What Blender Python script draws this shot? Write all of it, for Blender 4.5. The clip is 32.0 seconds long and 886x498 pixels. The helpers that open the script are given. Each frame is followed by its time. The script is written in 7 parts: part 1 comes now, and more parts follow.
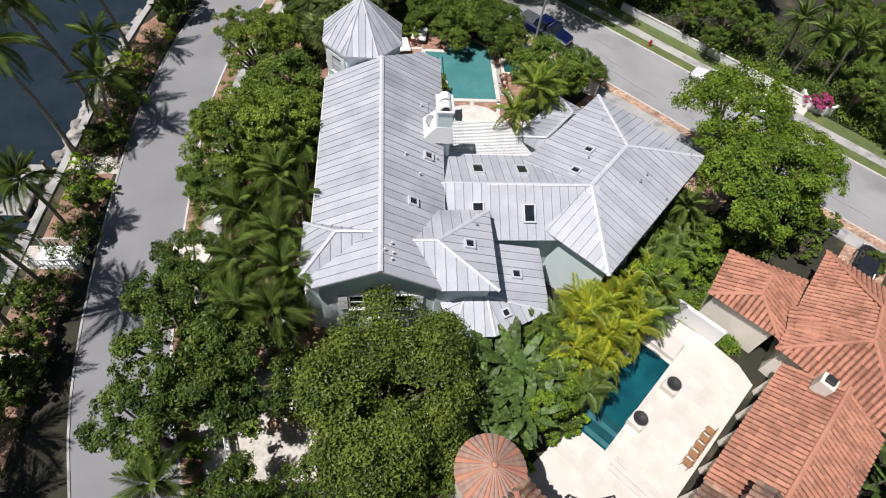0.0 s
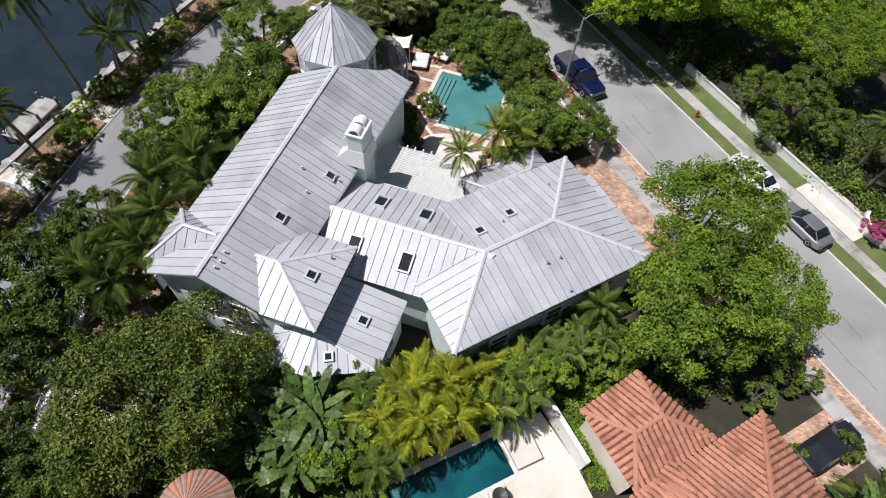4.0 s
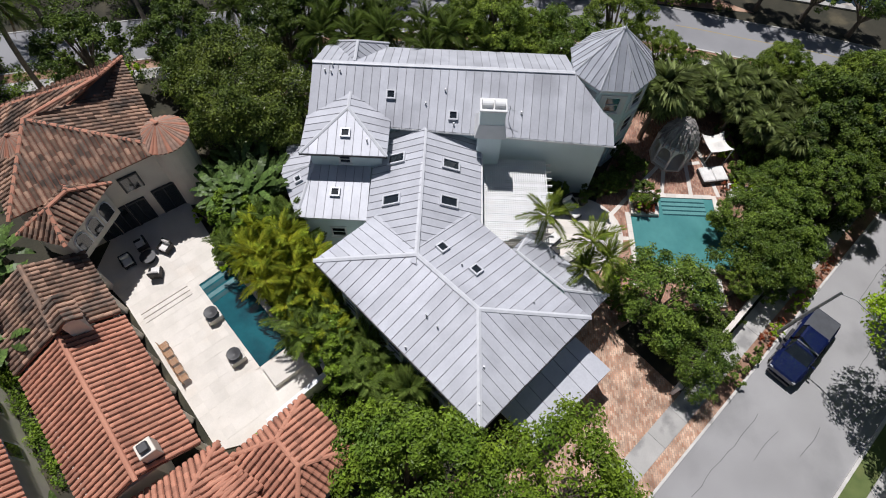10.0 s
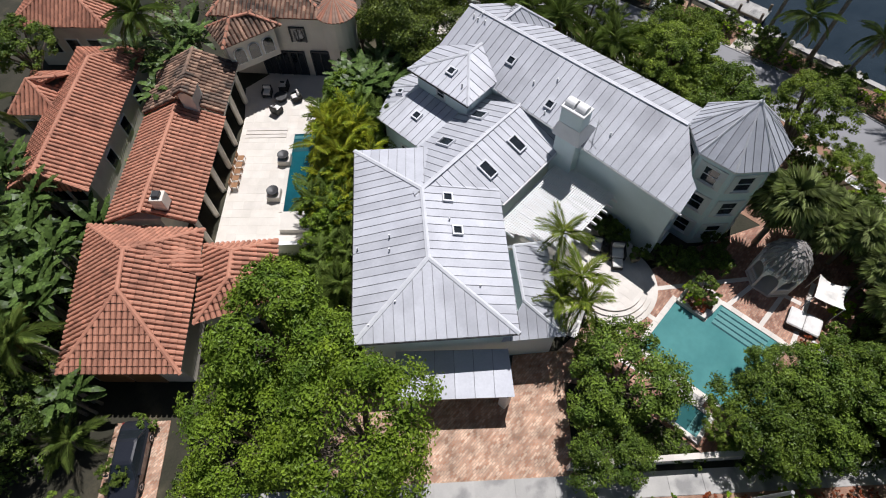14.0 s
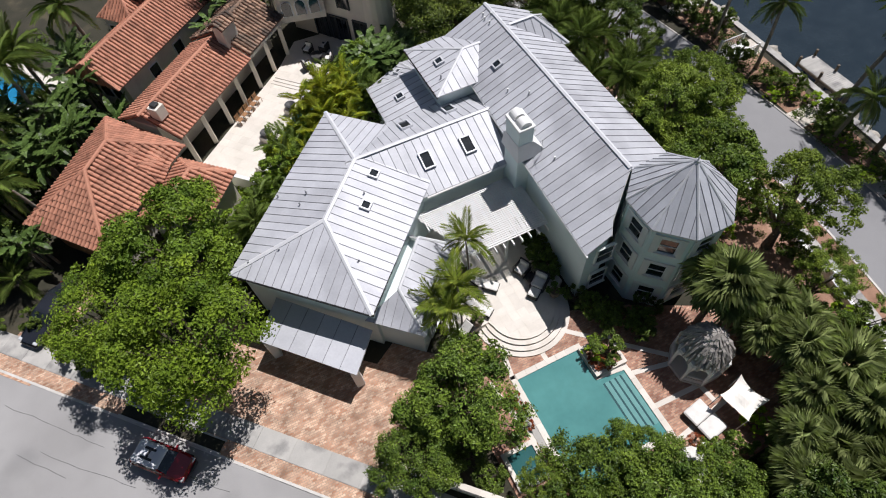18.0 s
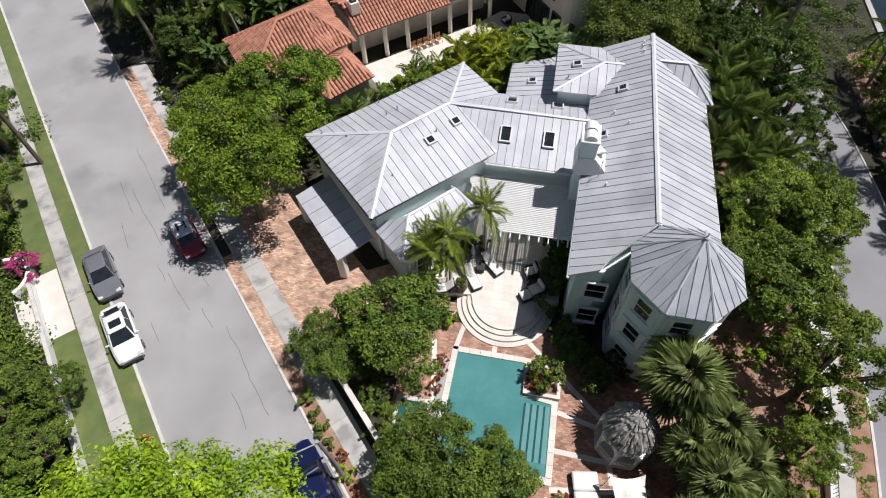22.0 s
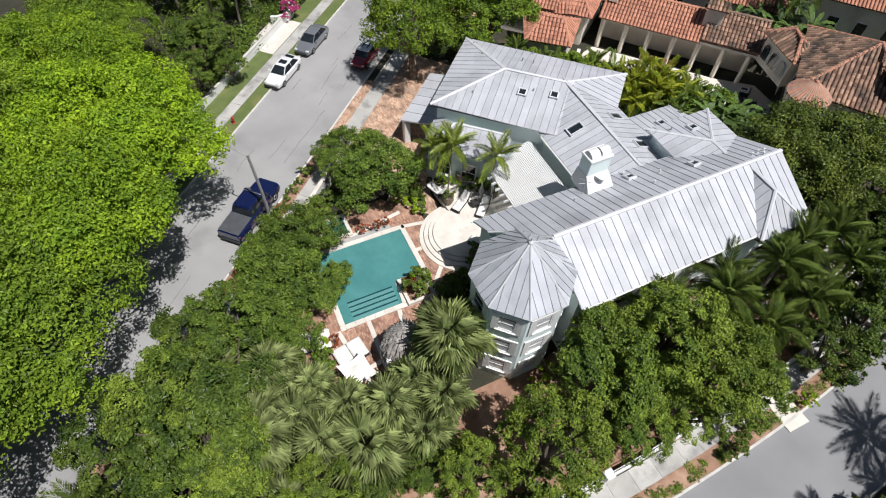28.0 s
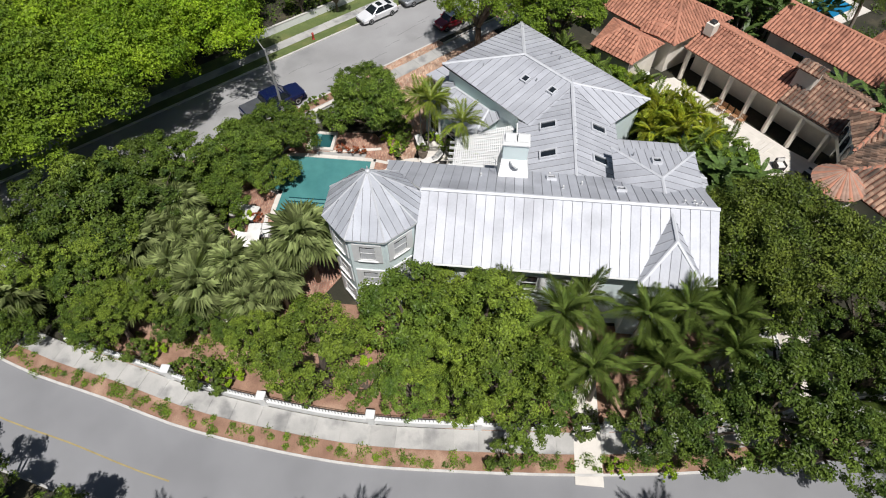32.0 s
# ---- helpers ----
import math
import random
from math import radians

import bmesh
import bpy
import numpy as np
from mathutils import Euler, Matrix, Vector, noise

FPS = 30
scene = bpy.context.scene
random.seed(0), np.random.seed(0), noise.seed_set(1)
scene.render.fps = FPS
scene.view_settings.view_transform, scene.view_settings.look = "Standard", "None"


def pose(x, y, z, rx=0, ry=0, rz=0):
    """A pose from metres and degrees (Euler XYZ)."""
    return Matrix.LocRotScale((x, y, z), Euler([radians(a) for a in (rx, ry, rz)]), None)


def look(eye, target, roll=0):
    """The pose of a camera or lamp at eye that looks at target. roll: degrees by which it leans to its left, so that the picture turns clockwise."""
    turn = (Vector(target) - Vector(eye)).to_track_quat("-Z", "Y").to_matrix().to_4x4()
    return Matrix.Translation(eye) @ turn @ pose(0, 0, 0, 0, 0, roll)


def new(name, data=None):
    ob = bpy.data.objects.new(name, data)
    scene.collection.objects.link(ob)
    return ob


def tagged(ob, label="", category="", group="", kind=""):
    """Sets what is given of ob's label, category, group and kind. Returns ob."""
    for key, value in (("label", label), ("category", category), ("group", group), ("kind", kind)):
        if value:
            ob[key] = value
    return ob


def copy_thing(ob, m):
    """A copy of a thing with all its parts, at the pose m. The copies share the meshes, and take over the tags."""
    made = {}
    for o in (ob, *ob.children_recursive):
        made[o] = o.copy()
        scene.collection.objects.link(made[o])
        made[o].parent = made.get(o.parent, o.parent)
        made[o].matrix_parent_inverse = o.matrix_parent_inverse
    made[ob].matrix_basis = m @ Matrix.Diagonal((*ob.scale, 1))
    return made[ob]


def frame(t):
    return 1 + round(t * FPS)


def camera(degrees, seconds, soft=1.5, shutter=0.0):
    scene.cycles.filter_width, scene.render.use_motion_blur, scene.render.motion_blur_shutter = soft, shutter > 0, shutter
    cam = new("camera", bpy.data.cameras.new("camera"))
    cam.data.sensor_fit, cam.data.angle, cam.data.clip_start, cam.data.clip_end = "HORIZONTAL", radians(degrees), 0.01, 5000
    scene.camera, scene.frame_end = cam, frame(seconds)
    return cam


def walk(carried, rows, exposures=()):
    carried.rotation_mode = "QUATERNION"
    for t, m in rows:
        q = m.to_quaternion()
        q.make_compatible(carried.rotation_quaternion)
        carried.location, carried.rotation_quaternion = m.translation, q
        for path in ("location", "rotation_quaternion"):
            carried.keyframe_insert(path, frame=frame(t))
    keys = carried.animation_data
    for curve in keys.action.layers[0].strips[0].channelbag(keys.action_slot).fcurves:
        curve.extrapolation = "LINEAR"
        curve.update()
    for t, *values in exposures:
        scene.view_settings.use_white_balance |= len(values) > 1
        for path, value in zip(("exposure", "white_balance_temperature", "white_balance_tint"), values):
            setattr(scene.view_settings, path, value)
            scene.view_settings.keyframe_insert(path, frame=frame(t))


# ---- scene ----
cam = camera(76.4, 32.0, soft=1.05)
PATH = [
    (0.0, 0.19, -14.66, 30.81, 34.87, -4.92, -3.32),
    (0.5, 2.04, -14.46, 30.99, 34.46, -4.70, 0.70),
    (1.0, 3.89, -14.16, 31.14, 34.11, -4.47, 4.82),
    (1.5, 5.76, -13.79, 31.27, 33.95, -4.22, 8.79),
    (2.0, 7.58, -13.27, 31.37, 33.88, -3.88, 11.74),
    (2.5, 9.38, -12.53, 31.35, 33.86, -3.50, 13.46),
    (3.0, 11.15, -11.70, 31.29, 33.90, -3.10, 14.37),
    (3.5, 12.88, -10.88, 31.23, 34.02, -2.72, 15.38),
    (5.5, 19.38, -6.64, 31.48, 33.60, -2.92, 35.15),
    (6.0, 20.84, -5.31, 31.67, 33.15, -3.08, 43.49),
    (6.5, 22.17, -3.80, 31.87, 32.41, -3.39, 52.33),
    (7.0, 23.38, -2.12, 32.06, 31.67, -3.55, 60.76),
    (7.5, 24.33, -0.33, 32.19, 30.99, -3.47, 67.67),
    (8.0, 25.09, 1.42, 32.38, 30.38, -3.26, 72.26),
    (8.5, 25.73, 3.07, 32.55, 30.05, -3.05, 75.32),
    (9.0, 26.29, 4.64, 32.73, 29.73, -2.81, 78.70),
    (9.5, 26.95, 6.53, 32.85, 29.55, -2.13, 84.59),
    (10.0, 27.52, 8.42, 32.88, 29.70, -1.53, 91.89),
    (10.5, 27.97, 10.23, 32.81, 30.01, -1.14, 98.85),
    (11.0, 28.18, 11.83, 32.86, 29.97, -0.99, 104.45),
    (11.5, 28.35, 13.60, 32.75, 30.18, -0.85, 109.88),
    (12.0, 28.28, 15.36, 32.62, 30.37, -0.65, 115.13),
    (12.5, 28.01, 17.01, 32.44, 30.48, -0.44, 120.09),
    (13.0, 27.57, 18.62, 32.27, 30.68, 0.00, 124.41),
    (13.5, 26.93, 20.20, 32.13, 30.86, 0.53, 128.59),
    (14.0, 25.99, 21.60, 32.11, 30.79, 1.01, 132.18),
    (14.5, 24.94, 22.89, 32.03, 30.81, 1.47, 135.43),
    (16.5, 19.83, 27.45, 31.64, 31.33, 2.76, 146.62),
    (17.0, 18.55, 28.47, 31.54, 31.53, 3.11, 148.80),
    (17.5, 17.35, 29.48, 31.40, 31.91, 3.28, 151.37),
    (18.0, 16.24, 30.43, 31.28, 32.27, 3.36, 154.33),
    (18.5, 15.15, 31.34, 31.12, 32.75, 3.34, 157.57),
    (19.0, 14.17, 32.12, 31.01, 33.13, 3.26, 160.98),
    (19.5, 13.18, 32.84, 30.95, 33.54, 3.01, 165.28),
    (20.0, 12.21, 33.63, 30.86, 34.10, 2.48, 170.60),
    (20.5, 11.05, 34.45, 30.72, 34.65, 1.98, 176.66),
    (21.0, 9.83, 35.12, 30.61, 35.07, 1.47, -177.62),
    (21.5, 8.41, 35.61, 30.53, 35.37, 1.15, -172.50),
    (22.0, 6.93, 35.91, 30.43, 35.64, 1.04, -168.82),
    (22.5, 5.46, 35.98, 30.43, 35.64, 0.89, -165.90),
    (23.0, 3.98, 36.06, 30.38, 35.76, 0.77, -162.79),
    (23.5, 2.27, 36.09, 30.46, 35.91, 0.58, -158.61),
    (24.0, 0.48, 36.02, 30.54, 36.12, 0.47, -154.44),
    (24.5, -1.24, 35.86, 30.65, 36.22, 0.33, -150.80),
    (25.0, -3.10, 35.56, 30.79, 36.29, 0.19, -146.80),
    (25.5, -4.98, 35.10, 30.93, 36.27, -0.01, -141.86),
    (27.5, -12.01, 31.74, 31.63, 35.90, -1.61, -120.23),
    (28.0, -13.65, 30.29, 31.78, 35.71, -1.75, -115.17),
    (28.5, -15.16, 28.72, 31.91, 35.59, -1.78, -109.94),
    (29.0, -16.63, 26.87, 31.96, 35.57, -1.74, -104.40),
    (29.5, -17.93, 24.82, 31.99, 35.59, -1.50, -98.94),
    (30.0, -19.05, 22.57, 31.98, 35.64, -1.17, -93.95),
    (30.5, -19.89, 20.34, 31.93, 35.79, -0.74, -90.04),
    (31.0, -20.48, 17.89, 31.79, 35.92, -0.30, -87.09),
    (31.5, -20.88, 15.57, 31.70, 35.87, -0.18, -85.41),
    (32.0, -21.31, 13.34, 31.47, 36.12, -0.09, -84.70),
]
walk(cam, [(t, pose(x, y, z, a, b, c)) for t, x, y, z, a, b, c in PATH],
     exposures=[(0.0, 0.0, 6450, 14), (6.0, -0.08, 6400, 14), (10.0, -0.18, 6320, 14), (14.0, -0.06, 6320, 14), (18.0, -0.04, 6450, 14), (20.0, -0.03, 6500, 14), (25.0, 0.05, 6430, 13), (28.0, 0.04, 6450, 11), (31.0, -0.08, 6480, 11), (32.0, -0.1, 6480, 11)])

# ---- light ----
SUN_DIR = Vector((-0.42, -0.185, 1.0)).normalized()
sun_data = bpy.data.lights.new("sun", "SUN")
sun_data.energy, sun_data.angle, sun_data.color = 4.9, radians(0.5), (1.0, 0.982, 0.965)
sun = new("sun", sun_data)
sun.matrix_world = look(SUN_DIR * 60, (0, 0, 0))
world = bpy.data.worlds.new("sky")
scene.world = world
world.use_nodes = True
wn = world.node_tree.nodes
sky = wn.new("ShaderNodeTexSky")
sky.sky_type, sky.sun_disc = "NISHITA", False
sky.sun_elevation = math.asin(SUN_DIR.z)
sky.sun_rotation = math.atan2(SUN_DIR.x, SUN_DIR.y)
world.node_tree.links.new(sky.outputs[0], wn["Background"].inputs[0])
wn["Background"].inputs[1].default_value = 0.041
scene.view_settings.exposure = 0.0

# ---- materials ----


def material(name, c1, c2=None, rough=0.6, metal=0.0, scale=2.0, fine=14.0, bump=0.15, grain=0.25, island=0.0, each=0.0,
             stretch=(1, 1, 1), spec=0.5, stain=None, stain_scale=0.35, stain_low=0.52, coat=0.0, sheer=0.0):
    """Two scales of variation between c1 and c2, grain, relief; island / each: spread between leaves / objects; stain: a third colour in patches."""
    m = bpy.data.materials.new(name)
    m.use_nodes = True
    n, k = m.node_tree.nodes, m.node_tree.links
    p = n["Principled BSDF"]
    p.inputs["Roughness"].default_value, p.inputs["Metallic"].default_value = rough, metal
    p.inputs["Specular IOR Level"].default_value = spec
    p.inputs["Coat Weight"].default_value = coat
    c2 = c2 or tuple(v * 0.8 for v in c1)
    tc = n.new("ShaderNodeTexCoord")
    mp = n.new("ShaderNodeMapping")
    mp.inputs["Scale"].default_value = stretch
    k.new(tc.outputs["Object"], mp.inputs[0])
    big, small = n.new("ShaderNodeTexNoise"), n.new("ShaderNodeTexNoise")
    for tex, s in ((big, scale), (small, fine)):
        tex.inputs["Scale"].default_value, tex.inputs["Detail"].default_value = s, 4
        k.new(mp.outputs[0], tex.inputs["Vector"])
    spread = n.new("ShaderNodeMapRange")
    spread.inputs[1].default_value, spread.inputs[2].default_value = 0.32, 0.68
    k.new(big.outputs[0], spread.inputs[0])
    mix = n.new("ShaderNodeMix")
    mix.data_type = "RGBA"
    mix.inputs[6].default_value, mix.inputs[7].default_value = (*c1, 1), (*c2, 1)
    k.new(spread.outputs[0], mix.inputs[0])
    colour = mix.outputs[2]
    if stain:
        st = n.new("ShaderNodeTexNoise")
        st.inputs["Scale"].default_value, st.inputs["Detail"].default_value = stain_scale, 6
        k.new(tc.outputs["Object"], st.inputs["Vector"])
        ramp = n.new("ShaderNodeMapRange")
        ramp.inputs[1].default_value, ramp.inputs[2].default_value = stain_low, stain_low + 0.16
        k.new(st.outputs[0], ramp.inputs[0])
        m2 = n.new("ShaderNodeMix")
        m2.data_type = "RGBA"
        m2.inputs[7].default_value = (*stain, 1)
        k.new(colour, m2.inputs[6])
        k.new(ramp.outputs[0], m2.inputs[0])
        colour = m2.outputs[2]
    hsv = n.new("ShaderNodeHueSaturation")
    k.new(colour, hsv.inputs["Color"])
    val = n.new("ShaderNodeMapRange")
    val.inputs[3].default_value, val.inputs[4].default_value = 1 - grain, 1 + grain
    k.new(small.outputs[0], val.inputs[0])
    value = val.outputs[0]
    for amount, source in ((island, "ShaderNodeNewGeometry"), (each, "ShaderNodeObjectInfo")):
        if amount:
            g = n.new(source)
            r = n.new("ShaderNodeMapRange")
            r.inputs[3].default_value, r.inputs[4].default_value = 1 - amount, 1 + amount
            k.new(g.outputs["Random Per Island" if "Geometry" in source else "Random"], r.inputs[0])
            t = n.new("ShaderNodeMath")
            t.operation = "MULTIPLY"
            k.new(value, t.inputs[0])
            k.new(r.outputs[0], t.inputs[1])
            value = t.outputs[0]
    k.new(value, hsv.inputs["Value"])
    k.new(hsv.outputs[0], p.inputs["Base Color"])
    if bump:
        b = n.new("ShaderNodeBump")
        b.inputs["Strength"].default_value, b.inputs["Distance"].default_value = bump, 0.03
        k.new(small.outputs[0], b.inputs["Height"])
        k.new(b.outputs[0], p.inputs["Normal"])
    if sheer:
        tr = n.new("ShaderNodeBsdfTranslucent")
        k.new(hsv.outputs[0], tr.inputs[0])
        ms = n.new("ShaderNodeMixShader")
        ms.inputs[0].default_value = sheer
        k.new(p.outputs[0], ms.inputs[1])
        k.new(tr.outputs[0], ms.inputs[2])
        k.new(ms.outputs[0], n["Material Output"].inputs[0])
    return m


def brick_material(name, c1, c2, mortar, width, height, bump=0.5, squash=1.0):
    m = material(name, c1, c2, rough=0.85, bump=0.0)
    n, k = m.node_tree.nodes, m.node_tree.links
    p = n["Principled BSDF"]
    br = n.new("ShaderNodeTexBrick")
    tc = n.new("ShaderNodeTexCoord")
    k.new(tc.outputs["Object"], br.inputs["Vector"])
    br.inputs["Color1"].default_value, br.inputs["Color2"].default_value = (*c1, 1), (*c2, 1)
    br.inputs["Mortar"].default_value = (*mortar, 1)
    br.inputs["Scale"].default_value, br.inputs["Mortar Size"].default_value = 1.0, 0.011
    br.inputs["Brick Width"].default_value, br.inputs["Row Height"].default_value = width, height
    noise_a = n.new("ShaderNodeTexNoise")
    noise_a.inputs["Scale"].default_value, noise_a.inputs["Detail"].default_value = 1.1, 6
    k.new(tc.outputs["Object"], noise_a.inputs["Vector"])
    r = n.new("ShaderNodeMapRange")
    r.inputs[1].default_value, r.inputs[2].default_value, r.inputs[3].default_value, r.inputs[4].default_value = 0.3, 0.7, 0.62, 1.3
    k.new(noise_a.outputs[0], r.inputs[0])
    h = n.new("ShaderNodeHueSaturation")
    k.new(br.outputs["Color"], h.inputs["Color"])
    k.new(r.outputs[0], h.inputs["Value"])
    k.new(h.outputs[0], p.inputs["Base Color"])
    b = n.new("ShaderNodeBump")
    b.inputs["Strength"].default_value, b.inputs["Distance"].default_value = bump, -0.01
    k.new(br.outputs["Fac"], b.inputs["Height"])
    k.new(b.outputs[0], p.inputs["Normal"])
    return m


def water_material(name, shallow, deep, rough, scale, bump):
    m = material(name, shallow, deep, rough=rough, scale=0.5, fine=scale, bump=bump, grain=0.12, spec=0.6)
    return m


ROOF = material("galvanised_roof", (0.52, 0.53, 0.56), (0.45, 0.46, 0.49), rough=0.55, metal=0.12, spec=0.35, scale=0.9, fine=9, bump=0.05, grain=0.1, each=0.09,
                stain=(0.37, 0.375, 0.4), stain_scale=0.22, stain_low=0.55)
ROOF_CAP = material("galvanised_cap", (0.66, 0.67, 0.685), (0.58, 0.59, 0.61), rough=0.5, metal=0.1, grain=0.1)
TOWER_METAL = material("tower_metal", (0.56, 0.575, 0.61), (0.48, 0.495, 0.53), rough=0.5, metal=0.15, scale=1.0, grain=0.1, each=0.12,
                       stain=(0.36, 0.37, 0.4), stain_scale=0.35, stain_low=0.55)
WALL = material("mint_stucco", (0.74, 0.84, 0.825), (0.69, 0.79, 0.775), rough=0.85, scale=0.7, fine=30, bump=0.12, grain=0.07)
WHITE = material("white_paint", (0.78, 0.78, 0.76), (0.72, 0.72, 0.70), rough=0.55, scale=1.5, grain=0.05, bump=0.03)
CREAM = material("cream_stucco", (0.80, 0.74, 0.64), (0.72, 0.66, 0.56), rough=0.88, scale=0.8, fine=30, grain=0.08, stain=(0.6, 0.55, 0.48))
GLASS = material("window_glass", (0.02, 0.026, 0.03), (0.012, 0.016, 0.02), rough=0.06, grain=0.05, bump=0.0, spec=0.8)
DARK = material("dark_metal", (0.035, 0.035, 0.036), rough=0.5, grain=0.15)
VENT = material("lead_pipe", (0.45, 0.46, 0.47), rough=0.5, metal=0.5)
ASPHALT = material("bleached_asphalt", (0.35, 0.345, 0.34), (0.285, 0.28, 0.275), rough=0.92, scale=0.25, fine=25, bump=0.2, grain=0.14,
                   stain=(0.23, 0.228, 0.225), stain_scale=0.18, stain_low=0.55)
ASPHALT_N = material("grey_asphalt", (0.27, 0.27, 0.275), (0.225, 0.225, 0.23), rough=0.92, scale=0.3, fine=25, bump=0.2, grain=0.14)
CONCRETE = material("pale_concrete", (0.47, 0.455, 0.425), (0.39, 0.38, 0.355), rough=0.9, scale=0.9, fine=22, grain=0.13, each=0.1,
                    stain=(0.25, 0.245, 0.235), stain_scale=0.7, stain_low=0.5)
KERB = material("kerb_concrete", (0.62, 0.60, 0.56), (0.5, 0.48, 0.45), rough=0.9, scale=1.5, grain=0.15)
CORAL = material("coral_stone", (0.70, 0.655, 0.59), (0.62, 0.575, 0.51), rough=0.85, scale=1.2, fine=18, grain=0.09, each=0.06,
                 stain=(0.58, 0.53, 0.46), stain_scale=0.7, stain_low=0.58)
TRAVERTINE = material("travertine", (0.70, 0.655, 0.585), (0.62, 0.58, 0.51), rough=0.8, scale=0.9, fine=14, grain=0.08, each=0.05,
                      stain=(0.64, 0.58, 0.5), stain_scale=0.5, stain_low=0.58)
BRICK = brick_material("chicago_brick", (0.40, 0.20, 0.12), (0.64, 0.45, 0.32), (0.34, 0.27, 0.21), 0.25, 0.125, 0.8)
# Darker copy of BRICK: tree shade over the patio is put into its colour.
SHADED_BRICK = brick_material("patio_brick", (0.30, 0.13, 0.085), (0.52, 0.31, 0.21), (0.26, 0.2, 0.16), 0.25, 0.125, 0.8)
MULCH = material("mulch", (0.36, 0.215, 0.145), (0.24, 0.135, 0.09), rough=0.95, scale=1.2, fine=18, bump=0.6, grain=0.45, stain=(0.46, 0.30, 0.21), stain_scale=0.5)
SOIL = material("garden_soil", (0.045, 0.04, 0.026), (0.028, 0.028, 0.016), rough=0.95, scale=0.6, fine=12, bump=0.6, grain=0.4, stain=(0.10, 0.085, 0.05), stain_scale=0.4, stain_low=0.56)
GRASS = material("lawn", (0.13, 0.165, 0.05), (0.09, 0.125, 0.035), rough=0.9, scale=1.2, fine=45, bump=0.5, grain=0.35, stain=(0.17, 0.18, 0.06), stain_scale=0.6)
SHELL = material("shell_sand", (0.66, 0.61, 0.54), (0.46, 0.42, 0.36), rough=0.95, scale=2.5, fine=30, bump=0.3, grain=0.2)
SEAWATER = water_material("canal_water", (0.014, 0.024, 0.032), (0.022, 0.034, 0.043), 0.12, 3.0, 0.8)
POOL = water_material("pool_water", (0.085, 0.26, 0.25), (0.065, 0.215, 0.21), 0.0, 2.2, 0.0)
POOL_STEP = material("pool_step", (0.12, 0.29, 0.28), (0.1, 0.26, 0.255), rough=0.5, spec=0.1, grain=0.1)
POOL_EDGE = material("pool_step_edge", (0.016, 0.075, 0.085), rough=0.5, spec=0.1)
DEEP_POOL = water_material("dark_pool_water", (0.008, 0.105, 0.125), (0.004, 0.05, 0.066), 0.04, 3.5, 0.3)
TILE = material("clay_tile", (0.51, 0.238, 0.152), (0.42, 0.185, 0.118), rough=0.8, scale=0.6, fine=16, grain=0.2, island=0.2,
                stain=(0.30, 0.135, 0.085), stain_scale=0.6, stain_low=0.56)
OLD_TILE = material("weathered_clay_tile", (0.36, 0.225, 0.15), (0.2, 0.125, 0.088), rough=0.85, scale=1.1, fine=16, grain=0.3, island=0.6,
                    stain=(0.105, 0.078, 0.06), stain_scale=0.9, stain_low=0.47)
PALE_TILE = material("bleached_clay_tile", (0.45, 0.30, 0.225), (0.33, 0.20, 0.145), rough=0.85, scale=1.1, fine=16, grain=0.25, island=0.3,
                     stain=(0.2, 0.13, 0.1), stain_scale=0.9, stain_low=0.55)
TILE_BED = material("tile_bed", (0.19, 0.08, 0.05), (0.14, 0.06, 0.04), rough=0.95, grain=0.3)
THATCH = material("grey_thatch", (0.48, 0.445, 0.41), (0.31, 0.285, 0.26), rough=0.95, scale=2.5, fine=22, bump=0.6, grain=0.35, each=0.2)
WOOD = material("teak", (0.38, 0.20, 0.09), (0.28, 0.14, 0.06), rough=0.6, scale=3, grain=0.2)
BARK = material("bark", (0.17, 0.135, 0.10), (0.10, 0.08, 0.06), rough=0.95, scale=4, fine=20, bump=0.6, grain=0.3)
PALM_BARK = material("palm_bark", (0.30, 0.265, 0.215), (0.2, 0.175, 0.14), rough=0.95, scale=3, fine=14, bump=0.5, grain=0.25, stretch=(1, 1, 4))
CLAY_POT = material("terracotta_pot", (0.24, 0.19, 0.14), (0.17, 0.13, 0.10), rough=0.8, grain=0.2)
CUSHION = material("white_cushion", (0.78, 0.76, 0.72), rough=0.9, scale=2, fine=30, grain=0.06, bump=0.1)
WICKER = material("black_wicker", (0.03, 0.027, 0.025), rough=0.6, fine=60, bump=0.5, grain=0.3)
CANVAS = material("canvas", (0.82, 0.80, 0.74), (0.76, 0.73, 0.67), rough=0.9, scale=1.5, grain=0.06)
LEAF_MID = material("leaf_mid", (0.182, 0.258, 0.036), (0.062, 0.112, 0.019), rough=0.42, scale=0.8, grain=0.2, island=0.5, each=0.16, bump=0, spec=0.22, sheer=0.18)
LEAF_OLIVE = material("leaf_olive", (0.155, 0.195, 0.03), (0.056, 0.09, 0.016), rough=0.42, scale=0.8, grain=0.2, island=0.5, each=0.14, bump=0, spec=0.22, sheer=0.1)
LEAF_LIGHT = material("leaf_light", (0.265, 0.345, 0.046), (0.105, 0.168, 0.026), rough=0.45, scale=0.8, grain=0.2, island=0.45, each=0.14, bump=0, spec=0.22, sheer=0.25)
LEAF_DARK = material("leaf_dark", (0.136, 0.192, 0.031), (0.04, 0.074, 0.015), rough=0.4, scale=0.8, grain=0.2, island=0.5, each=0.16, bump=0, spec=0.22, sheer=0.15)
LEAF_BRIGHT = material("leaf_bright", (0.24, 0.345, 0.034), (0.098, 0.176, 0.021), rough=0.45, scale=0.7, grain=0.2, island=0.45, each=0.12, bump=0, spec=0.22, sheer=0.22)
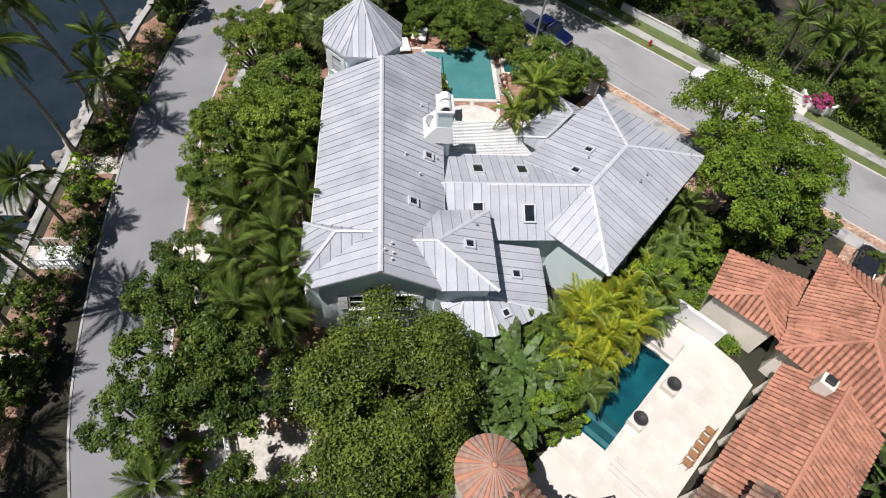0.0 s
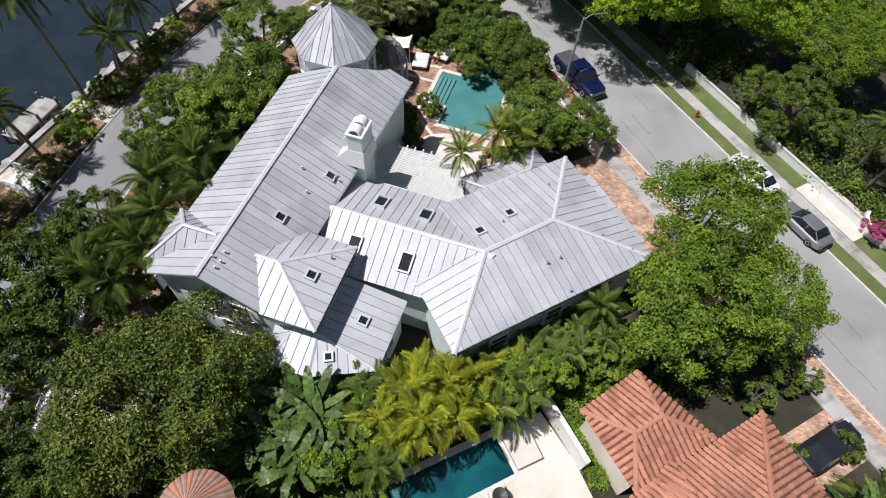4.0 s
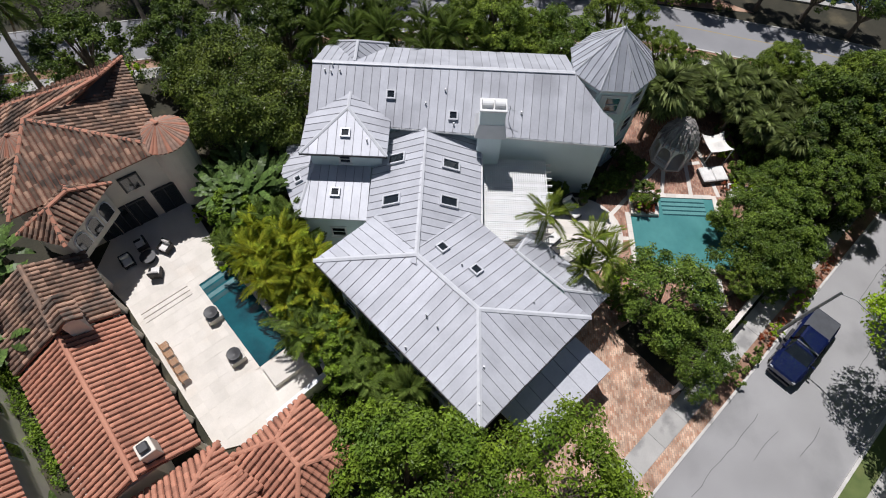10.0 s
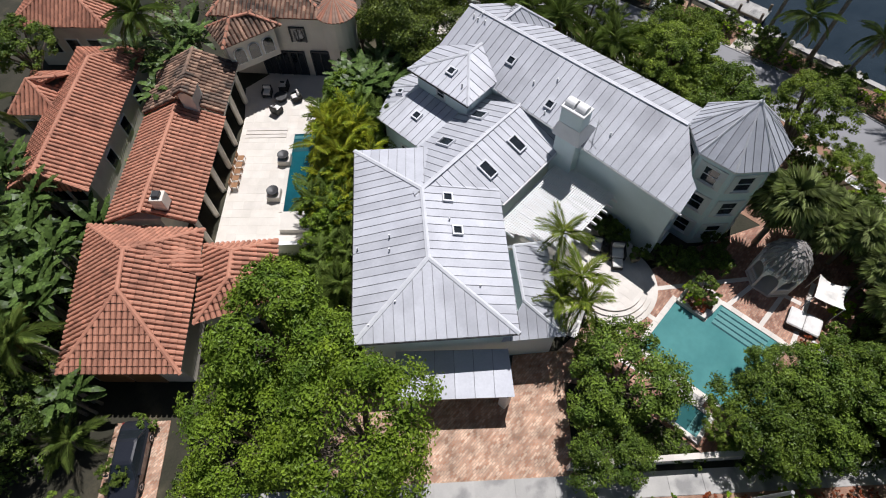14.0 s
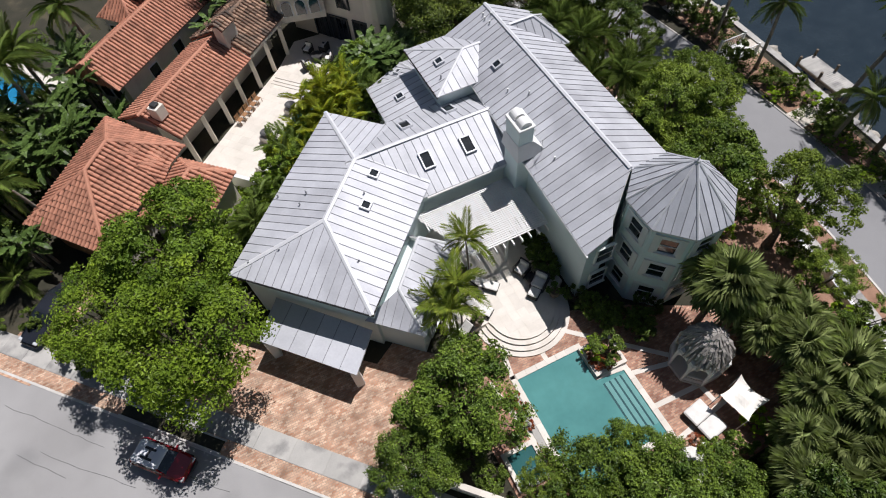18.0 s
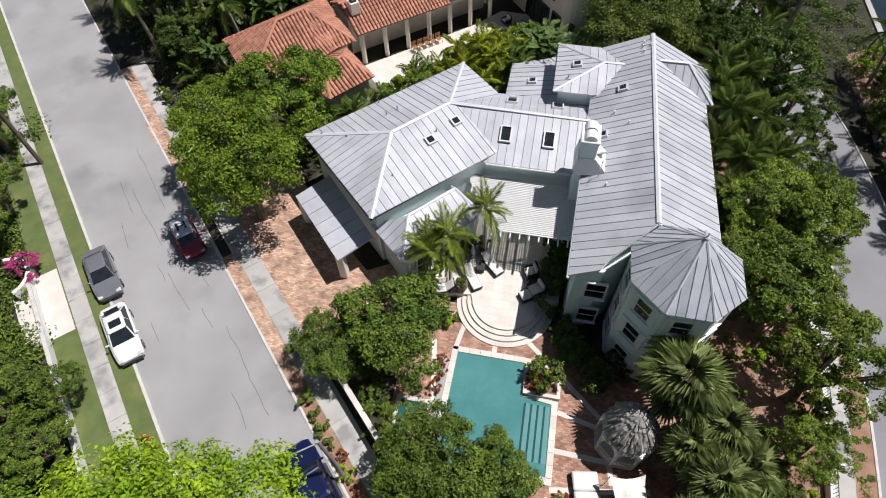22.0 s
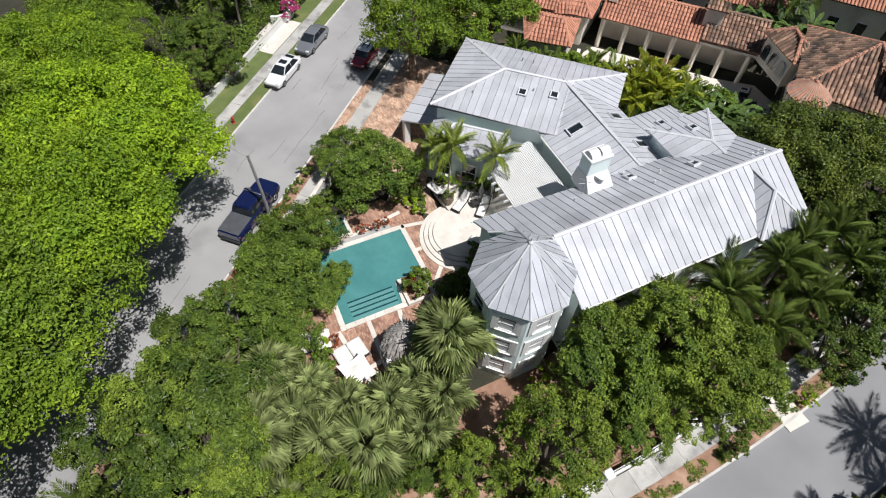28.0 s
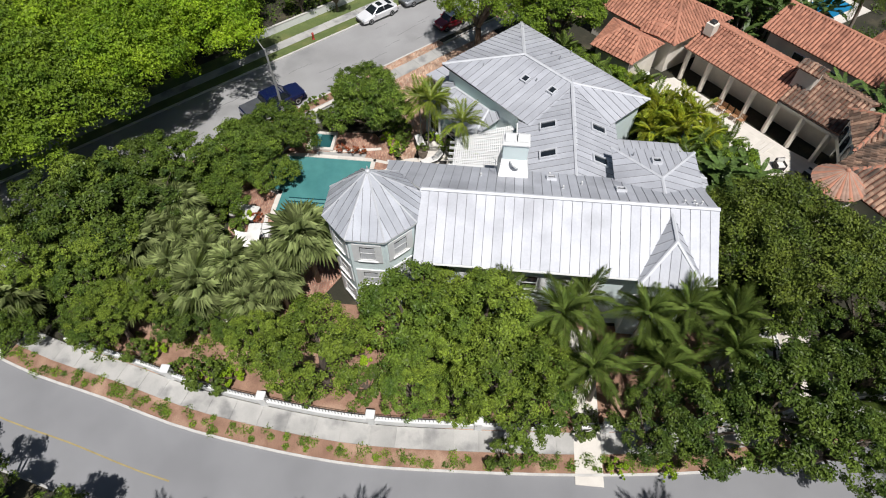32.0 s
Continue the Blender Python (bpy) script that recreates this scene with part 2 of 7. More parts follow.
LEAF_LIME = material("leaf_lime", (0.43, 0.58, 0.034), (0.2, 0.34, 0.026), rough=0.45, scale=0.5, grain=0.2, island=0.42, each=0.1, bump=0, spec=0.22, sheer=0.4)
LEAF_CANOPY = material("leaf_canopy", (0.245, 0.34, 0.03), (0.098, 0.172, 0.019), rough=0.45, scale=0.5, grain=0.2, island=0.46, each=0.12, bump=0, spec=0.22, sheer=0.3)
LEAF_FRESH = material("leaf_fresh", (0.34, 0.465, 0.032), (0.15, 0.26, 0.024), rough=0.45, scale=0.5, grain=0.2, island=0.46, each=0.1, bump=0, spec=0.22, sheer=0.4)
FROND_SLIM = material("frond_bright", (0.26, 0.30, 0.04), (0.14, 0.20, 0.03), rough=0.42, scale=1.2, grain=0.2, island=0.3, each=0.3, bump=0, spec=0.22, sheer=0.12)
FROND = material("frond_green", (0.205, 0.27, 0.058), (0.112, 0.17, 0.036), rough=0.42, scale=1.2, grain=0.2, island=0.3, each=0.3, bump=0, spec=0.22, sheer=0.22)
FROND_YELLOW = material("frond_yellow", (0.45, 0.435, 0.035), (0.22, 0.295, 0.03), rough=0.45, scale=1.0, grain=0.2, island=0.3, each=0.35, bump=0, spec=0.22, sheer=0.25)
FROND_SILVER = material("frond_silver", (0.37, 0.42, 0.17), (0.22, 0.28, 0.1), rough=0.45, scale=1.2, grain=0.2, island=0.3, each=0.25, bump=0, spec=0.22, sheer=0.28)
FROND_DRY = material("frond_dry", (0.32, 0.21, 0.09), (0.22, 0.13, 0.05), rough=0.8, grain=0.25, island=0.3, bump=0, spec=0.22, sheer=0.1)
PADDLE = material("paddle_leaf", (0.095, 0.15, 0.036), (0.045, 0.082, 0.021), rough=0.42, scale=1.0, grain=0.15, island=0.35, each=0.35, bump=0, spec=0.2, sheer=0.1)
BLOOM = material("magenta_bloom", (0.55, 0.09, 0.24), (0.38, 0.05, 0.16), rough=0.7, island=0.3, bump=0, sheer=0.2)
RED_LEAF = material("croton_leaf", (0.36, 0.06, 0.025), (0.22, 0.09, 0.02), rough=0.5, island=0.4, bump=0, sheer=0.15)

# ---- building kit ----


class Geo:
    """Gathers corners and faces for one mesh."""

    def __init__(self):
        self.v, self.f = [], []

    def add(self, verts, faces):
        o = len(self.v)
        self.v += [tuple(p) for p in verts]
        self.f += [tuple(i + o for i in q) for q in faces]
        return self

    def box(self, a, b, m=None):
        c = [Vector((x, y, z)) for z in (a[2], b[2]) for y in (a[1], b[1]) for x in (a[0], b[0])]
        if m:
            c = [m @ p for p in c]
        return self.add(c, [(0, 2, 3, 1), (4, 5, 7, 6), (0, 1, 5, 4), (1, 3, 7, 5), (3, 2, 6, 7), (2, 0, 4, 6)])

    def loft(self, rings, cap=True, closed=True):
        n = len(rings[0])
        faces = []
        for i in range(len(rings) - 1):
            for j in range(n if closed else n - 1):
                k = (j + 1) % n
                faces.append((i * n + j, i * n + k, i * n + n + k, i * n + n + j))
        if cap:
            faces += [tuple(range(n))[::-1], tuple(range((len(rings) - 1) * n, len(rings) * n))]
        return self.add([p for r in rings for p in r], faces)

    def prism(self, pts, z0, z1):
        return self.loft([[(x, y, z0) for x, y in pts], [(x, y, z1) for x, y in pts]])

    def rbox(self, c, s, r=0.03, m=None):
        """A box of size s standing on c (its base's centre) with soft edges."""
        rings = []
        for z, inset in ((0, r), (r, 0), (s[2] - r, 0), (s[2], r)):
            hx, hy, q = s[0] / 2 - inset, s[1] / 2 - inset, r
            ring = [(hx, -hy + q), (hx, hy - q), (hx - q, hy), (-hx + q, hy), (-hx, hy - q), (-hx, -hy + q), (-hx + q, -hy), (hx - q, -hy)]
            ring = [Vector((c[0] + x, c[1] + y, c[2] + z)) for x, y in ring]
            rings.append([m @ p for p in ring] if m else ring)
        return self.loft(rings)

    def tube(self, path, radii, n=8):
        path = [Vector(p) for p in path]
        rings = []
        for i, p in enumerate(path):
            d = (path[min(i + 1, len(path) - 1)] - path[max(i - 1, 0)]).normalized()
            a = d.cross(Vector((0, 0, 1)) if abs(d.z) < 0.9 else Vector((1, 0, 0))).normalized()
            b = d.cross(a)
            r = radii[i] if isinstance(radii, (list, tuple)) else radii
            rings.append([p + (a * math.cos(6.2832 * j / n) + b * math.sin(6.2832 * j / n)) * r for j in range(n)])
        return self.loft(rings)

    def lathe(self, c, profile, n=16, turn=0.0):
        return self.loft([[(c[0] + r * math.cos(turn + 6.28319 * j / n), c[1] + r * math.sin(turn + 6.28319 * j / n), c[2] + z) for j in range(n)]
                          for r, z in profile])

    def sheet(self, pts3, thick):
        """A flat piece with pts3 as its upper face."""
        p = [Vector(q) for q in pts3]
        n = (p[1] - p[0]).cross(p[2] - p[0]).normalized()
        if n.z < 0:
            p.reverse()
            n = -n
        return self.loft([[q - n * thick for q in p], p])

    def mesh(self, name, mat, smooth=False):
        me = bpy.data.meshes.new(name)
        me.from_pydata(self.v, [], self.f)
        me.materials.append(mat)
        if smooth:
            me.polygons.foreach_set("use_smooth", [True] * len(me.polygons))
        me.update()
        return me


def thing(name, label, category, m=None, group="", kind=""):
    ob = new(name)
    ob.empty_display_size = 0.3
    if m:
        ob.matrix_basis = m
    return tagged(ob, label, category, group, kind)


def part(name, geo, mat, parent, label="", smooth=False, m=None):
    me = geo.mesh(name, mat, smooth) if isinstance(geo, Geo) else geo
    ob = new(name, me)
    ob.parent = parent
    if m:
        ob.matrix_basis = m
    if label:
        ob["label"] = label
    return ob


def structure(name, geo, mat, label, category, smooth=False):
    return tagged(new(name, geo.mesh(name, mat, smooth)), label, category, kind="structure")


def clip(poly, axis, value, keep_above):
    out = []
    for i, p in enumerate(poly):
        q = poly[(i + 1) % len(poly)]
        a, b = p[axis] - value, q[axis] - value
        if not keep_above:
            a, b = -a, -b
        if a >= 0:
            out.append(p)
        if (a >= 0) != (b >= 0):
            s = a / (a - b)
            out.append((p[0] + (q[0] - p[0]) * s, p[1] + (q[1] - p[1]) * s))
    return out


def frame_of(pts):
    """Origin, the eave's way (first edge), the way up the slope and the normal of a roof slope."""
    p = [Vector(q) for q in pts]
    u = (p[1] - p[0]).normalized()
    n = None
    for q in p[2:]:
        n = u.cross(q - p[0])
        if n.length > 0.05:
            break
    n = n.normalized()
    if n.z < 0:
        n = -n
    return p[0], u, n.cross(u).normalized(), n


# Seam metal, darker than the roof panels.
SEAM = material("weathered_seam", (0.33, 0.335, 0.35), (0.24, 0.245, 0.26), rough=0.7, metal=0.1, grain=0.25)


def metal_slope(parent, pts, width=0.53, deck=0.10, mat=None, deck_mat=None):
    """A roof slope of standing-seam panels on a deck; the first edge is the eave."""
    o, u, v, n = frame_of(pts)
    flat = [((Vector(p) - o).dot(u), (Vector(p) - o).dot(v)) for p in pts]
    back = lambda q, h: o + u * q[0] + v * q[1] + n * h
    slope = part("roof_slope", Geo().sheet([back(q, -0.025) for q in flat], deck), deck_mat or WHITE, parent)
    lo, hi = min(q[0] for q in flat), max(q[0] for q in flat)
    count = max(1, round((hi - lo) / width))
    w = (hi - lo) / count
    for i in range(count):
        strip = clip(clip(flat, 0, lo + i * w, True), 0, lo + (i + 1) * w - 0.0015, False)
        if len(strip) < 3 or abs(sum(strip[j][0] * strip[(j + 1) % len(strip)][1] - strip[(j + 1) % len(strip)][0] * strip[j][1] for j in range(len(strip)))) < 0.01:
            continue
        g = Geo().sheet([back(q, 0.0) for q in strip], 0.02)
        flat_faces = len(g.f)
        x = lo + i * w + 0.02
        cut = [q for q in clip(clip(flat, 0, x - 0.002, True), 0, x + 0.002, False)]
        if len(cut) > 2 and i:
            a, b = min(q[1] for q in cut), max(q[1] for q in cut)
            if b - a > 0.1:
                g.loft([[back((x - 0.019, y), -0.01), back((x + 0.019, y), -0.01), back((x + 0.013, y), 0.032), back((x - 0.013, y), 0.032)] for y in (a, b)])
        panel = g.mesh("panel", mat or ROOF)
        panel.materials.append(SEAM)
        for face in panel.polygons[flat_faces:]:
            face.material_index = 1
        part("panel", panel, None, slope)
    return slope


def ridge_cap(parent, a, b, w=0.13, mat=None):
    a, b = Vector(a), Vector(b)
    d = (b - a).normalized()
    s = d.cross(Vector((0, 0, 1))).normalized()
    up = Vector((0, 0, 1))
    ring = lambda p: [p - s * w - up * 0.03, p - s * w + up * 0.02, p + up * 0.075, p + s * w + up * 0.02, p + s * w - up * 0.03]
    return part("ridge_cap", Geo().loft([ring(a), ring(b)]), mat or ROOF_CAP, parent)


def inside(poly, x, y):
    hit = False
    for i, (x0, y0) in enumerate(poly):
        x1, y1 = poly[i - 1]
        if (y0 > y) != (y1 > y) and x < (x1 - x0) * (y - y0) / (y1 - y0) + x0:
            hit = not hit
    return hit

# ---- ground, roads, water ----
land = [(-22.2, -300), (400, -300), (400, 300), (-6, 300), (-9, 90), (-15, 60), (-19, 42), (-21.2, 28), (-21.8, 15), (-22.2, 0)]
structure("ground", Geo().prism(land, -0.5, -0.04), SOIL, "dark planted garden soil over the whole block", "ground")
structure("water", Geo().prism([(-400, -300), (-15, -300), (-2, 300), (-400, 300)], -1.6, -0.9), SEAWATER, "dark rippled canal water beside the sea wall", "water")


def offset(line, d):
    out = []
    for i, p in enumerate(line):
        a, b = Vector(line[max(i - 1, 0)]), Vector(line[min(i + 1, len(line) - 1)])
        t = (b - a).normalized()
        out.append((p[0] + t.y * d, p[1] - t.x * d))
    return out


def smooth_line(line, step=1.0):
    """A Catmull-Rom curve through the points."""
    out = []
    for i in range(len(line) - 1):
        p = [Vector(line[max(0, min(len(line) - 1, i + k))]) for k in (-1, 0, 1, 2)]
        n = max(1, round((p[2] - p[1]).length / step))
        for j in range(n):
            s = j / n
            q = 0.5 * (2 * p[1] + (p[2] - p[0]) * s + (2 * p[0] - 5 * p[1] + 4 * p[2] - p[3]) * s * s + (3 * p[1] - p[0] - 3 * p[2] + p[3]) * s ** 3)
            out.append((q.x, q.y))
    return out + [tuple(line[-1])]


def band(line, d0, d1, z0, z1):
    """A strip between two offsets of a line, as one thick ribbon."""
    a, b = offset(line, d0), offset(line, d1)
    return Geo().loft([[(*p, z0), (*q, z0), (*q, z1), (*p, z1)] for p, q in zip(a, b)])


def slabs(parent, line, d0, d1, z0, z1, length, gap=0.012):
    """Concrete slabs, each a piece, laid along a line."""
    fine = smooth_line(line, length)
    a, b = offset(fine, d0), offset(fine, d1)
    for i in range(len(fine) - 1):
        corners = [Vector(a[i]), Vector(b[i]), Vector(b[i + 1]), Vector(a[i + 1])]
        mid = sum(corners, Vector((0, 0))) / 4
        corners = [tuple(mid + (c - mid) * (1 - gap / 1.2)) for c in corners]
        part("slab", Geo().prism(corners, z0, z1 + random.uniform(-0.004, 0.004)), CONCRETE, parent)


NORTH = smooth_line([(-2, -40), (-6.2, -24), (-9.3, -10), (-11.5, -2.5), (-12.6, 5), (-13.2, 13.5), (-13.3, 20), (-12.4, 28), (-11, 34), (-9.6, 40), (-6.5, 48), (1, 60), (14, 75)], 1.5)
structure("road_waterfront", band(NORTH, 0, -4.9, -0.2, 0.0), ASPHALT_N, "grey asphalt lane curving along the waterfront", "road")
GARDEN_SIDE = [p for p in NORTH if p[1] < 42.0]
structure("kerb_waterfront", band(GARDEN_SIDE, 0.0, 0.14, -0.2, 0.09), KERB, "pale concrete kerb beside the lane", "kerb")
structure("kerb_waterside", band(NORTH, -4.9, -5.02, -0.2, 0.05), CONCRETE, "pale concrete kerb on the water side", "kerb")
LINE_PAINT = material("yellow_line", (0.40, 0.32, 0.14), rough=0.8, grain=0.3)
structure("centre_line", band(NORTH[46:58], -2.62, -2.70, -0.1, 0.004), LINE_PAINT, "worn yellow centre line on the lane", "road marking")
structure("verge_waterfront", band(GARDEN_SIDE, 0.14, 1.15, -0.2, 0.05), MULCH, "mulched planting strip between lane and pavement", "planting bed")
pave_n = structure("pavement_waterfront", band(GARDEN_SIDE, 1.15, 2.35, -0.2, 0.03), CONCRETE, "grey concrete pavement along the garden wall", "pavement")
slabs(pave_n, GARDEN_SIDE[16:], 1.16, 2.34, 0.031, 0.06, 1.5)


def street(d0, d1, s0=-75, s1=75):
    """Corners of a strip of the east street: d is x + y, s runs along it."""
    q = math.sqrt(2)
    return [((d / 2 + s / q), (d / 2 - s / q)) for d, s in ((d0, s0), (d1, s0), (d1, s1), (d0, s1))]


structure("road_street", Geo().prism(street(44.2, 53.8), -0.2, 0.004), ASPHALT, "sun-bleached grey asphalt street with cracks", "road")
CORNER = smooth_line([GARDEN_SIDE[-1], (-7.4, 42.7), (-5.2, 43.6), (-2.8, 44.2), (-0.9, 44.3), (0.6, 43.6)], 0.8)
structure("road_corner", Geo().prism(CORNER + [(3.0, 43.0), (-6.0, 56.0), (-11.5, 46.0)], -0.2, -0.004), ASPHALT, "sun-bleached asphalt where lane and street meet", "road")
structure("kerb_corner", band(CORNER, 0.0, 0.16, -0.2, 0.09), KERB, "rounded pale concrete kerb at the corner", "kerb")
CRACK = material("tar_crack", (0.13, 0.13, 0.13), rough=0.9)
for k, (d, s0, s1) in enumerate(((46.2, -14, -9), (46.4, -6, 1), (46.1, 4, 9), (46.5, 12, 20), (48.3, -6, -3), (48.4, 3, 7), (48.2, 9, 16), (50.6, -18, -11), (50.5, -8, -5), (49.2, 6, 8), (49.4, 13, 17), (51.6, 2, 4), (47.2, -22, -17), (52.2, -12, -9), (47.3, 1, 3), (51.0, 10, 13))):
    rnd = random.Random(k)
    q = math.sqrt(2)
    path, s, dd = [], s0, d
    while s < s1:
        path.append((dd / 2 + s / q, dd / 2 - s / q))
        s += rnd.uniform(0.4, 0.9)
        dd += rnd.uniform(-0.13, 0.13)
    structure("road_crack", band(path, -0.013, 0.013, -0.05, 0.009), CRACK, "dark tar-filled crack in the street", "road crack")
structure("kerb_street_inner", Geo().prism(street(44.0, 44.2, -60, 3), -0.2, 0.06), KERB, "flush concrete kerb of the street", "kerb")
structure("kerb_street_inner_low", Geo().prism(street(44.0, 44.2, 3, 60), -0.2, 0.03), KERB, "flush concrete edge of the brick strip", "kerb")
structure("kerb_street_outer", Geo().prism(street(53.8, 54.05), -0.2, 0.1), KERB, "white concrete kerb beside the grass strip", "kerb")
structure("grass_strip", Geo().prism(street(54.05, 55.6), -0.2, 0.07), GRASS, "green mown grass strip between kerb and pavement", "grass")
q2 = math.sqrt(2)
axis = lambda d, s0, s1: [(d / 2 + s0 / q2, d / 2 - s0 / q2), (d / 2 + s1 / q2, d / 2 - s1 / q2)]
pave_o = structure("pavement_street_outer", Geo().prism(street(55.6, 57.1), -0.2, 0.05), CONCRETE, "pale concrete pavement across the street", "pavement")
slabs(pave_o, axis(56.35, -24, 36), -0.52, 0.52, 0.051, 0.08, 1.5)
structure("lawn_outer", Geo().prism(street(57.1, 59.2), -0.2, 0.06), GRASS, "narrow green lawn along the white wall", "grass")
pave_i = structure("pavement_street_inner", Geo().prism(street(41.0, 42.8, -30, 30), -0.2, 0.03), CONCRETE, "pale concrete pavement in front of the driveway", "pavement")
slabs(pave_i, axis(41.9, -20, 30), -0.62, 0.62, 0.031, 0.06, 1.7)
structure("brick_strip", Geo().prism(street(42.8, 44.0, -4.5, 30), -0.2, 0.026), BRICK, "salmon brick paving strip beside the street", "paving")
structure("verge_street", Geo().prism(street(42.8, 44.0, -30, -4.5), -0.2, 0.02), MULCH, "mulched planting strip beside the street", "planting bed")
structure("driveway", Geo().prism([(28.0, 13.0), (17.9, 23.1), (14.2, 19.6), (16.2, 17.2), (21.5, 12.6), (23.6, 9.2)], -0.2, 0.022), BRICK,
          "salmon brick herringbone driveway at the porte-cochere", "driveway")

structure("brick_court", Geo().prism([(9.3, 18.6), (12.9, 18.2), (14.9, 16.4), (16.2, 17.2), (14.2, 19.6), (13.4, 20.8), (12.3, 21.6), (10.4, 19.95)], -0.2, 0.017), BRICK, "salmon brick court beside the low wing", "paving")
structure("cottage_drive", Geo().prism([(30.8, 4.4), (33.0, 2.2), (37.6, 6.8), (35.4, 9.0)], -0.2, 0.02), BRICK, "brick driveway of the cottage", "driveway")
# the garden floor round the house
structure("mulch_bed_north", Geo().prism([(-10.6, -9), (-3.4, -9), (-3.4, 30), (-8.2, 38), (-10.9, 20)], -0.2, -0.015), MULCH, "brown mulch bed under the trees by the wall", "planting bed")
structure("shell_court", Geo().prism([(-8.4, -9.2), (-3.0, -8.4), (-2.6, -3.2), (-5.0, -1.2), (-8.2, -2.6)], -0.2, 0.0), SHELL, "pale shell-sand court with small stones", "court")
structure("waterside_sand", Geo().prism([(-21.9, -14), (-18.6, -12), (-18.4, 22), (-17.2, 36), (-20.6, 30)], -0.2, -0.01), MULCH, "brown planting bed along the sea wall", "planting bed")
for a, b in (((-21.9, 5.2), (-18.3, 6.9)), ((-21.7, 13.0), (-18.2, 14.6)), ((-21.9, -1.8), (-18.4, -0.4)), ((-21.5, 20.4), (-18.0, 21.6))):
    structure("sand_path", Geo().box((*a, -0.1), (*b, 0.012)), SHELL, "white shell-sand path to the water", "path")
structure("brick_patio", Geo().prism([(10.4, 19.9), (12.6, 22), (12.4, 28), (8, 31.0), (-3.8, 30.6), (-3.6, 23.2), (1.2, 20.6), (4.4, 19.4)], -0.2, 0.012), SHADED_BRICK,
          "salmon brick pool patio with stone bands", "patio")
for a, b in (((5.6, 20.2), (0.9, 24.4)), ((3.4, 24.3), (0.6, 24.9)), ((3.5, 26.4), (0.6, 26.5)), ((7.3, 20.6), (7.3, 21.5)), ((0.9, 24.4), (0.4, 27.6)),
             ((3.5, 28.4), (-1.5, 27.6)), ((9.3, 19.8), (9.6, 21.6)), ((10.9, 21.2), (10.2, 25.2))):
    structure("stone_band", band([a, b], -0.14, 0.14, -0.1, 0.024), CORAL, "pale coral stone band in the brick patio", "paving")

# sea wall with boulders, and the dock
SEA = smooth_line([(-22.2, -60), (-22.2, 0), (-21.8, 15), (-21.2, 28), (-19, 42), (-15, 60)], 3)
structure("sea_wall", band(SEA, -0.25, 0.25, -1.5, 0.12), CONCRETE, "weathered concrete sea wall", "sea wall")
ROCK = material("limestone_boulder", (0.42, 0.39, 0.34), (0.27, 0.25, 0.22), rough=0.95, scale=2, grain=0.3, bump=0.6, each=0.25)
rock_meshes = []
for k in range(4):
    bm = bmesh.new()
    bmesh.ops.create_icosphere(bm, subdivisions=2, radius=0.5)
    for v in bm.verts:
        v.co *= 0.75 + 0.5 * noise.noise(v.co * 2.2 + Vector((k * 7, 0, 0)))
        v.co.z *= 0.65
    me = bpy.data.meshes.new("boulder")
    bm.to_mesh(me)
    bm.free()
    me.materials.append(ROCK)
    rock_meshes.append(me)
rnd = random.Random(5)
for i, p in enumerate(SEA[16:40]):
    for j in range(4):
        tagged(new("boulder", rock_meshes[(i + j) % 4]), "grey limestone boulder at the water's edge", "boulder", "boulders along the sea wall").matrix_basis = (
            pose(p[0] - 0.5 + rnd.uniform(-0.5, 0.3), p[1] + j * 0.75, -0.75 + rnd.uniform(0, 0.35), 0, 0, rnd.uniform(0, 360)) @ Matrix.Scale(rnd.uniform(0.7, 1.5), 4))
dock = thing("dock", "weathered grey wooden dock on piles", "dock")
for i in range(26):
    part("plank", Geo().box((-24.6, 9.2 + i * 0.17, 0.1), (-22.9, 9.35 + i * 0.17, 0.15)), CONCRETE, dock)
for x in (-24.6, -22.95):
    part("beam", Geo().box((x, 9.2, -0.08), (x + 0.12, 13.6, 0.098)), BARK, dock)
    for y in (9.3, 11.4, 13.4):
        part("pile", Geo().tube([(x + 0.06, y, -1.6), (x + 0.06, y, 0.7)], 0.11), BARK, dock)

# ---- pools ----
arc = lambda c, r, a0, a1, n: [(c[0] + r * math.cos(radians(a0 + (a1 - a0) * i / n)), c[1] + r * math.sin(radians(a0 + (a1 - a0) * i / n))) for i in range(n + 1)]
POOL_PLAN = [(9.4, 21.75), (5.45, 21.75), (5.45, 23.75), (3.75, 23.95), (3.75, 27.85)] + arc((7.6, 27.8), 1.85, 180, 0, 12) + [(9.45, 26.4)]
pool = thing("swimming_pool", "free-form swimming pool with turquoise water and coral coping", "swimming pool")
part("water_surface", Geo().prism(POOL_PLAN, -0.2, 0.03), POOL, pool, "still turquoise water")
for x, y in POOL_PLAN[:5] + POOL_PLAN[-1:]:
    part("corner_stone", Geo().box((x - 0.34, y - 0.34, -0.05), (x + 0.34, y + 0.34, 0.024)), CORAL, pool)
closed = POOL_PLAN + POOL_PLAN[:1]
for i in range(len(POOL_PLAN)):
    a, b = Vector(closed[i]), Vector(closed[i + 1])
    n = max(1, round((b - a).length / 0.7))
    for j in range(n):
        p, q = a + (b - a) * (j / n), a + (b - a) * ((j + 1) / n)
        t = (q - p).normalized()
        s = Vector((-t.y, t.x)) * 0.34
        e = t * 0.006
        part("coping_stone", Geo().prism([tuple(p + e), tuple(q - e), tuple(q - e + s), tuple(p + e + s)], -0.05, 0.085), CORAL, pool)
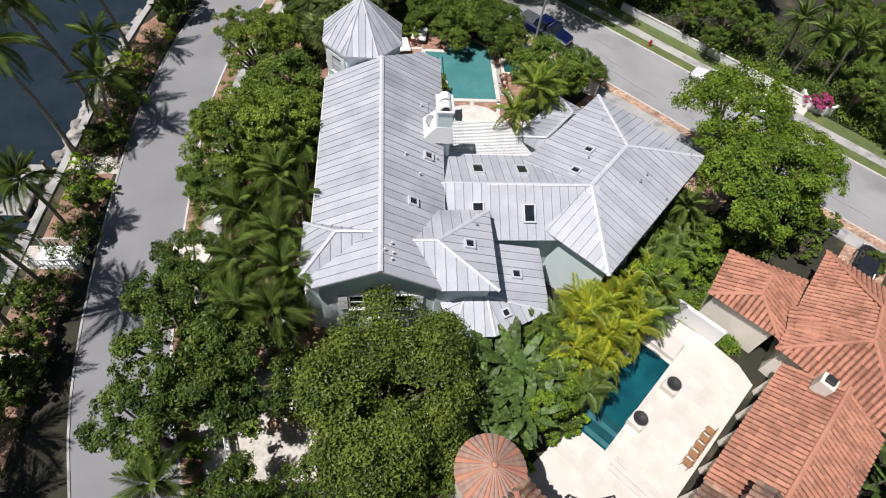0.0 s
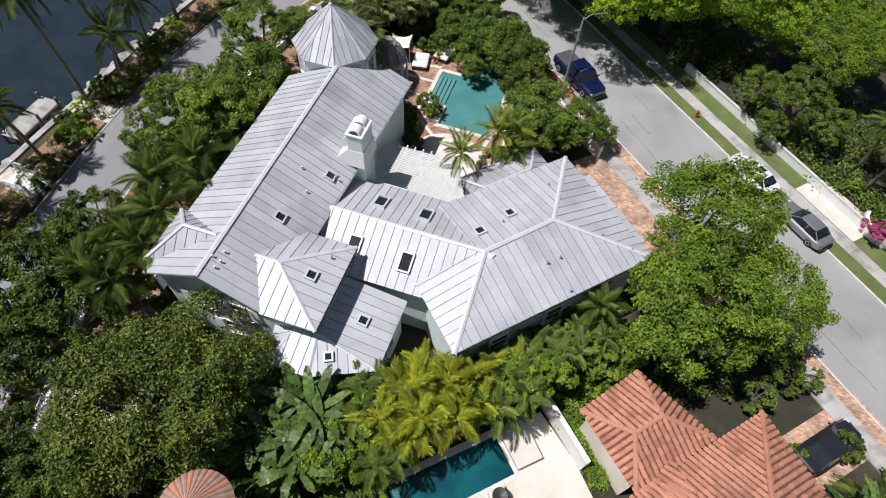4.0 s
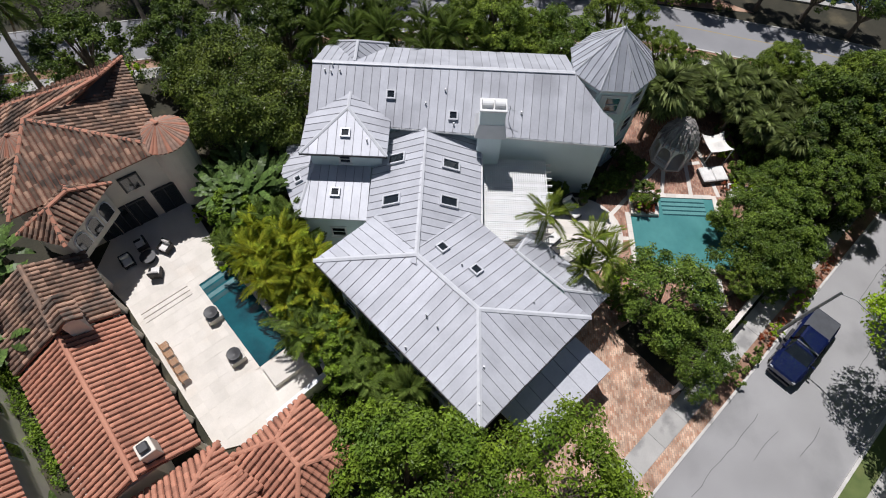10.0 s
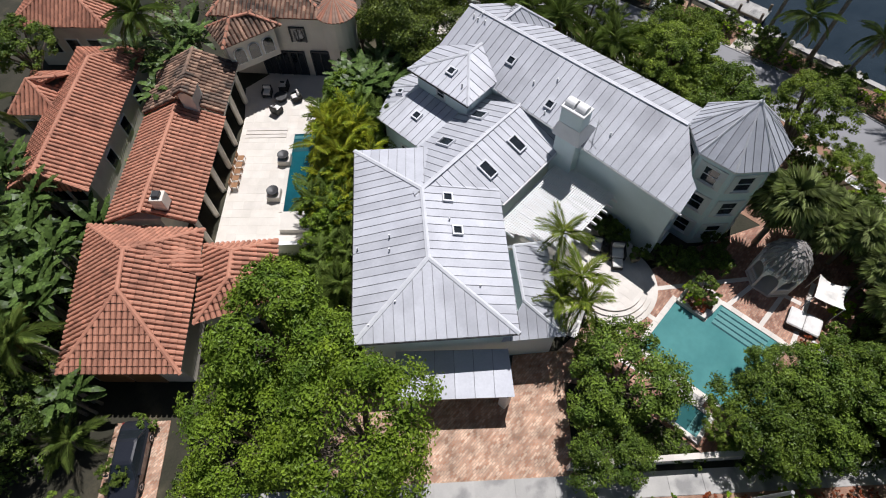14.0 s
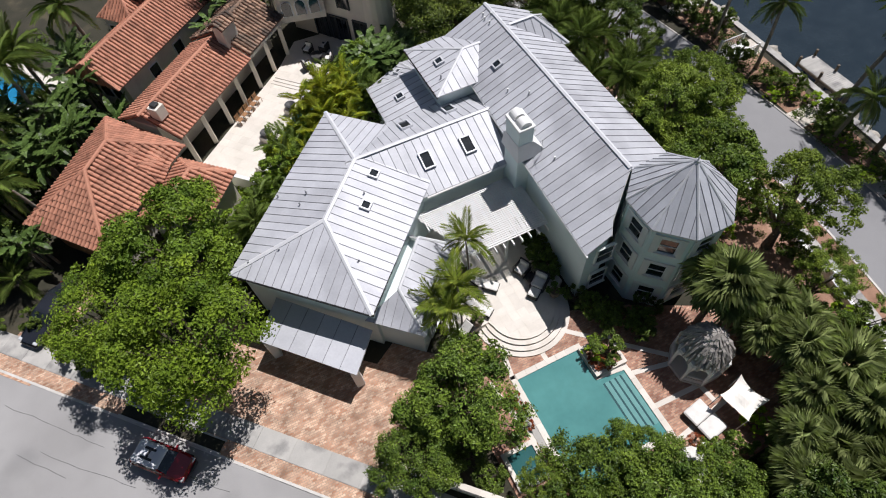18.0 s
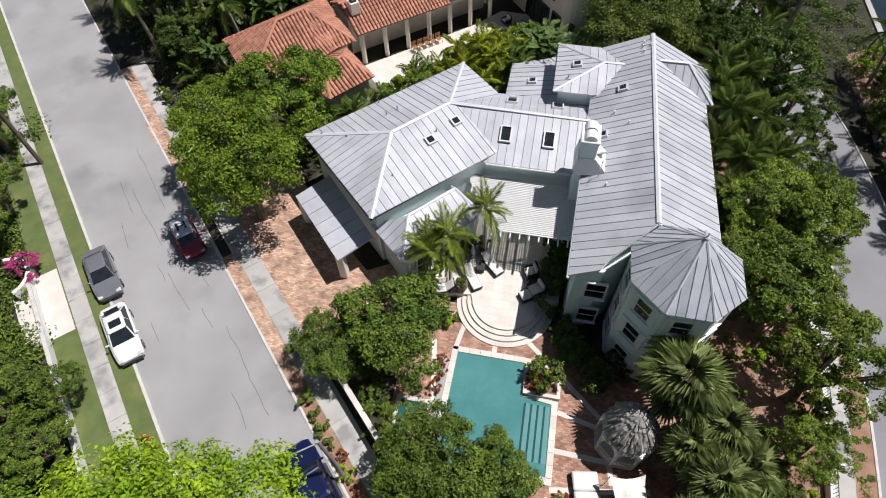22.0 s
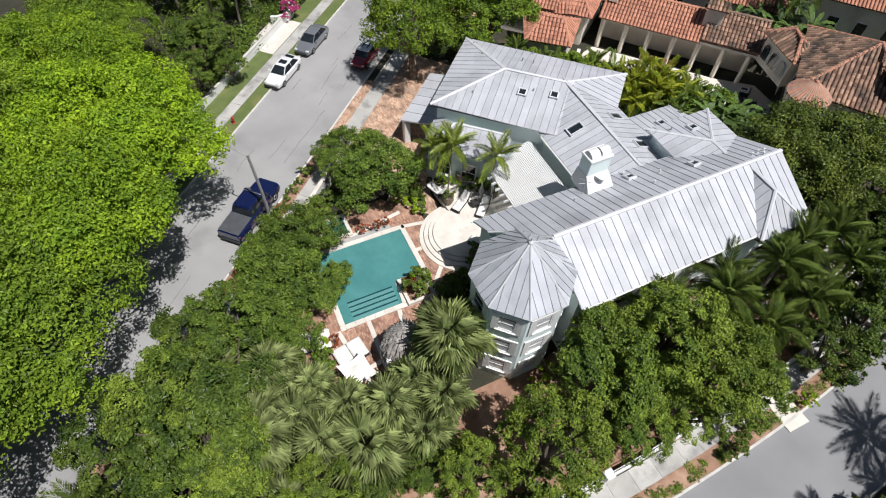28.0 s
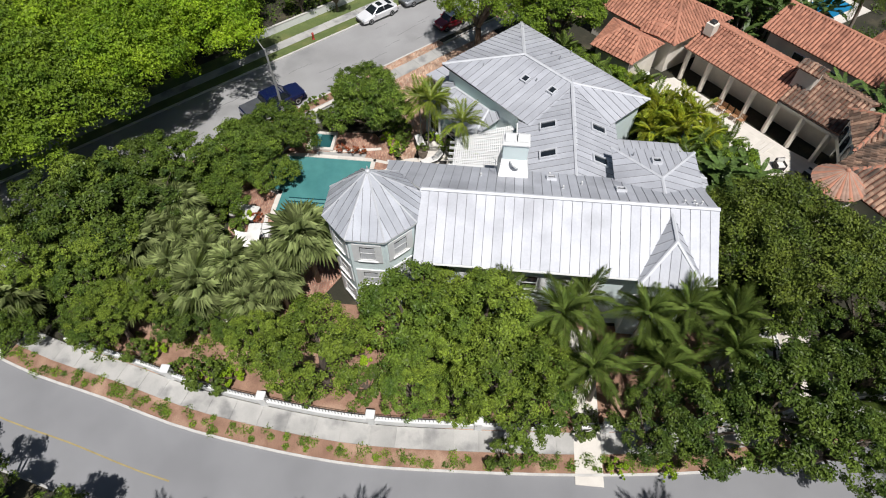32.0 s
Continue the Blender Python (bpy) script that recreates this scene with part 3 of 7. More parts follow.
for i in range(4):
    part("pool_step", Geo().box((3.8 + i * 0.36, 24.1, 0.0), (4.05 + i * 0.36, 27.2, 0.036)), POOL_STEP, pool)
    part("step_edge", Geo().box((4.06 + i * 0.36, 24.1, 0.0), (4.17 + i * 0.36, 27.2, 0.037)), POOL_EDGE, pool)
part("overflow_ledge", Geo().box((9.45, 22.3, 0.0), (10.15, 26.2, 0.055)), CONCRETE, pool, "grey submerged ledge")
SPA_WATER = water_material("spa_water", (0.03, 0.12, 0.12), (0.02, 0.09, 0.09), 0.08, 3, 0.05)
spa = thing("spa", "small square spa with turquoise water and stone rim", "spa")
part("water_surface", Geo().box((10.5, 25.2, -0.1), (12.0, 26.8, 0.12)), SPA_WATER, spa)
for a, b in (((10.25, 24.95, -0.1), (12.25, 25.2, 0.2)), ((10.25, 26.8, -0.1), (12.25, 27.05, 0.2)), ((10.25, 25.2, -0.1), (10.5, 26.8, 0.2)), ((12.0, 25.2, -0.1), (12.25, 26.8, 0.2))):
    part("rim", Geo().box(a, b), CORAL, spa)
part("seat_ledge", Geo().box((10.5, 26.2, 0.0), (12.0, 26.8, 0.126)), POOL_STEP, spa)

# ---- terrace with round steps ----
ROUND = (7.1, 18.0)
TERRACE = [(3.9, 9.6), (10.4, 10.6), (12.0, 14.5), (11.6, 18.2), (9.25, 18.0)] + arc(ROUND, 2.05, 0, 180, 18)[1:-1] + [(4.9, 18.0), (3.9, 17.6)]
structure("terrace", Geo().prism(TERRACE, -0.2, 0.45), CORAL, "pale coral stone terrace with a round end", "terrace")
for k in range(3):
    g = Geo()
    inner, outer = arc(ROUND, 2.06 + 0.32 * k, -8, 188, 26), arc(ROUND, 2.36 + 0.32 * k, -8, 188, 26)
    g.loft([[(*p, -0.1), (*q, -0.1), (*q, 0.33 - 0.12 * k), (*p, 0.33 - 0.12 * k)] for p, q in zip(inner, outer)])
    structure("terrace_step", g, CORAL, "curved pale stone step round the terrace", "step")
terrace_floor = bpy.data.objects["terrace"]
for i in range(15):
    for j in range(17):
        x, y = 4.05 + i * 0.56, 10.8 + j * 0.56
        if all(inside(TERRACE, x + a * 0.5, y + b * 0.5) for a in (0.04, 1.04) for b in (0.04, 1.04)):
            part("paving_stone", Geo().box((x, y, 0.44), (x + 0.552, y + 0.552, 0.456 + random.uniform(0, 0.003))), CORAL, terrace_floor)

# ---- the house with the metal roofs ----
house = thing("house", "pale mint stucco villa under grey standing-seam metal roofs", "house")
RZ, SL = 7.8, 0.5
# main roof
EW, EE, NX = 3.35, 4.1, -3.75
sz = lambda x: RZ - SL * abs(x)
metal_slope(house, [(EW, -0.15, sz(EW)), (EE, 19.1, sz(EE)), (2.62, 19.0, sz(2.62)), (2.2, 18.4, sz(2.2)), (0, 16.5, RZ), (0, 0, RZ)])
metal_slope(house, [(NX, 16.6, sz(NX)), (NX, 0.1, sz(NX)), (0, 0, RZ), (0, 16.6, RZ)])
ridge_cap(house, (0, -0.02, RZ), (0, 16.5, RZ))
part("wall", Geo().prism([(-3.2, 0.5), (2.95, 0.45), (3.65, 18.75), (2.3, 18.6), (0.1, 16.5), (-3.2, 16.4)], 0, 5.75), WALL, house)
for (xa, ya), (xb, yb) in (((0.05, 16.25), (2.25, 18.2)), ((2.25, 18.2), (3.65, 18.72))):
    part("gable", Geo().loft([[(x, y, 5.7), (x, y - 0.2, 5.7), (x, y - 0.2, sz(x) - 0.16), (x, y, sz(x) - 0.16)] for x, y in ((xa, ya), (xb, yb))]), WALL, house)
for y0, y1 in ((0.45, 0.62),):
    part("gable", Geo().loft([[(-3.2, y0, 5.7), (3.05, y0, 5.7), (0, y0, RZ - 0.16)], [(-3.2, y1, 5.7), (3.05, y1, 5.7), (0, y1, RZ - 0.16)]]), WALL, house)
for a, b in (((EW, -0.16, sz(EW)), (EE, 19.22, sz(EE))), ((NX, 0.1, sz(NX)), (NX, 16.5, sz(NX)))):
    part("gutter", Geo().tube([Vector(a) - Vector((0, 0, 0.1)), Vector(b) - Vector((0, 0, 0.1))], 0.07, 6), WHITE, house)
# hipped dormer on the north slope
DA, DB = (-0.4, 2.55, 7.6), (-2.3, 2.55, 7.6)
D1, D2 = (-4.2, 0.75, 5.9), (-4.2, 4.35, 5.9)
metal_slope(house, [D2, D1, DB])
metal_slope(house, [D1, (-3.8, 0.75, 5.9), DA, DB])
metal_slope(house, [(-3.8, 4.35, 5.9), D2, DB, DA])
for a, b in ((DA, DB), (DB, D1), (DB, D2)):
    ridge_cap(house, a, b, 0.1)
part("wall", Geo().box((-3.9, 1.0, 0), (-3.1, 4.1, 5.8)), WALL, house)
# south pavilion
P1, P2, PT = (6.08, 5.05, 6.22), (6.1, -0.22, 6.22), (2.95, 2.45, 6.95)
PB1, PB2, PR = (3.1, 5.05, 6.22), (3.1, -0.22, 6.22), (1.65, 2.45, 6.95)
metal_slope(house, [P2, P1, PT])
metal_slope(house, [P1, PB1, PR, PT])
metal_slope(house, [PB2, P2, PT, PR])
for a, b in ((PT, P1), (PT, P2), (PT, PR)):
    ridge_cap(house, a, b, 0.1)
part("wall", Geo().box((2.9, 0.3, 0), (5.7, 4.65, 6.15)), WALL, house)
part("gutter", Geo().tube([Vector(P2) - Vector((0, 0, 0.1)), Vector(P1) - Vector((0, 0, 0.1))], 0.06, 6), DARK, house)
# low roof wrapping the pavilion
E0, E1, E2, E3, E4 = (3.2, 0.32, 4.1), (3.8, -1.75, 4.05), (6.05, -1.75, 4.05), (9.25, -0.3, 4.05), (9.3, 3.95, 4.05)
T0, T1, T2 = (4.5, 0.32, 4.68), (5.72, 0.32, 4.72), (5.72, 3.95, 4.72)
metal_slope(house, [E0, E1, T0])
metal_slope(house, [E1, E2, T1, T0])
metal_slope(house, [E2, E3, T1])
metal_slope(house, [E3, E4, T2, T1])
for a, b in ((T0, E1), (T1, E2), (T1, E3)):
    ridge_cap(house, a, b, 0.09)
part("wall", Geo().prism([(3.5, 0.3), (4.0, -1.35), (5.95, -1.35), (8.85, 0.0), (8.9, 3.9), (5.7, 3.9)], 0, 4.05), WALL, house)
# link between main house and garage
L1, L2 = (13.2, 7.2, 6.07), (3.2, 7.25, 5.98)
metal_slope(house, [(12.5, 10.85, 4.72), (3.3, 10.85, 4.72), L2, L1])
metal_slope(house, [(3.3, 4.05, 4.72), (11.5, 4.05, 4.72), L1, L2])
ridge_cap(house, (12.6, 7.2, 6.07), L2)
part("wall", Geo().box((3.4, 4.5, 0), (11.8, 10.4, 4.75)), WALL, house)
part("gutter", Geo().tube([(4.3, 10.9, 4.64), (9.6, 10.9, 4.64)], 0.06, 6), WHITE, house)
# garage wing, hipped
GA, GB, GX, GC = (21.65, 10.75, 5.0), (15.45, 16.75, 5.0), (6.55, 7.55, 5.0), (12.7, 1.4, 5.0)
GRE, GRW = (15.7, 10.6, 6.08), (12.6, 7.2, 6.08)
metal_slope(house, [GC, GA, GRE, GRW])
metal_slope(house, [GA, GB, GRE])
metal_slope(house, [GB, GX, GRW, GRE])
metal_slope(house, [GX, GC, GRW])
for a, b in ((GRE, GRW), (GRE, GA), (GRE, GB), (GRW, GC)):
    ridge_cap(house, a, b)
mid = Vector((14.1, 9.1))
shrink = lambda p, k: tuple(mid + (Vector(p[:2]) - mid) * k)
part("wall", Geo().prism([shrink(p, 0.93) for p in (GA, GB, GX, GC)], 0, 5.0), WALL, house)
for a, b in ((GC, GA), (GA, GB), (GB, (9.2, 10.1, 5.0))):
    part("gutter", Geo().tube([Vector(a) - Vector((0, 0, 0.1)), Vector(b) - Vector((0, 0, 0.1))], 0.065, 6), DARK, house)
# low wing beside the terrace
W1, W2, W3, W4 = (9.2, 14.0, 3.4), (13.3, 18.4, 3.4), (15.9, 16.0, 3.4), (12.0, 11.5, 3.4)
WR1, WR2 = (11.2, 13.0, 4.35), (13.55, 15.6, 4.35)
metal_slope(house, [W2, W1, WR1, WR2])
metal_slope(house, [W3, W2, WR2])
metal_slope(house, [W1, W4, WR1])
for a, b in ((WR1, WR2), (WR2, W2), (WR1, W1)):
    ridge_cap(house, a, b, 0.09)
part("wall", Geo().prism([(9.75, 14.0), (13.3, 17.85), (15.6, 15.7), (12.0, 11.9)], 0, 3.4), WALL, house)
# porte-cochere
metal_slope(house, [(21.75, 13.85, 2.42), (17.45, 18.3, 2.42), (15.7, 16.4, 2.72), (19.95, 11.9, 2.72)], width=1.05)
part("beam", Geo().prism([(21.6, 13.75), (17.4, 18.1), (17.2, 17.9), (21.4, 13.55)], 2.05, 2.32), WHITE, house)
for x, y in ((17.5, 17.8), (21.3, 13.9)):
    part("pillar", Geo().rbox((x, y, 0), (0.5, 0.5, 2.3), 0.04), WHITE, house)
# chimney
part("chimney_shoulder", Geo().loft([[(2.3, 10.3, 6.2), (4.35, 10.3, 6.2), (4.35, 12.25, 6.2), (2.3, 12.25, 6.2)], [(3.25, 10.5, 7.3), (4.25, 10.5, 7.3), (4.25, 12.05, 7.3), (3.25, 12.05, 7.3)]]), WHITE, house)
chimney = part("chimney", Geo().rbox((3.75, 11.27, 0), (0.95, 1.5, 8.45), 0.03), WALL, house, "pale stucco chimney stack")
part("chimney_cap", Geo().rbox((3.75, 11.27, 8.4), (1.08, 1.62, 0.14), 0.03), WHITE, chimney)
arch = [(0.36 * math.cos(radians(k)), 0.34 * math.sin(radians(k))) for k in range(0, 181, 20)]
for y0, y1 in ((10.58, 11.2), (11.32, 11.94)):
    part("flue_hood", Geo().loft([[(3.75 + x, y, 8.53 + z) for x, z in arch] for y in (y0, y1)]), WHITE, chimney, "white vaulted flue hood")
    part("flue_mouth", Geo().loft([[(3.75 + x * 0.7, y, 8.56 + z * 0.7) for x, z in arch] for y in (y0 - 0.012, y0 - 0.002)]), DARK, chimney)
dish = [(0.02, 0.0), (0.2, 0.03), (0.34, 0.1), (0.36, 0.13), (0.3, 0.11), (0.02, 0.03)]
tilt = pose(2.95, 11.35, 7.05, 38, 20, 0)
g = Geo().lathe((0, 0, 0), dish, 18)
g.v = [tuple(tilt @ Vector(p)) for p in g.v]
part("dish", g.tube([(2.95, 11.35, 6.3), (2.95, 11.35, 7.06)], 0.025, 6), VENT, house, "grey satellite dish on a short mast", smooth=True)
part("antenna", Geo().tube([(2.9, 12.4, 6.3), (2.9, 12.4, 7.6)], 0.02, 5).tube([(2.6, 12.2, 7.5), (3.2, 12.6, 7.5)], 0.015, 5).tube([(2.8, 12.0, 7.3), (3.0, 12.8, 7.3)], 0.015, 5), VENT, house)

# tower
TC, TR, TZ, TP = Vector((-1.28, 19.1, 0)), 2.85, 7.65, Vector((-1.28, 19.1, 10.3))
ring8 = lambda r, z: [TC + Vector((r * math.cos(radians(22.5 + 45 * k)), r * math.sin(radians(22.5 + 45 * k)), z)) for k in range(8)]
part("tower_wall", Geo().loft([ring8(2.62, 0), ring8(2.62, TZ)]), WALL, house)
for z in (7.34,):
    part("string_course", Geo().loft([ring8(2.66, z), ring8(2.66, z + 0.16)]), WHITE, house)
eaves = ring8(TR, TZ)
part("soffit", Geo().loft([ring8(TR - 0.03, TZ - 0.16), ring8(TR - 0.03, TZ - 0.02)]), WHITE, house)
for k in range(8):
    metal_slope(house, [eaves[k], eaves[(k + 1) % 8], TP], width=0.42, deck=0.05, mat=TOWER_METAL)
    ridge_cap(house, TP, eaves[k], 0.06)
part("finial", Geo().lathe(TP, [(0.16, -0.1), (0.13, 0.03), (0.04, 0.1), (0.03, 0.3), (0.01, 0.34)], 10), ROOF_CAP, house)


# Pale panel laid over the panes on one side of the tower.
PALE_PANEL = material("white_blind", (0.62, 0.63, 0.63), (0.5, 0.51, 0.52), rough=0.3, grain=0.06, bump=0, spec=0.6)


def window(parent, at, facing, w=0.95, h=1.25, shutters=False, bars=0, blind=False):
    """A window on a wall: at is the sill's middle on the wall's face, facing the degrees of its outward way."""
    m = pose(*at, 0, 0, facing + 90)
    win = part("window", Geo().box((-w / 2 - 0.09, -0.06, -0.09), (-w / 2, 0.1, h + 0.09)).box((w / 2, -0.06, -0.09), (w / 2 + 0.09, 0.1, h + 0.09))
               .box((-w / 2, -0.06, -0.09), (w / 2, 0.1, 0)).box((-w / 2, -0.06, h), (w / 2, 0.1, h + 0.09)), WHITE, parent, m=m)
    part("pane", Geo().box((-w / 2, -0.01, 0), (w / 2, 0.02, h)), GLASS, win)
    if blind:
        part("blind", Geo().box((-w / 2 + 0.02, -0.022, 0.02), (w / 2 - 0.02, -0.012, h * 0.86)), PALE_PANEL, win, "pale flat panel over most of the pane")
    part("sash_bar", Geo().box((-w / 2, -0.04, h * 0.5 - 0.025), (w / 2, 0.0, h * 0.5 + 0.025)), WHITE, win)
    for i in range(bars):
        x = -w / 2 + w * (i + 1) / (bars + 1)
        part("glazing_bar", Geo().box((x - 0.015, -0.035, 0), (x + 0.015, 0.0, h)), WHITE, win)
    part("sill", Geo().box((-w / 2 - 0.14, -0.14, -0.14), (w / 2 + 0.14, 0.06, -0.09)), WHITE, win)
    if shutters:
        for s in (-1, 1):
            x = s * (w / 2 + 0.1 + w * 0.27)
            lip = [(-0.02, -0.05), (-0.07, -0.05)]
            for j in range(9):
                z = j * h / 9
                lip += [(-0.1, z + 0.01), (-0.072, z + h / 9 - 0.01)]
            lip += [(-0.07, h + 0.05), (-0.02, h + 0.05)]
            g = Geo().loft([[(xx, yy, zz) for yy, zz in lip] for xx in (x - w * 0.25, x + w * 0.25)])
            part("shutter", g, WHITE, win, "white louvred shutter")
    return win


for k in range(8):
    a = 45 * k + 45
    d = 2.62 * math.cos(radians(22.5))
    for z in (0.9, 3.35, 5.75):
        if a % 360 not in (270,):
            window(house, (TC.x + d * math.cos(radians(a)), TC.y + d * math.sin(radians(a)), z), a, 0.85, 1.15, bars=0, blind=90 < a % 360 < 270)
            m = pose(TC.x + d * math.cos(radians(a)), TC.y + d * math.sin(radians(a)), z, 0, 0, a + 90)
            for sx in (-0.67, 0.67):
                part("window_surround", Geo().box((sx - 0.15, -0.07, -0.22), (sx + 0.15, 0.05, 1.4), m), WHITE, house)
            part("window_surround", Geo().box((-0.82, -0.075, 1.26), (0.82, 0.05, 1.38), m), WHITE, house)
for x, z in ((-1.15, 3.4), (1.15, 3.4), (0.1, 0.9)):
    window(house, (x, 0.46, z), -90, 1.0, 1.25, True)
for x, z in ((2.4, 0.9), (2.4, 3.5)):
    window(house, (x, 18.76, z), 90, 1.0, 1.3, False)
for y, z in ((1.6, 3.3), (3.3, 3.3), (7.0, 3.3), (10.0, 3.3), (13.0, 3.3), (7.0, 0.8), (10.0, 0.8), (13.0, 0.8)):
    window(house, (-3.9 if y < 4 else -3.21, y, z), 180, 0.9, 1.3, True)
window(house, (5.71, 2.4, 5.1), 0, 0.6, 0.55)
for x, y, f in ((11.0, 15.6, 133), (12.4, 17.0, 133)):
    window(house, (x - 0.05, y + 0.05, 1.0), f, 1.0, 1.5)
window(house, (8.92, 2.0, 1.6), 0, 0.8, 0.9)
a = math.degrees(math.atan2(1.0, 1.03))
for s in (0.2, 0.5, 0.8):
    p = Vector((13.0 + (21.1 - 13.0) * s, 1.85 + (10.65 - 1.85) * s))
    window(house, (p.x + 0.04, p.y - 0.04, 2.9), a - 90 + 2, 1.0, 1.2)

# roof fittings


def skylight(at, normal_of, w=0.62, h=0.8, turn=None):
    """A skylight lying on a slope; normal_of gives three points of that slope, eave first."""
    o, u, v, n = frame_of(normal_of)
    at = Vector(at)
    at = at - n * (at - o).dot(n)
    m = Matrix((u, v, n)).transposed().to_4x4()
    m.translation = at
    s = part("skylight", Geo().box((-w / 2, -h / 2, 0), (-w / 2 + 0.09, h / 2, 0.17)).box((w / 2 - 0.09, -h / 2, 0), (w / 2, h / 2, 0.17))
             .box((-w / 2 + 0.09, -h / 2, 0), (w / 2 - 0.09, -h / 2 + 0.09, 0.17)).box((-w / 2 + 0.09, h / 2 - 0.09, 0), (w / 2 - 0.09, h / 2, 0.17)),
             ROOF_CAP, house, "framed skylight with dark glass", m=m)
    part("pane", Geo().box((-w / 2 + 0.09, -h / 2 + 0.09, 0.02), (w / 2 - 0.09, h / 2 - 0.09, 0.09)), GLASS, s)


S_SLOPE = [(EW, 0, sz(EW)), (EW, 9, sz(EW)), (0, 0, RZ)]
skylight((1.75, 5.0, 7), S_SLOPE, 0.6, 0.6)
skylight((2.8, 8.95, 6.5), S_SLOPE, 0.6, 0.6)
skylight((13.2, 10.5, 5.8), [GB, GX, GRW], 0.62, 0.62)
skylight((11.95, 8.6, 5.8), [GB, GX, GRW], 0.62, 0.62)
LN, LS = [(12, 10.85, 4.72), (4, 10.85, 4.72), L2], [(4, 4.05, 4.72), (11, 4.05, 4.72), L1]
skylight((8.65, 5.5, 5.4), LS, 0.75, 1.15)
skylight((5.6, 5.6, 5.4), LS, 0.75, 1.15)
skylight((8.65, 8.85, 5.4), LN, 0.75, 1.15)
skylight((5.9, 8.9, 5.4), LN, 0.75, 1.15)
skylight((4.7, 2.45, 6.6), [P2, P1, PT], 0.6, 0.6)
skylight((7.6, 1.9, 4.6), [E3, E4, T1], 0.6, 0.6)
skylight((6.7, -0.55, 4.5), [E2, E3, T1], 0.5, 0.5)
for x, y, zz in ((0.55, 1.75, None), (0.2, 1.25, None), (0.62, 1.2, None), (0.55, 0.8, None), (3.05, 4.0, None), (2.2, 7.2, None), (3.3, 11.6 - 2.6, None), (1.4, 8.4, None), (2.5, 13.2, None)):
    part("vent_pipe", Geo().tube([(x, y, sz(x) - 0.05), (x, y, sz(x) + 0.22)], 0.055, 8), WHITE, house)
for x, y, z in ((16.6, 8.5, 5.6), (16.0, 7.9, 5.65), (17.6, 6.9, 5.1), (18.6, 10.9, 5.45), (20.4, 10.7, 5.15), (14.9, 13.6, 5.4), (13.0, 9.7, 5.75), (5.2, 3.8, 6.5)):
    part("vent_pipe", Geo().tube([(x, y, z - 0.1), (x, y, z + 0.22)], 0.05, 8), VENT, house)

# pergola over the terrace
pergola = thing("pergola", "white timber pergola with a close lattice over the terrace", "pergola", pose(0, 0, 0.45))
edge = lambda y: 10.5 - (y - 11.4) * 0.46 if y > 11.4 else 10.5
for i in range(30):
    y = 11.0 + i * 0.142
    part("lattice_slat", Geo().box((3.75, y, 3.12), (edge(y), y + 0.068, 3.16)), WHITE, pergola)
for i in range(44):
    x = 3.85 + i * 0.152
    y1 = 15.1 if x < edge(15.1) else 11.4 + (10.5 - x) / 0.46
    part("lattice_slat", Geo().box((x, 10.95, 3.08), (x + 0.068, y1, 3.118)), WHITE, pergola)
for i in range(12):
    x = 3.95 + i * 0.57
    y1 = 15.55 if x < 9.0 else 11.4 + (10.5 - x) / 0.46 + 0.35
    part("rafter", Geo().box((x, 10.95, 2.88), (x + 0.07, y1, 3.075)), WHITE, pergola)
for y in (11.05, 14.7):
    part("beam", Geo().box((3.8, y, 2.66), (edge(y) + 0.15, y + 0.12, 2.876)), WHITE, pergola)
for x in (6.3, 8.9):
    part("post", Geo().rbox((x, 14.76, 0.006), (0.16, 0.16, 2.65), 0.02), WHITE, pergola)

# ---- plants ----


def quads_mesh(name, v, mat):
    """Folded leaves: v is an array of n leaves by four corners (base, side, tip, side)."""
    n = len(v)
    me = bpy.data.meshes.new(name)
    flat = v.reshape(-1, 3)
    base = np.arange(n)[:, None] * 4
    faces = np.concatenate([base + np.array([[0, 1, 2]]), base + np.array([[0, 2, 3]])], axis=1).reshape(-1, 3)
    me.from_pydata(flat.tolist(), [], faces.tolist())
    me.materials.append(mat)
    me.update()
    return me


def unit(a):
    return a / np.maximum(np.linalg.norm(a, axis=-1, keepdims=True), 1e-9)


def leaves_at(rng, pos, out, size, lift=0.35):
    """Leaves at pos, facing roughly along out."""
    n = len(pos)
    normal = unit(out + rng.normal(0, 0.55, (n, 3)) + np.array([0, 0, lift]))
    side = unit(np.cross(normal, rng.normal(0, 1, (n, 3))))
    ahead = np.cross(normal, side)
    ln = size * rng.uniform(0.65, 1.35, (n, 1))
    w = ln * rng.uniform(0.22, 0.34, (n, 1))
    fold = normal * ln * 0.1
    return np.stack([pos - ahead * ln * 0.5, pos + side * w + fold, pos + ahead * ln * 0.5 - fold, pos - side * w + fold], axis=1)


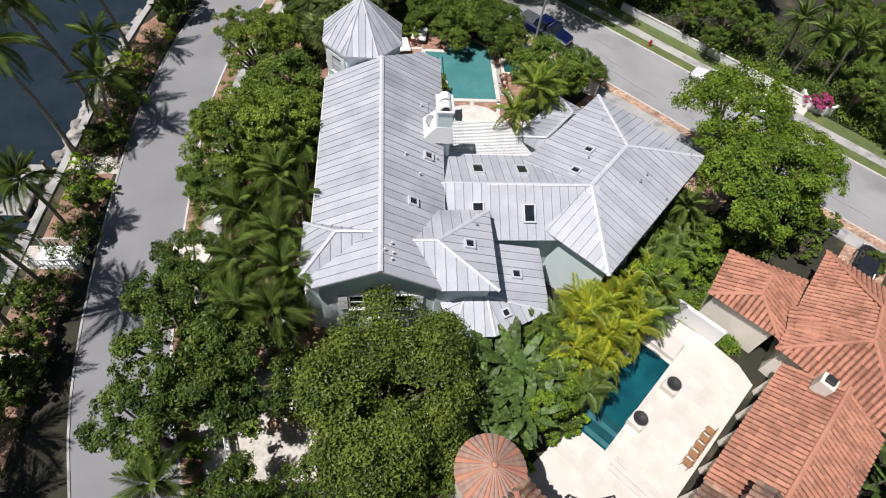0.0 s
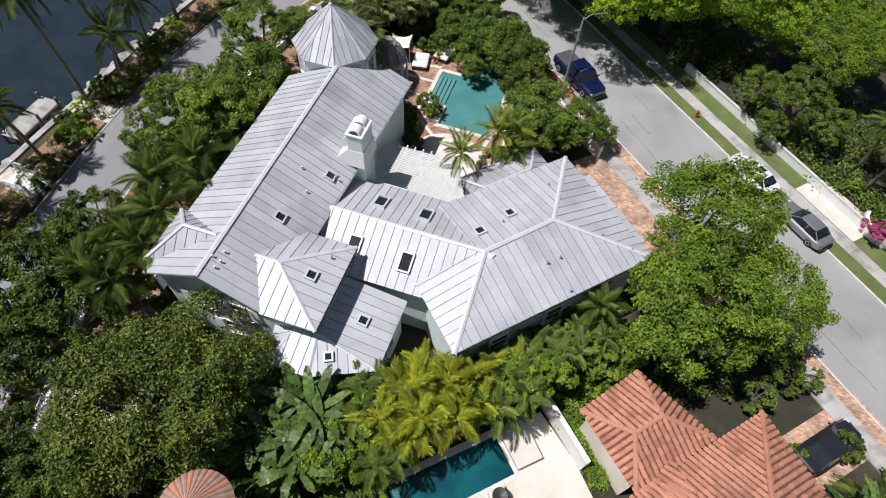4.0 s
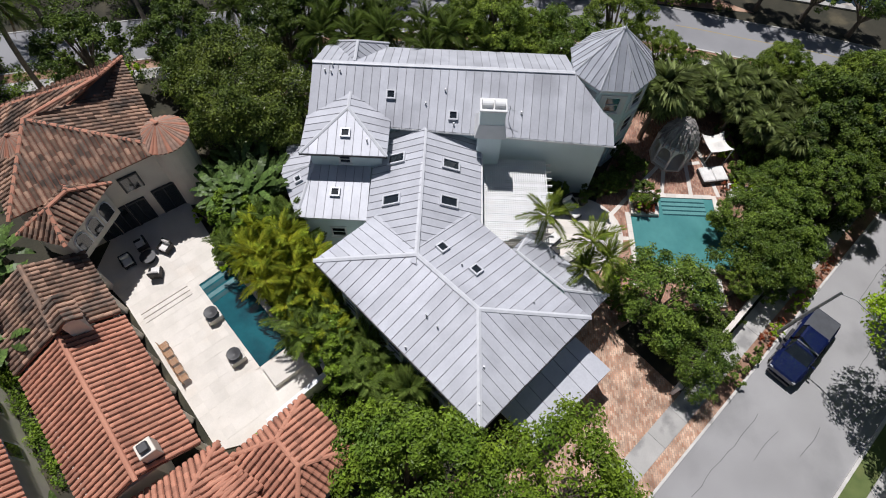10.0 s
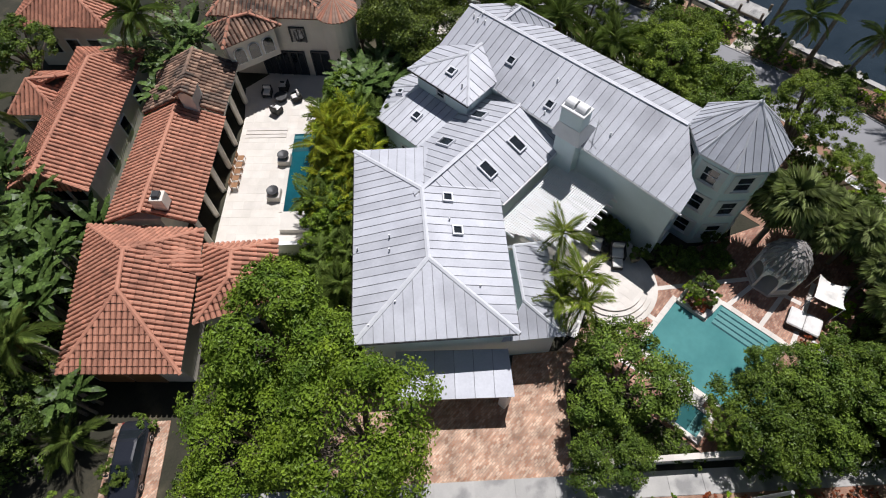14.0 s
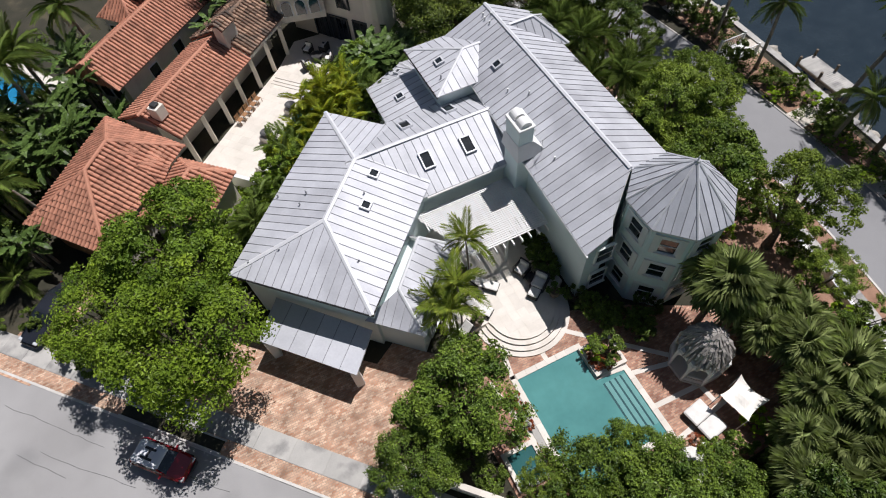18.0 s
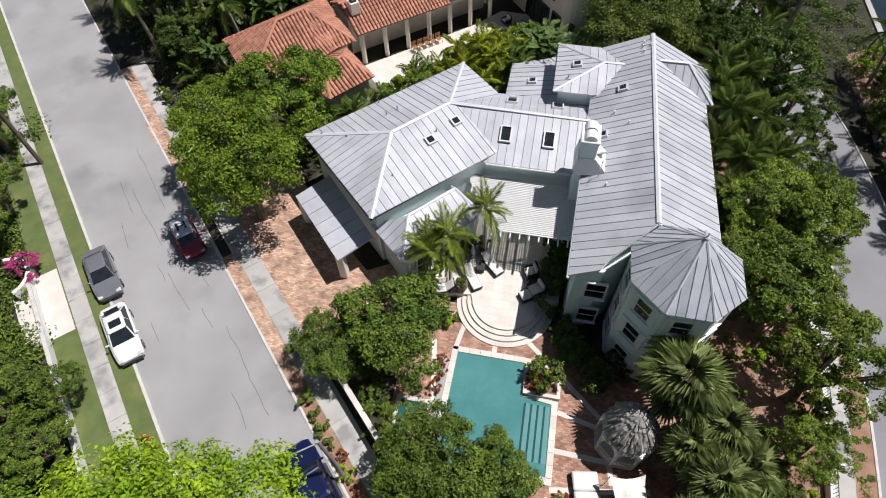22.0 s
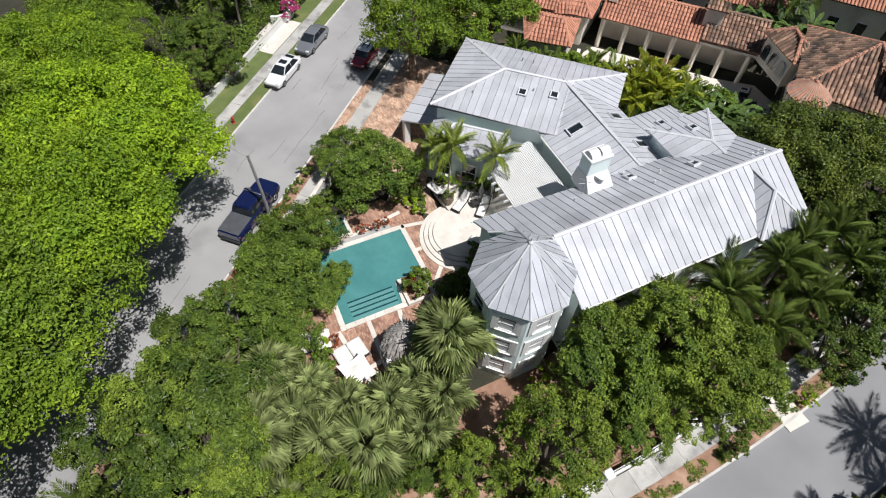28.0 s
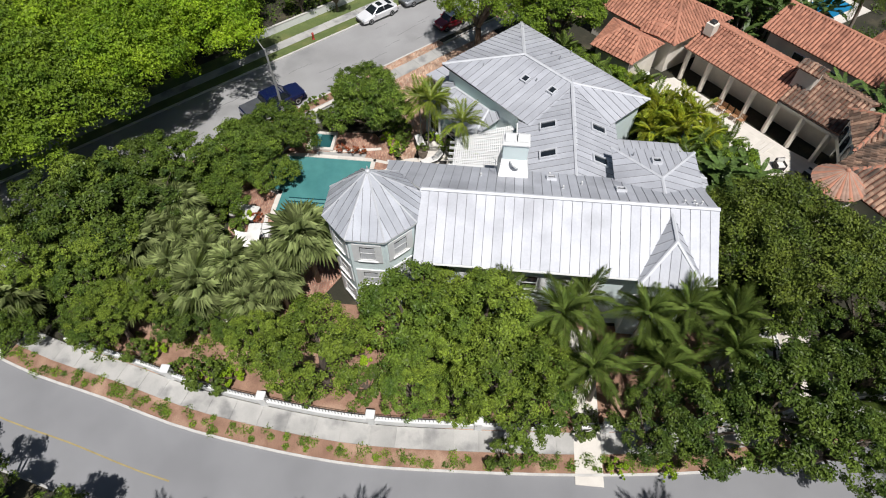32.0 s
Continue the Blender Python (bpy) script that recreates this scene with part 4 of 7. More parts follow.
def crown_lobes(rng, r, h, base, lobes, twigs, fine=1.0):
    """Centres and radii of twig clumps: a few big lobes, each with clumps over its outer side, so that the crown has bays and gaps."""
    c, rad, out = [], [], []
    for i in range(lobes):
        z = -0.25 + 1.15 * (i + 0.5) / lobes
        a = 2.39996 * i + rng.uniform(-0.5, 0.5)
        f = math.sqrt(max(0.04, 1 - min(z, 0.96) ** 2))
        k = rng.uniform(0.42, 0.82)
        lobe = np.array([r * f * k * math.cos(a), r * f * k * math.sin(a), base + h * (0.45 + 0.38 * z)])
        lr = r * rng.uniform(0.25, 0.42)
        away = unit(lobe - np.array([0, 0, base + h * 0.3]))
        for j in range(twigs):
            d = unit(rng.normal(0, 1, 3) + away * 0.9 + np.array([0, 0, 0.35]))
            c.append(lobe + d * lr * rng.uniform(0.72, 1.12) * np.array([1, 1, 0.8]))
            rad.append(r * fine * rng.uniform(0.075, 0.15))
            out.append(d)
    return np.array(c), np.array(rad), np.array(out)


def broadleaf(name, label, seed, r, top, mat, leaf, lobes, twigs, per, clear=0.3, bark=BARK, category="tree", lean=(0, 0), fine=1.0):
    """A tree: a bent trunk with limbs, and a crown of many small leaves in uneven clumps."""
    rng = np.random.default_rng(seed)
    base = top * clear
    centres, radii, away = crown_lobes(rng, r, top - base, base, lobes, twigs, fine)
    centres = centres + np.array([lean[0], lean[1], 0])
    tree = thing(name, label, category)
    g = Geo()
    tr = 0.032 * top + 0.02
    fork = Vector((lean[0] * 0.3 + rng.uniform(-0.06, 0.06) * r, lean[1] * 0.3 + rng.uniform(-0.06, 0.06) * r, base * 0.85))
    g.tube([(0, 0, -0.06), fork * 0.5 + Vector((0.05, 0.03, 0)), fork], [tr * 1.3, tr, tr * 0.8], 8)
    for c in centres[:: max(1, len(centres) // 12)]:
        c = Vector(c)
        mid = fork.lerp(c, 0.5) + Vector((0, 0, 0.08 * r))
        g.tube([fork, mid, c], [tr * 0.6, tr * 0.36, tr * 0.1], 5)
    part("trunk", g, bark, tree)
    n = len(centres)
    d = unit(rng.normal(0, 1, (n, per, 3)) + away[:, None, :] * 0.7)
    pos = centres[:, None, :] + d * radii[:, None, None] * rng.uniform(0.35, 1.2, (n, per, 1)) * np.array([1.2, 1.2, 0.7])
    v = leaves_at(rng, pos.reshape(-1, 3), (d * 0.8 + away[:, None, :] * 0.5).reshape(-1, 3), leaf)
    part("crown", quads_mesh("crown", v, mat), mat, tree)
    return tree


def frond_mesh(seed, length, droop, leaflet, mat, pairs=24, width=0.045, vee=0.35):
    rng = np.random.default_rng(seed)
    s = np.linspace(0, 1, 9)
    curve = lambda t: np.array([length * (t - 0.12 * droop * t * t), 0.0, length * (0.22 * t - droop * t * t)])
    leaves = []
    for i in range(pairs):
        t = 0.14 + 0.86 * (i + 0.5) / pairs
        p, q = curve(t), curve(min(1.0, t + 0.02))
        ahead = unit(q - p) if t < 0.99 else unit(curve(1.0) - curve(0.96))
        for sgn in (-1, 1):
            ln = leaflet * (0.35 + 0.65 * math.sin(math.pi * min(1, 0.16 + 0.84 * t) * 0.93)) * rng.uniform(0.85, 1.12)
            d = unit(np.array([0.55 + 0.5 * t, sgn * 1.0, vee - 0.5 * t - droop * 0.4]) * np.array([1, 1, 1]) + ahead * 0.35 + rng.normal(0, 0.07, 3))
            tip = p + d * ln + np.array([0, 0, -0.22 * ln])
            mid = p + d * ln * 0.5
            w = ahead * width
            leaves.append([p, mid + w, tip, mid - w])
    me = quads_mesh("frond", np.array(leaves), mat)
    # the midrib, as thin faces joined to the same mesh
    v, f = [tuple(x.co) for x in me.vertices], [tuple(p.vertices) for p in me.polygons]
    g = Geo()
    g.v, g.f = v, f
    g.tube([Vector(curve(t)) for t in s], [0.03 * (1 - t) + 0.006 for t in s], 4)
    return g.mesh("frond", mat)


def fan_mesh(seed, radius, mat, fingers=22):
    rng = np.random.default_rng(seed)
    leaves = []
    for i in range(fingers):
        a = radians(-150 + 300 * i / (fingers - 1))
        d = np.array([math.cos(a), math.sin(a), 0.12])
        e = np.array([-math.sin(a), math.cos(a), 0])
        ln = radius * (0.72 + 0.28 * math.cos(a * 0.55)) * rng.uniform(0.9, 1.08)
        o = np.array([1.25, 0, 0.1])
        mid = o + d * ln * 0.6 + np.array([0, 0, 0.06])
        leaves.append([o, mid + e * ln * 0.075, o + d * ln + np.array([0, 0, -0.5 * ln * rng.uniform(0.6, 1.3)]), mid - e * ln * 0.075])
    me = quads_mesh("fan_leaf", np.array(leaves), mat)
    g = Geo()
    g.v, g.f = [tuple(x.co) for x in me.vertices], [tuple(p.vertices) for p in me.polygons]
    g.tube([(0, 0, 0), (0.6, 0, 0.1), (1.27, 0, 0.1)], [0.025, 0.018, 0.014], 4)
    return g.mesh("fan_leaf", mat)


def paddle_mesh(seed, length, width, droop, mat):
    rng = np.random.default_rng(seed)
    g = Geo()
    stalk = 0.75
    curve = lambda t: Vector((length * (0.16 + t * 0.8), 0, stalk + length * (0.55 * t - droop * t * t)))
    g.tube([(0, 0, 0), (length * 0.06, 0, stalk * 0.6), curve(0)], [0.05, 0.04, 0.03], 5)
    n = 11
    for sgn in (-1, 1):
        for i in range(n):
            t0, t1 = i / n, (i + 1) / n - (0.005 if rng.random() < 0.6 else 0)
            w0, w1 = (width * math.sin(math.pi * (0.06 + 0.92 * t)) ** 0.6 * 0.5 * rng.uniform(0.9, 1.05) for t in (t0, t1))
            a, b = curve(t0), curve(t1)
            sag = rng.uniform(0.0, 0.1)
            pts = [a, b, b + Vector((0.04, sgn * w1, 0.06 - sag)), a + Vector((0.04, sgn * w0, 0.06 - sag))]
            g.add(pts, [(0, 1, 2, 3) if sgn > 0 else (3, 2, 1, 0)])
    return g.mesh("paddle_leaf", mat)


FRONDS = [frond_mesh(k, 2.05, d, 0.6, FROND, 38, 0.028) for k, d in enumerate((0.36, 0.62, 0.95))]
FRONDS_LONG = [frond_mesh(20 + k, 2.9, d, 0.75, FROND, 40, 0.033) for k, d in enumerate((0.3, 0.5, 0.75))]
FRONDS_SLIM = [frond_mesh(10 + k, 1.75, d, 0.5, FROND_SLIM, 22, 0.045) for k, d in enumerate((0.4, 0.6, 0.85))]
FRONDS_ARECA = [frond_mesh(30 + k, 1.7, d, 0.5, FROND_YELLOW, 22, 0.045) for k, d in enumerate((0.3, 0.5, 0.7))]
FRONDS_ARECA_GREEN = [frond_mesh(34 + k, 1.6, d, 0.5, FROND, 20, 0.055) for k, d in enumerate((0.3, 0.5, 0.7))]
FANS = [fan_mesh(k, 1.15, FROND_SILVER, 28) for k in range(2)]
PADDLES = [paddle_mesh(k, 2.2, 0.5, d, PADDLE) for k, d in enumerate((0.15, 0.35, 0.6))]
DRY = frond_mesh(50, 2.0, 0.95, 0.5, FROND_DRY, 18)


def palm(name, label, seed, height, fronds, count, bend=0.4, tr=0.13, low=-15, dry=0):
    rng = random.Random(seed)
    ob = thing(name, label, "palm tree")
    a = rng.uniform(0, 6.28)
    bx, by = bend * math.cos(a), bend * math.sin(a)
    path = [(bx * t * t, by * t * t, -0.06 + (height + 0.06) * t) for t in (0, 0.2, 0.4, 0.6, 0.8, 1)]
    part("trunk", Geo().tube(path, [tr * 1.35, tr * 1.05, tr, tr * 0.95, tr * 0.9, tr * 0.8], 8), PALM_BARK, ob, smooth=True)
    for i in range(count):
        lift = low + (78 - low) * ((i + 0.5) / count) ** 0.9
        k = 0 if lift > 45 else 1 if lift > 10 else 2
        part("frond", fronds[k], None, ob, m=pose(bx, by, height, 0, 0, 137.5 * i + rng.uniform(-14, 14)) @ pose(0, 0, 0, 0, -lift, 0) @ Matrix.Scale(rng.uniform(0.85, 1.1), 4))
    for i in range(dry):
        part("dead_frond", DRY, None, ob, m=pose(bx, by, height - 0.1, 0, 0, rng.uniform(0, 360)) @ pose(0, 0, 0, 0, rng.uniform(25, 50), 0) @ Matrix.Scale(0.75, 4))
    return ob


def areca(name, label, seed, height, fronds, stems=6, per=7):
    rng = random.Random(seed)
    ob = thing(name, label, "palm clump")
    for i in range(stems):
        a, d = 6.28 * i / stems + rng.uniform(-0.4, 0.4), rng.uniform(0.1, 0.45)
        x, y, h = d * math.cos(a), d * math.sin(a), height * rng.uniform(0.55, 1.0)
        lean = 0.22 * h
        tx, ty = x + lean * math.cos(a), y + lean * math.sin(a)
        part("stem", Geo().tube([(x, y, -0.06), ((x + tx) / 2 - 0.05, (y + ty) / 2, h * 0.5), (tx, ty, h)], [0.05, 0.045, 0.04], 6), PALM_BARK, ob)
        for j in range(per):
            lift = -5 + 75 * (j + 0.5) / per
            part("frond", fronds[0 if lift > 45 else 1 if lift > 20 else 2], None, ob,
                 m=pose(tx, ty, h, 0, 0, 137.5 * j + 40 * i + rng.uniform(-10, 10)) @ pose(0, 0, 0, 0, -lift, 0) @ Matrix.Scale(rng.uniform(0.8, 1.1), 4))
    return ob


def fan_palm(name, label, seed, height, count=22, tr=0.16):
    rng = random.Random(seed)
    ob = thing(name, label, "palm tree")
    part("trunk", Geo().tube([(0, 0, -0.06), (0.05, 0, height * 0.5), (0, 0.05, height)], [tr * 1.3, tr, tr * 1.1], 8), PALM_BARK, ob, smooth=True)
    for i in range(count):
        lift = -30 + 105 * ((i + 0.5) / count) ** 0.9
        part("fan_leaf", FANS[i % 2], None, ob, m=pose(0, 0.05, height, 0, 0, 137.5 * i + rng.uniform(-12, 12)) @ pose(0, 0, 0, 0, -lift, 0) @ pose(0, 0, 0, rng.uniform(-20, 20), 0, 0) @ Matrix.Scale(rng.uniform(0.85, 1.15), 4))
    return ob


def paddle_plant(name, label, seed, height, stems=4, per=6):
    rng = random.Random(seed)
    ob = thing(name, label, "banana plant")
    for i in range(stems):
        a, d = 6.28 * i / stems, rng.uniform(0.2, 0.7)
        x, y, h = d * math.cos(a), d * math.sin(a), height * rng.uniform(0.45, 1.0)
        part("stem", Geo().tube([(x, y, -0.06), (x, y, h)], [0.13, 0.09], 7), PALM_BARK, ob)
        for j in range(per):
            part("paddle_leaf", PADDLES[j % 3], None, ob, m=pose(x, y, h - 0.35, 0, 0, 137.5 * j + 70 * i + rng.uniform(-15, 15)) @ pose(0, 0, 0, 0, rng.uniform(-18, 22), 0) @ Matrix.Scale(rng.uniform(0.75, 1.1), 4))
    return ob


PROTO = {}
KINDS = {
    "olive": lambda: broadleaf("shade_tree", "dense dark green shade tree with fine leaves", 1, 4.7, 7.4, LEAF_OLIVE, 0.17, 24, 20, 110),
    "dark": lambda: broadleaf("garden_tree", "dark green broadleaf garden tree", 2, 3.0, 6.8, LEAF_DARK, 0.19, 17, 8, 96, fine=0.95),
    "mid": lambda: broadleaf("garden_tree", "mid-green leafy tree with a loose crown", 3, 3.0, 7.2, LEAF_MID, 0.18, 17, 8, 96, fine=0.95),
    "light": lambda: broadleaf("garden_tree", "light green airy tree with small leaves", 4, 2.7, 8.6, LEAF_LIGHT, 0.16, 20, 8, 96, 0.22, fine=0.95),
    "bright": lambda: broadleaf("street_tree", "bright green street tree with a dense crown", 5, 3.7, 8.4, LEAF_BRIGHT, 0.2, 17, 15, 88, 0.35),
    "lime": lambda: broadleaf("street_tree", "yellow-green street tree with a loose crown", 6, 4.3, 8.6, LEAF_CANOPY, 0.19, 15, 14, 84, 0.35),
    "canopy": lambda: broadleaf("canopy_tree", "huge lime-green canopy tree across the street", 7, 6.4, 9.8, LEAF_LIME, 0.2, 27, 62, 52, 0.42, lean=(-2.8, -2.8), fine=0.62),
    "canopy_green": lambda: broadleaf("canopy_tree", "huge mid-green canopy tree across the street", 17, 6.8, 10.2, LEAF_FRESH, 0.2, 29, 64, 52, 0.42, lean=(-2.8, -2.8), fine=0.62),
    "canopy_deep": lambda: broadleaf("canopy_tree", "huge deep green canopy tree at the street corner", 27, 6.8, 10.2, LEAF_CANOPY, 0.2, 25, 64, 52, 0.42, lean=(-2.8, -2.8), fine=0.66),
    "round": lambda: broadleaf("clipped_tree", "low rounded dark green tree beside the pool", 8, 3.0, 4.8, LEAF_MID, 0.17, 16, 15, 78, 0.15),
    "thicket": lambda: broadleaf("boundary_tree", "small yellow-green leafy tree on the boundary", 14, 1.8, 4.6, LEAF_BRIGHT, 0.17, 11, 8, 62, 0.22, fine=0.9),
    "shrub": lambda: broadleaf("shrub", "small rounded green shrub", 9, 0.8, 1.1, LEAF_MID, 0.14, 6, 6, 26, 0.1, category="shrub"),
    "bush": lambda: broadleaf("shrub", "broad dark green bush", 10, 1.3, 1.9, LEAF_DARK, 0.18, 7, 8, 34, 0.12, category="shrub"),
    "lime_shrub": lambda: broadleaf("shrub", "small yellow-green leafy shrub", 11, 0.8, 1.0, LEAF_LIME, 0.14, 6, 6, 26, 0.1, category="shrub"),
    "croton": lambda: broadleaf("croton_shrub", "red and bronze leaved croton shrub", 12, 0.45, 0.6, RED_LEAF, 0.12, 5, 5, 20, 0.1, category="shrub"),
    "bougainvillea": lambda: broadleaf("bougainvillea", "magenta flowering bougainvillea bush", 13, 1.1, 1.9, BLOOM, 0.16, 7, 8, 36, 0.15, category="shrub"),
    "feather": lambda: palm("feather_palm", "green feather palm with arching fronds", 1, 5.4, FRONDS, 19, 0.5, dry=1),
    "feather_b": lambda: palm("feather_palm", "green feather palm with drooping fronds", 2, 4.3, FRONDS, 15, 0.7, low=-30, dry=2),
    "coconut": lambda: palm("coconut_palm", "tall leaning coconut palm by the water", 3, 8.5, FRONDS_LONG, 20, 1.6, 0.15, -35, dry=2),
    "slim": lambda: palm("slender_palm", "slender palm with bright arching fronds", 4, 4.9, FRONDS_SLIM, 13, 0.2, 0.06, -15),
    "young": lambda: palm("young_palm", "low spreading green young palm", 5, 1.5, FRONDS, 14, 0.2, 0.12, -5),
    "areca": lambda: areca("areca_palm", "yellow-green areca palm clump", 6, 4.2, FRONDS_ARECA, 7, 8),
    "areca_green": lambda: areca("areca_palm", "green areca palm clump with arching fronds", 7, 3.8, FRONDS_ARECA_GREEN, 7, 8),
    "fan": lambda: fan_palm("fan_palm", "tall silvery green fan palm", 8, 4.6, 26),
    "fan_low": lambda: fan_palm("fan_palm", "low silvery green fan palm", 9, 2.8, 20),
    "paddle": lambda: paddle_plant("travellers_palm", "dark green banana-leaved plant with torn leaves", 10, 3.6, 5, 7),
    "paddle_low": lambda: paddle_plant("bird_of_paradise", "low dark green banana-leaved clump", 11, 2.2, 4, 6),
}


def plant(kind, x, y, scale=1.0, z=0.0, turn=None, group=""):
    turn = random.uniform(0, 360) if turn is None else turn
    if kind not in PROTO:
        PROTO[kind] = KINDS[kind]()
        PROTO[kind].matrix_basis = pose(x, y, z, 0, 0, turn)
        if group:
            PROTO[kind]["group"] = group
        return PROTO[kind]
    ob = copy_thing(PROTO[kind], pose(x, y, z, 0, 0, turn) @ Matrix.Scale(scale, 4))
    if group:
        ob["group"] = group
    return ob


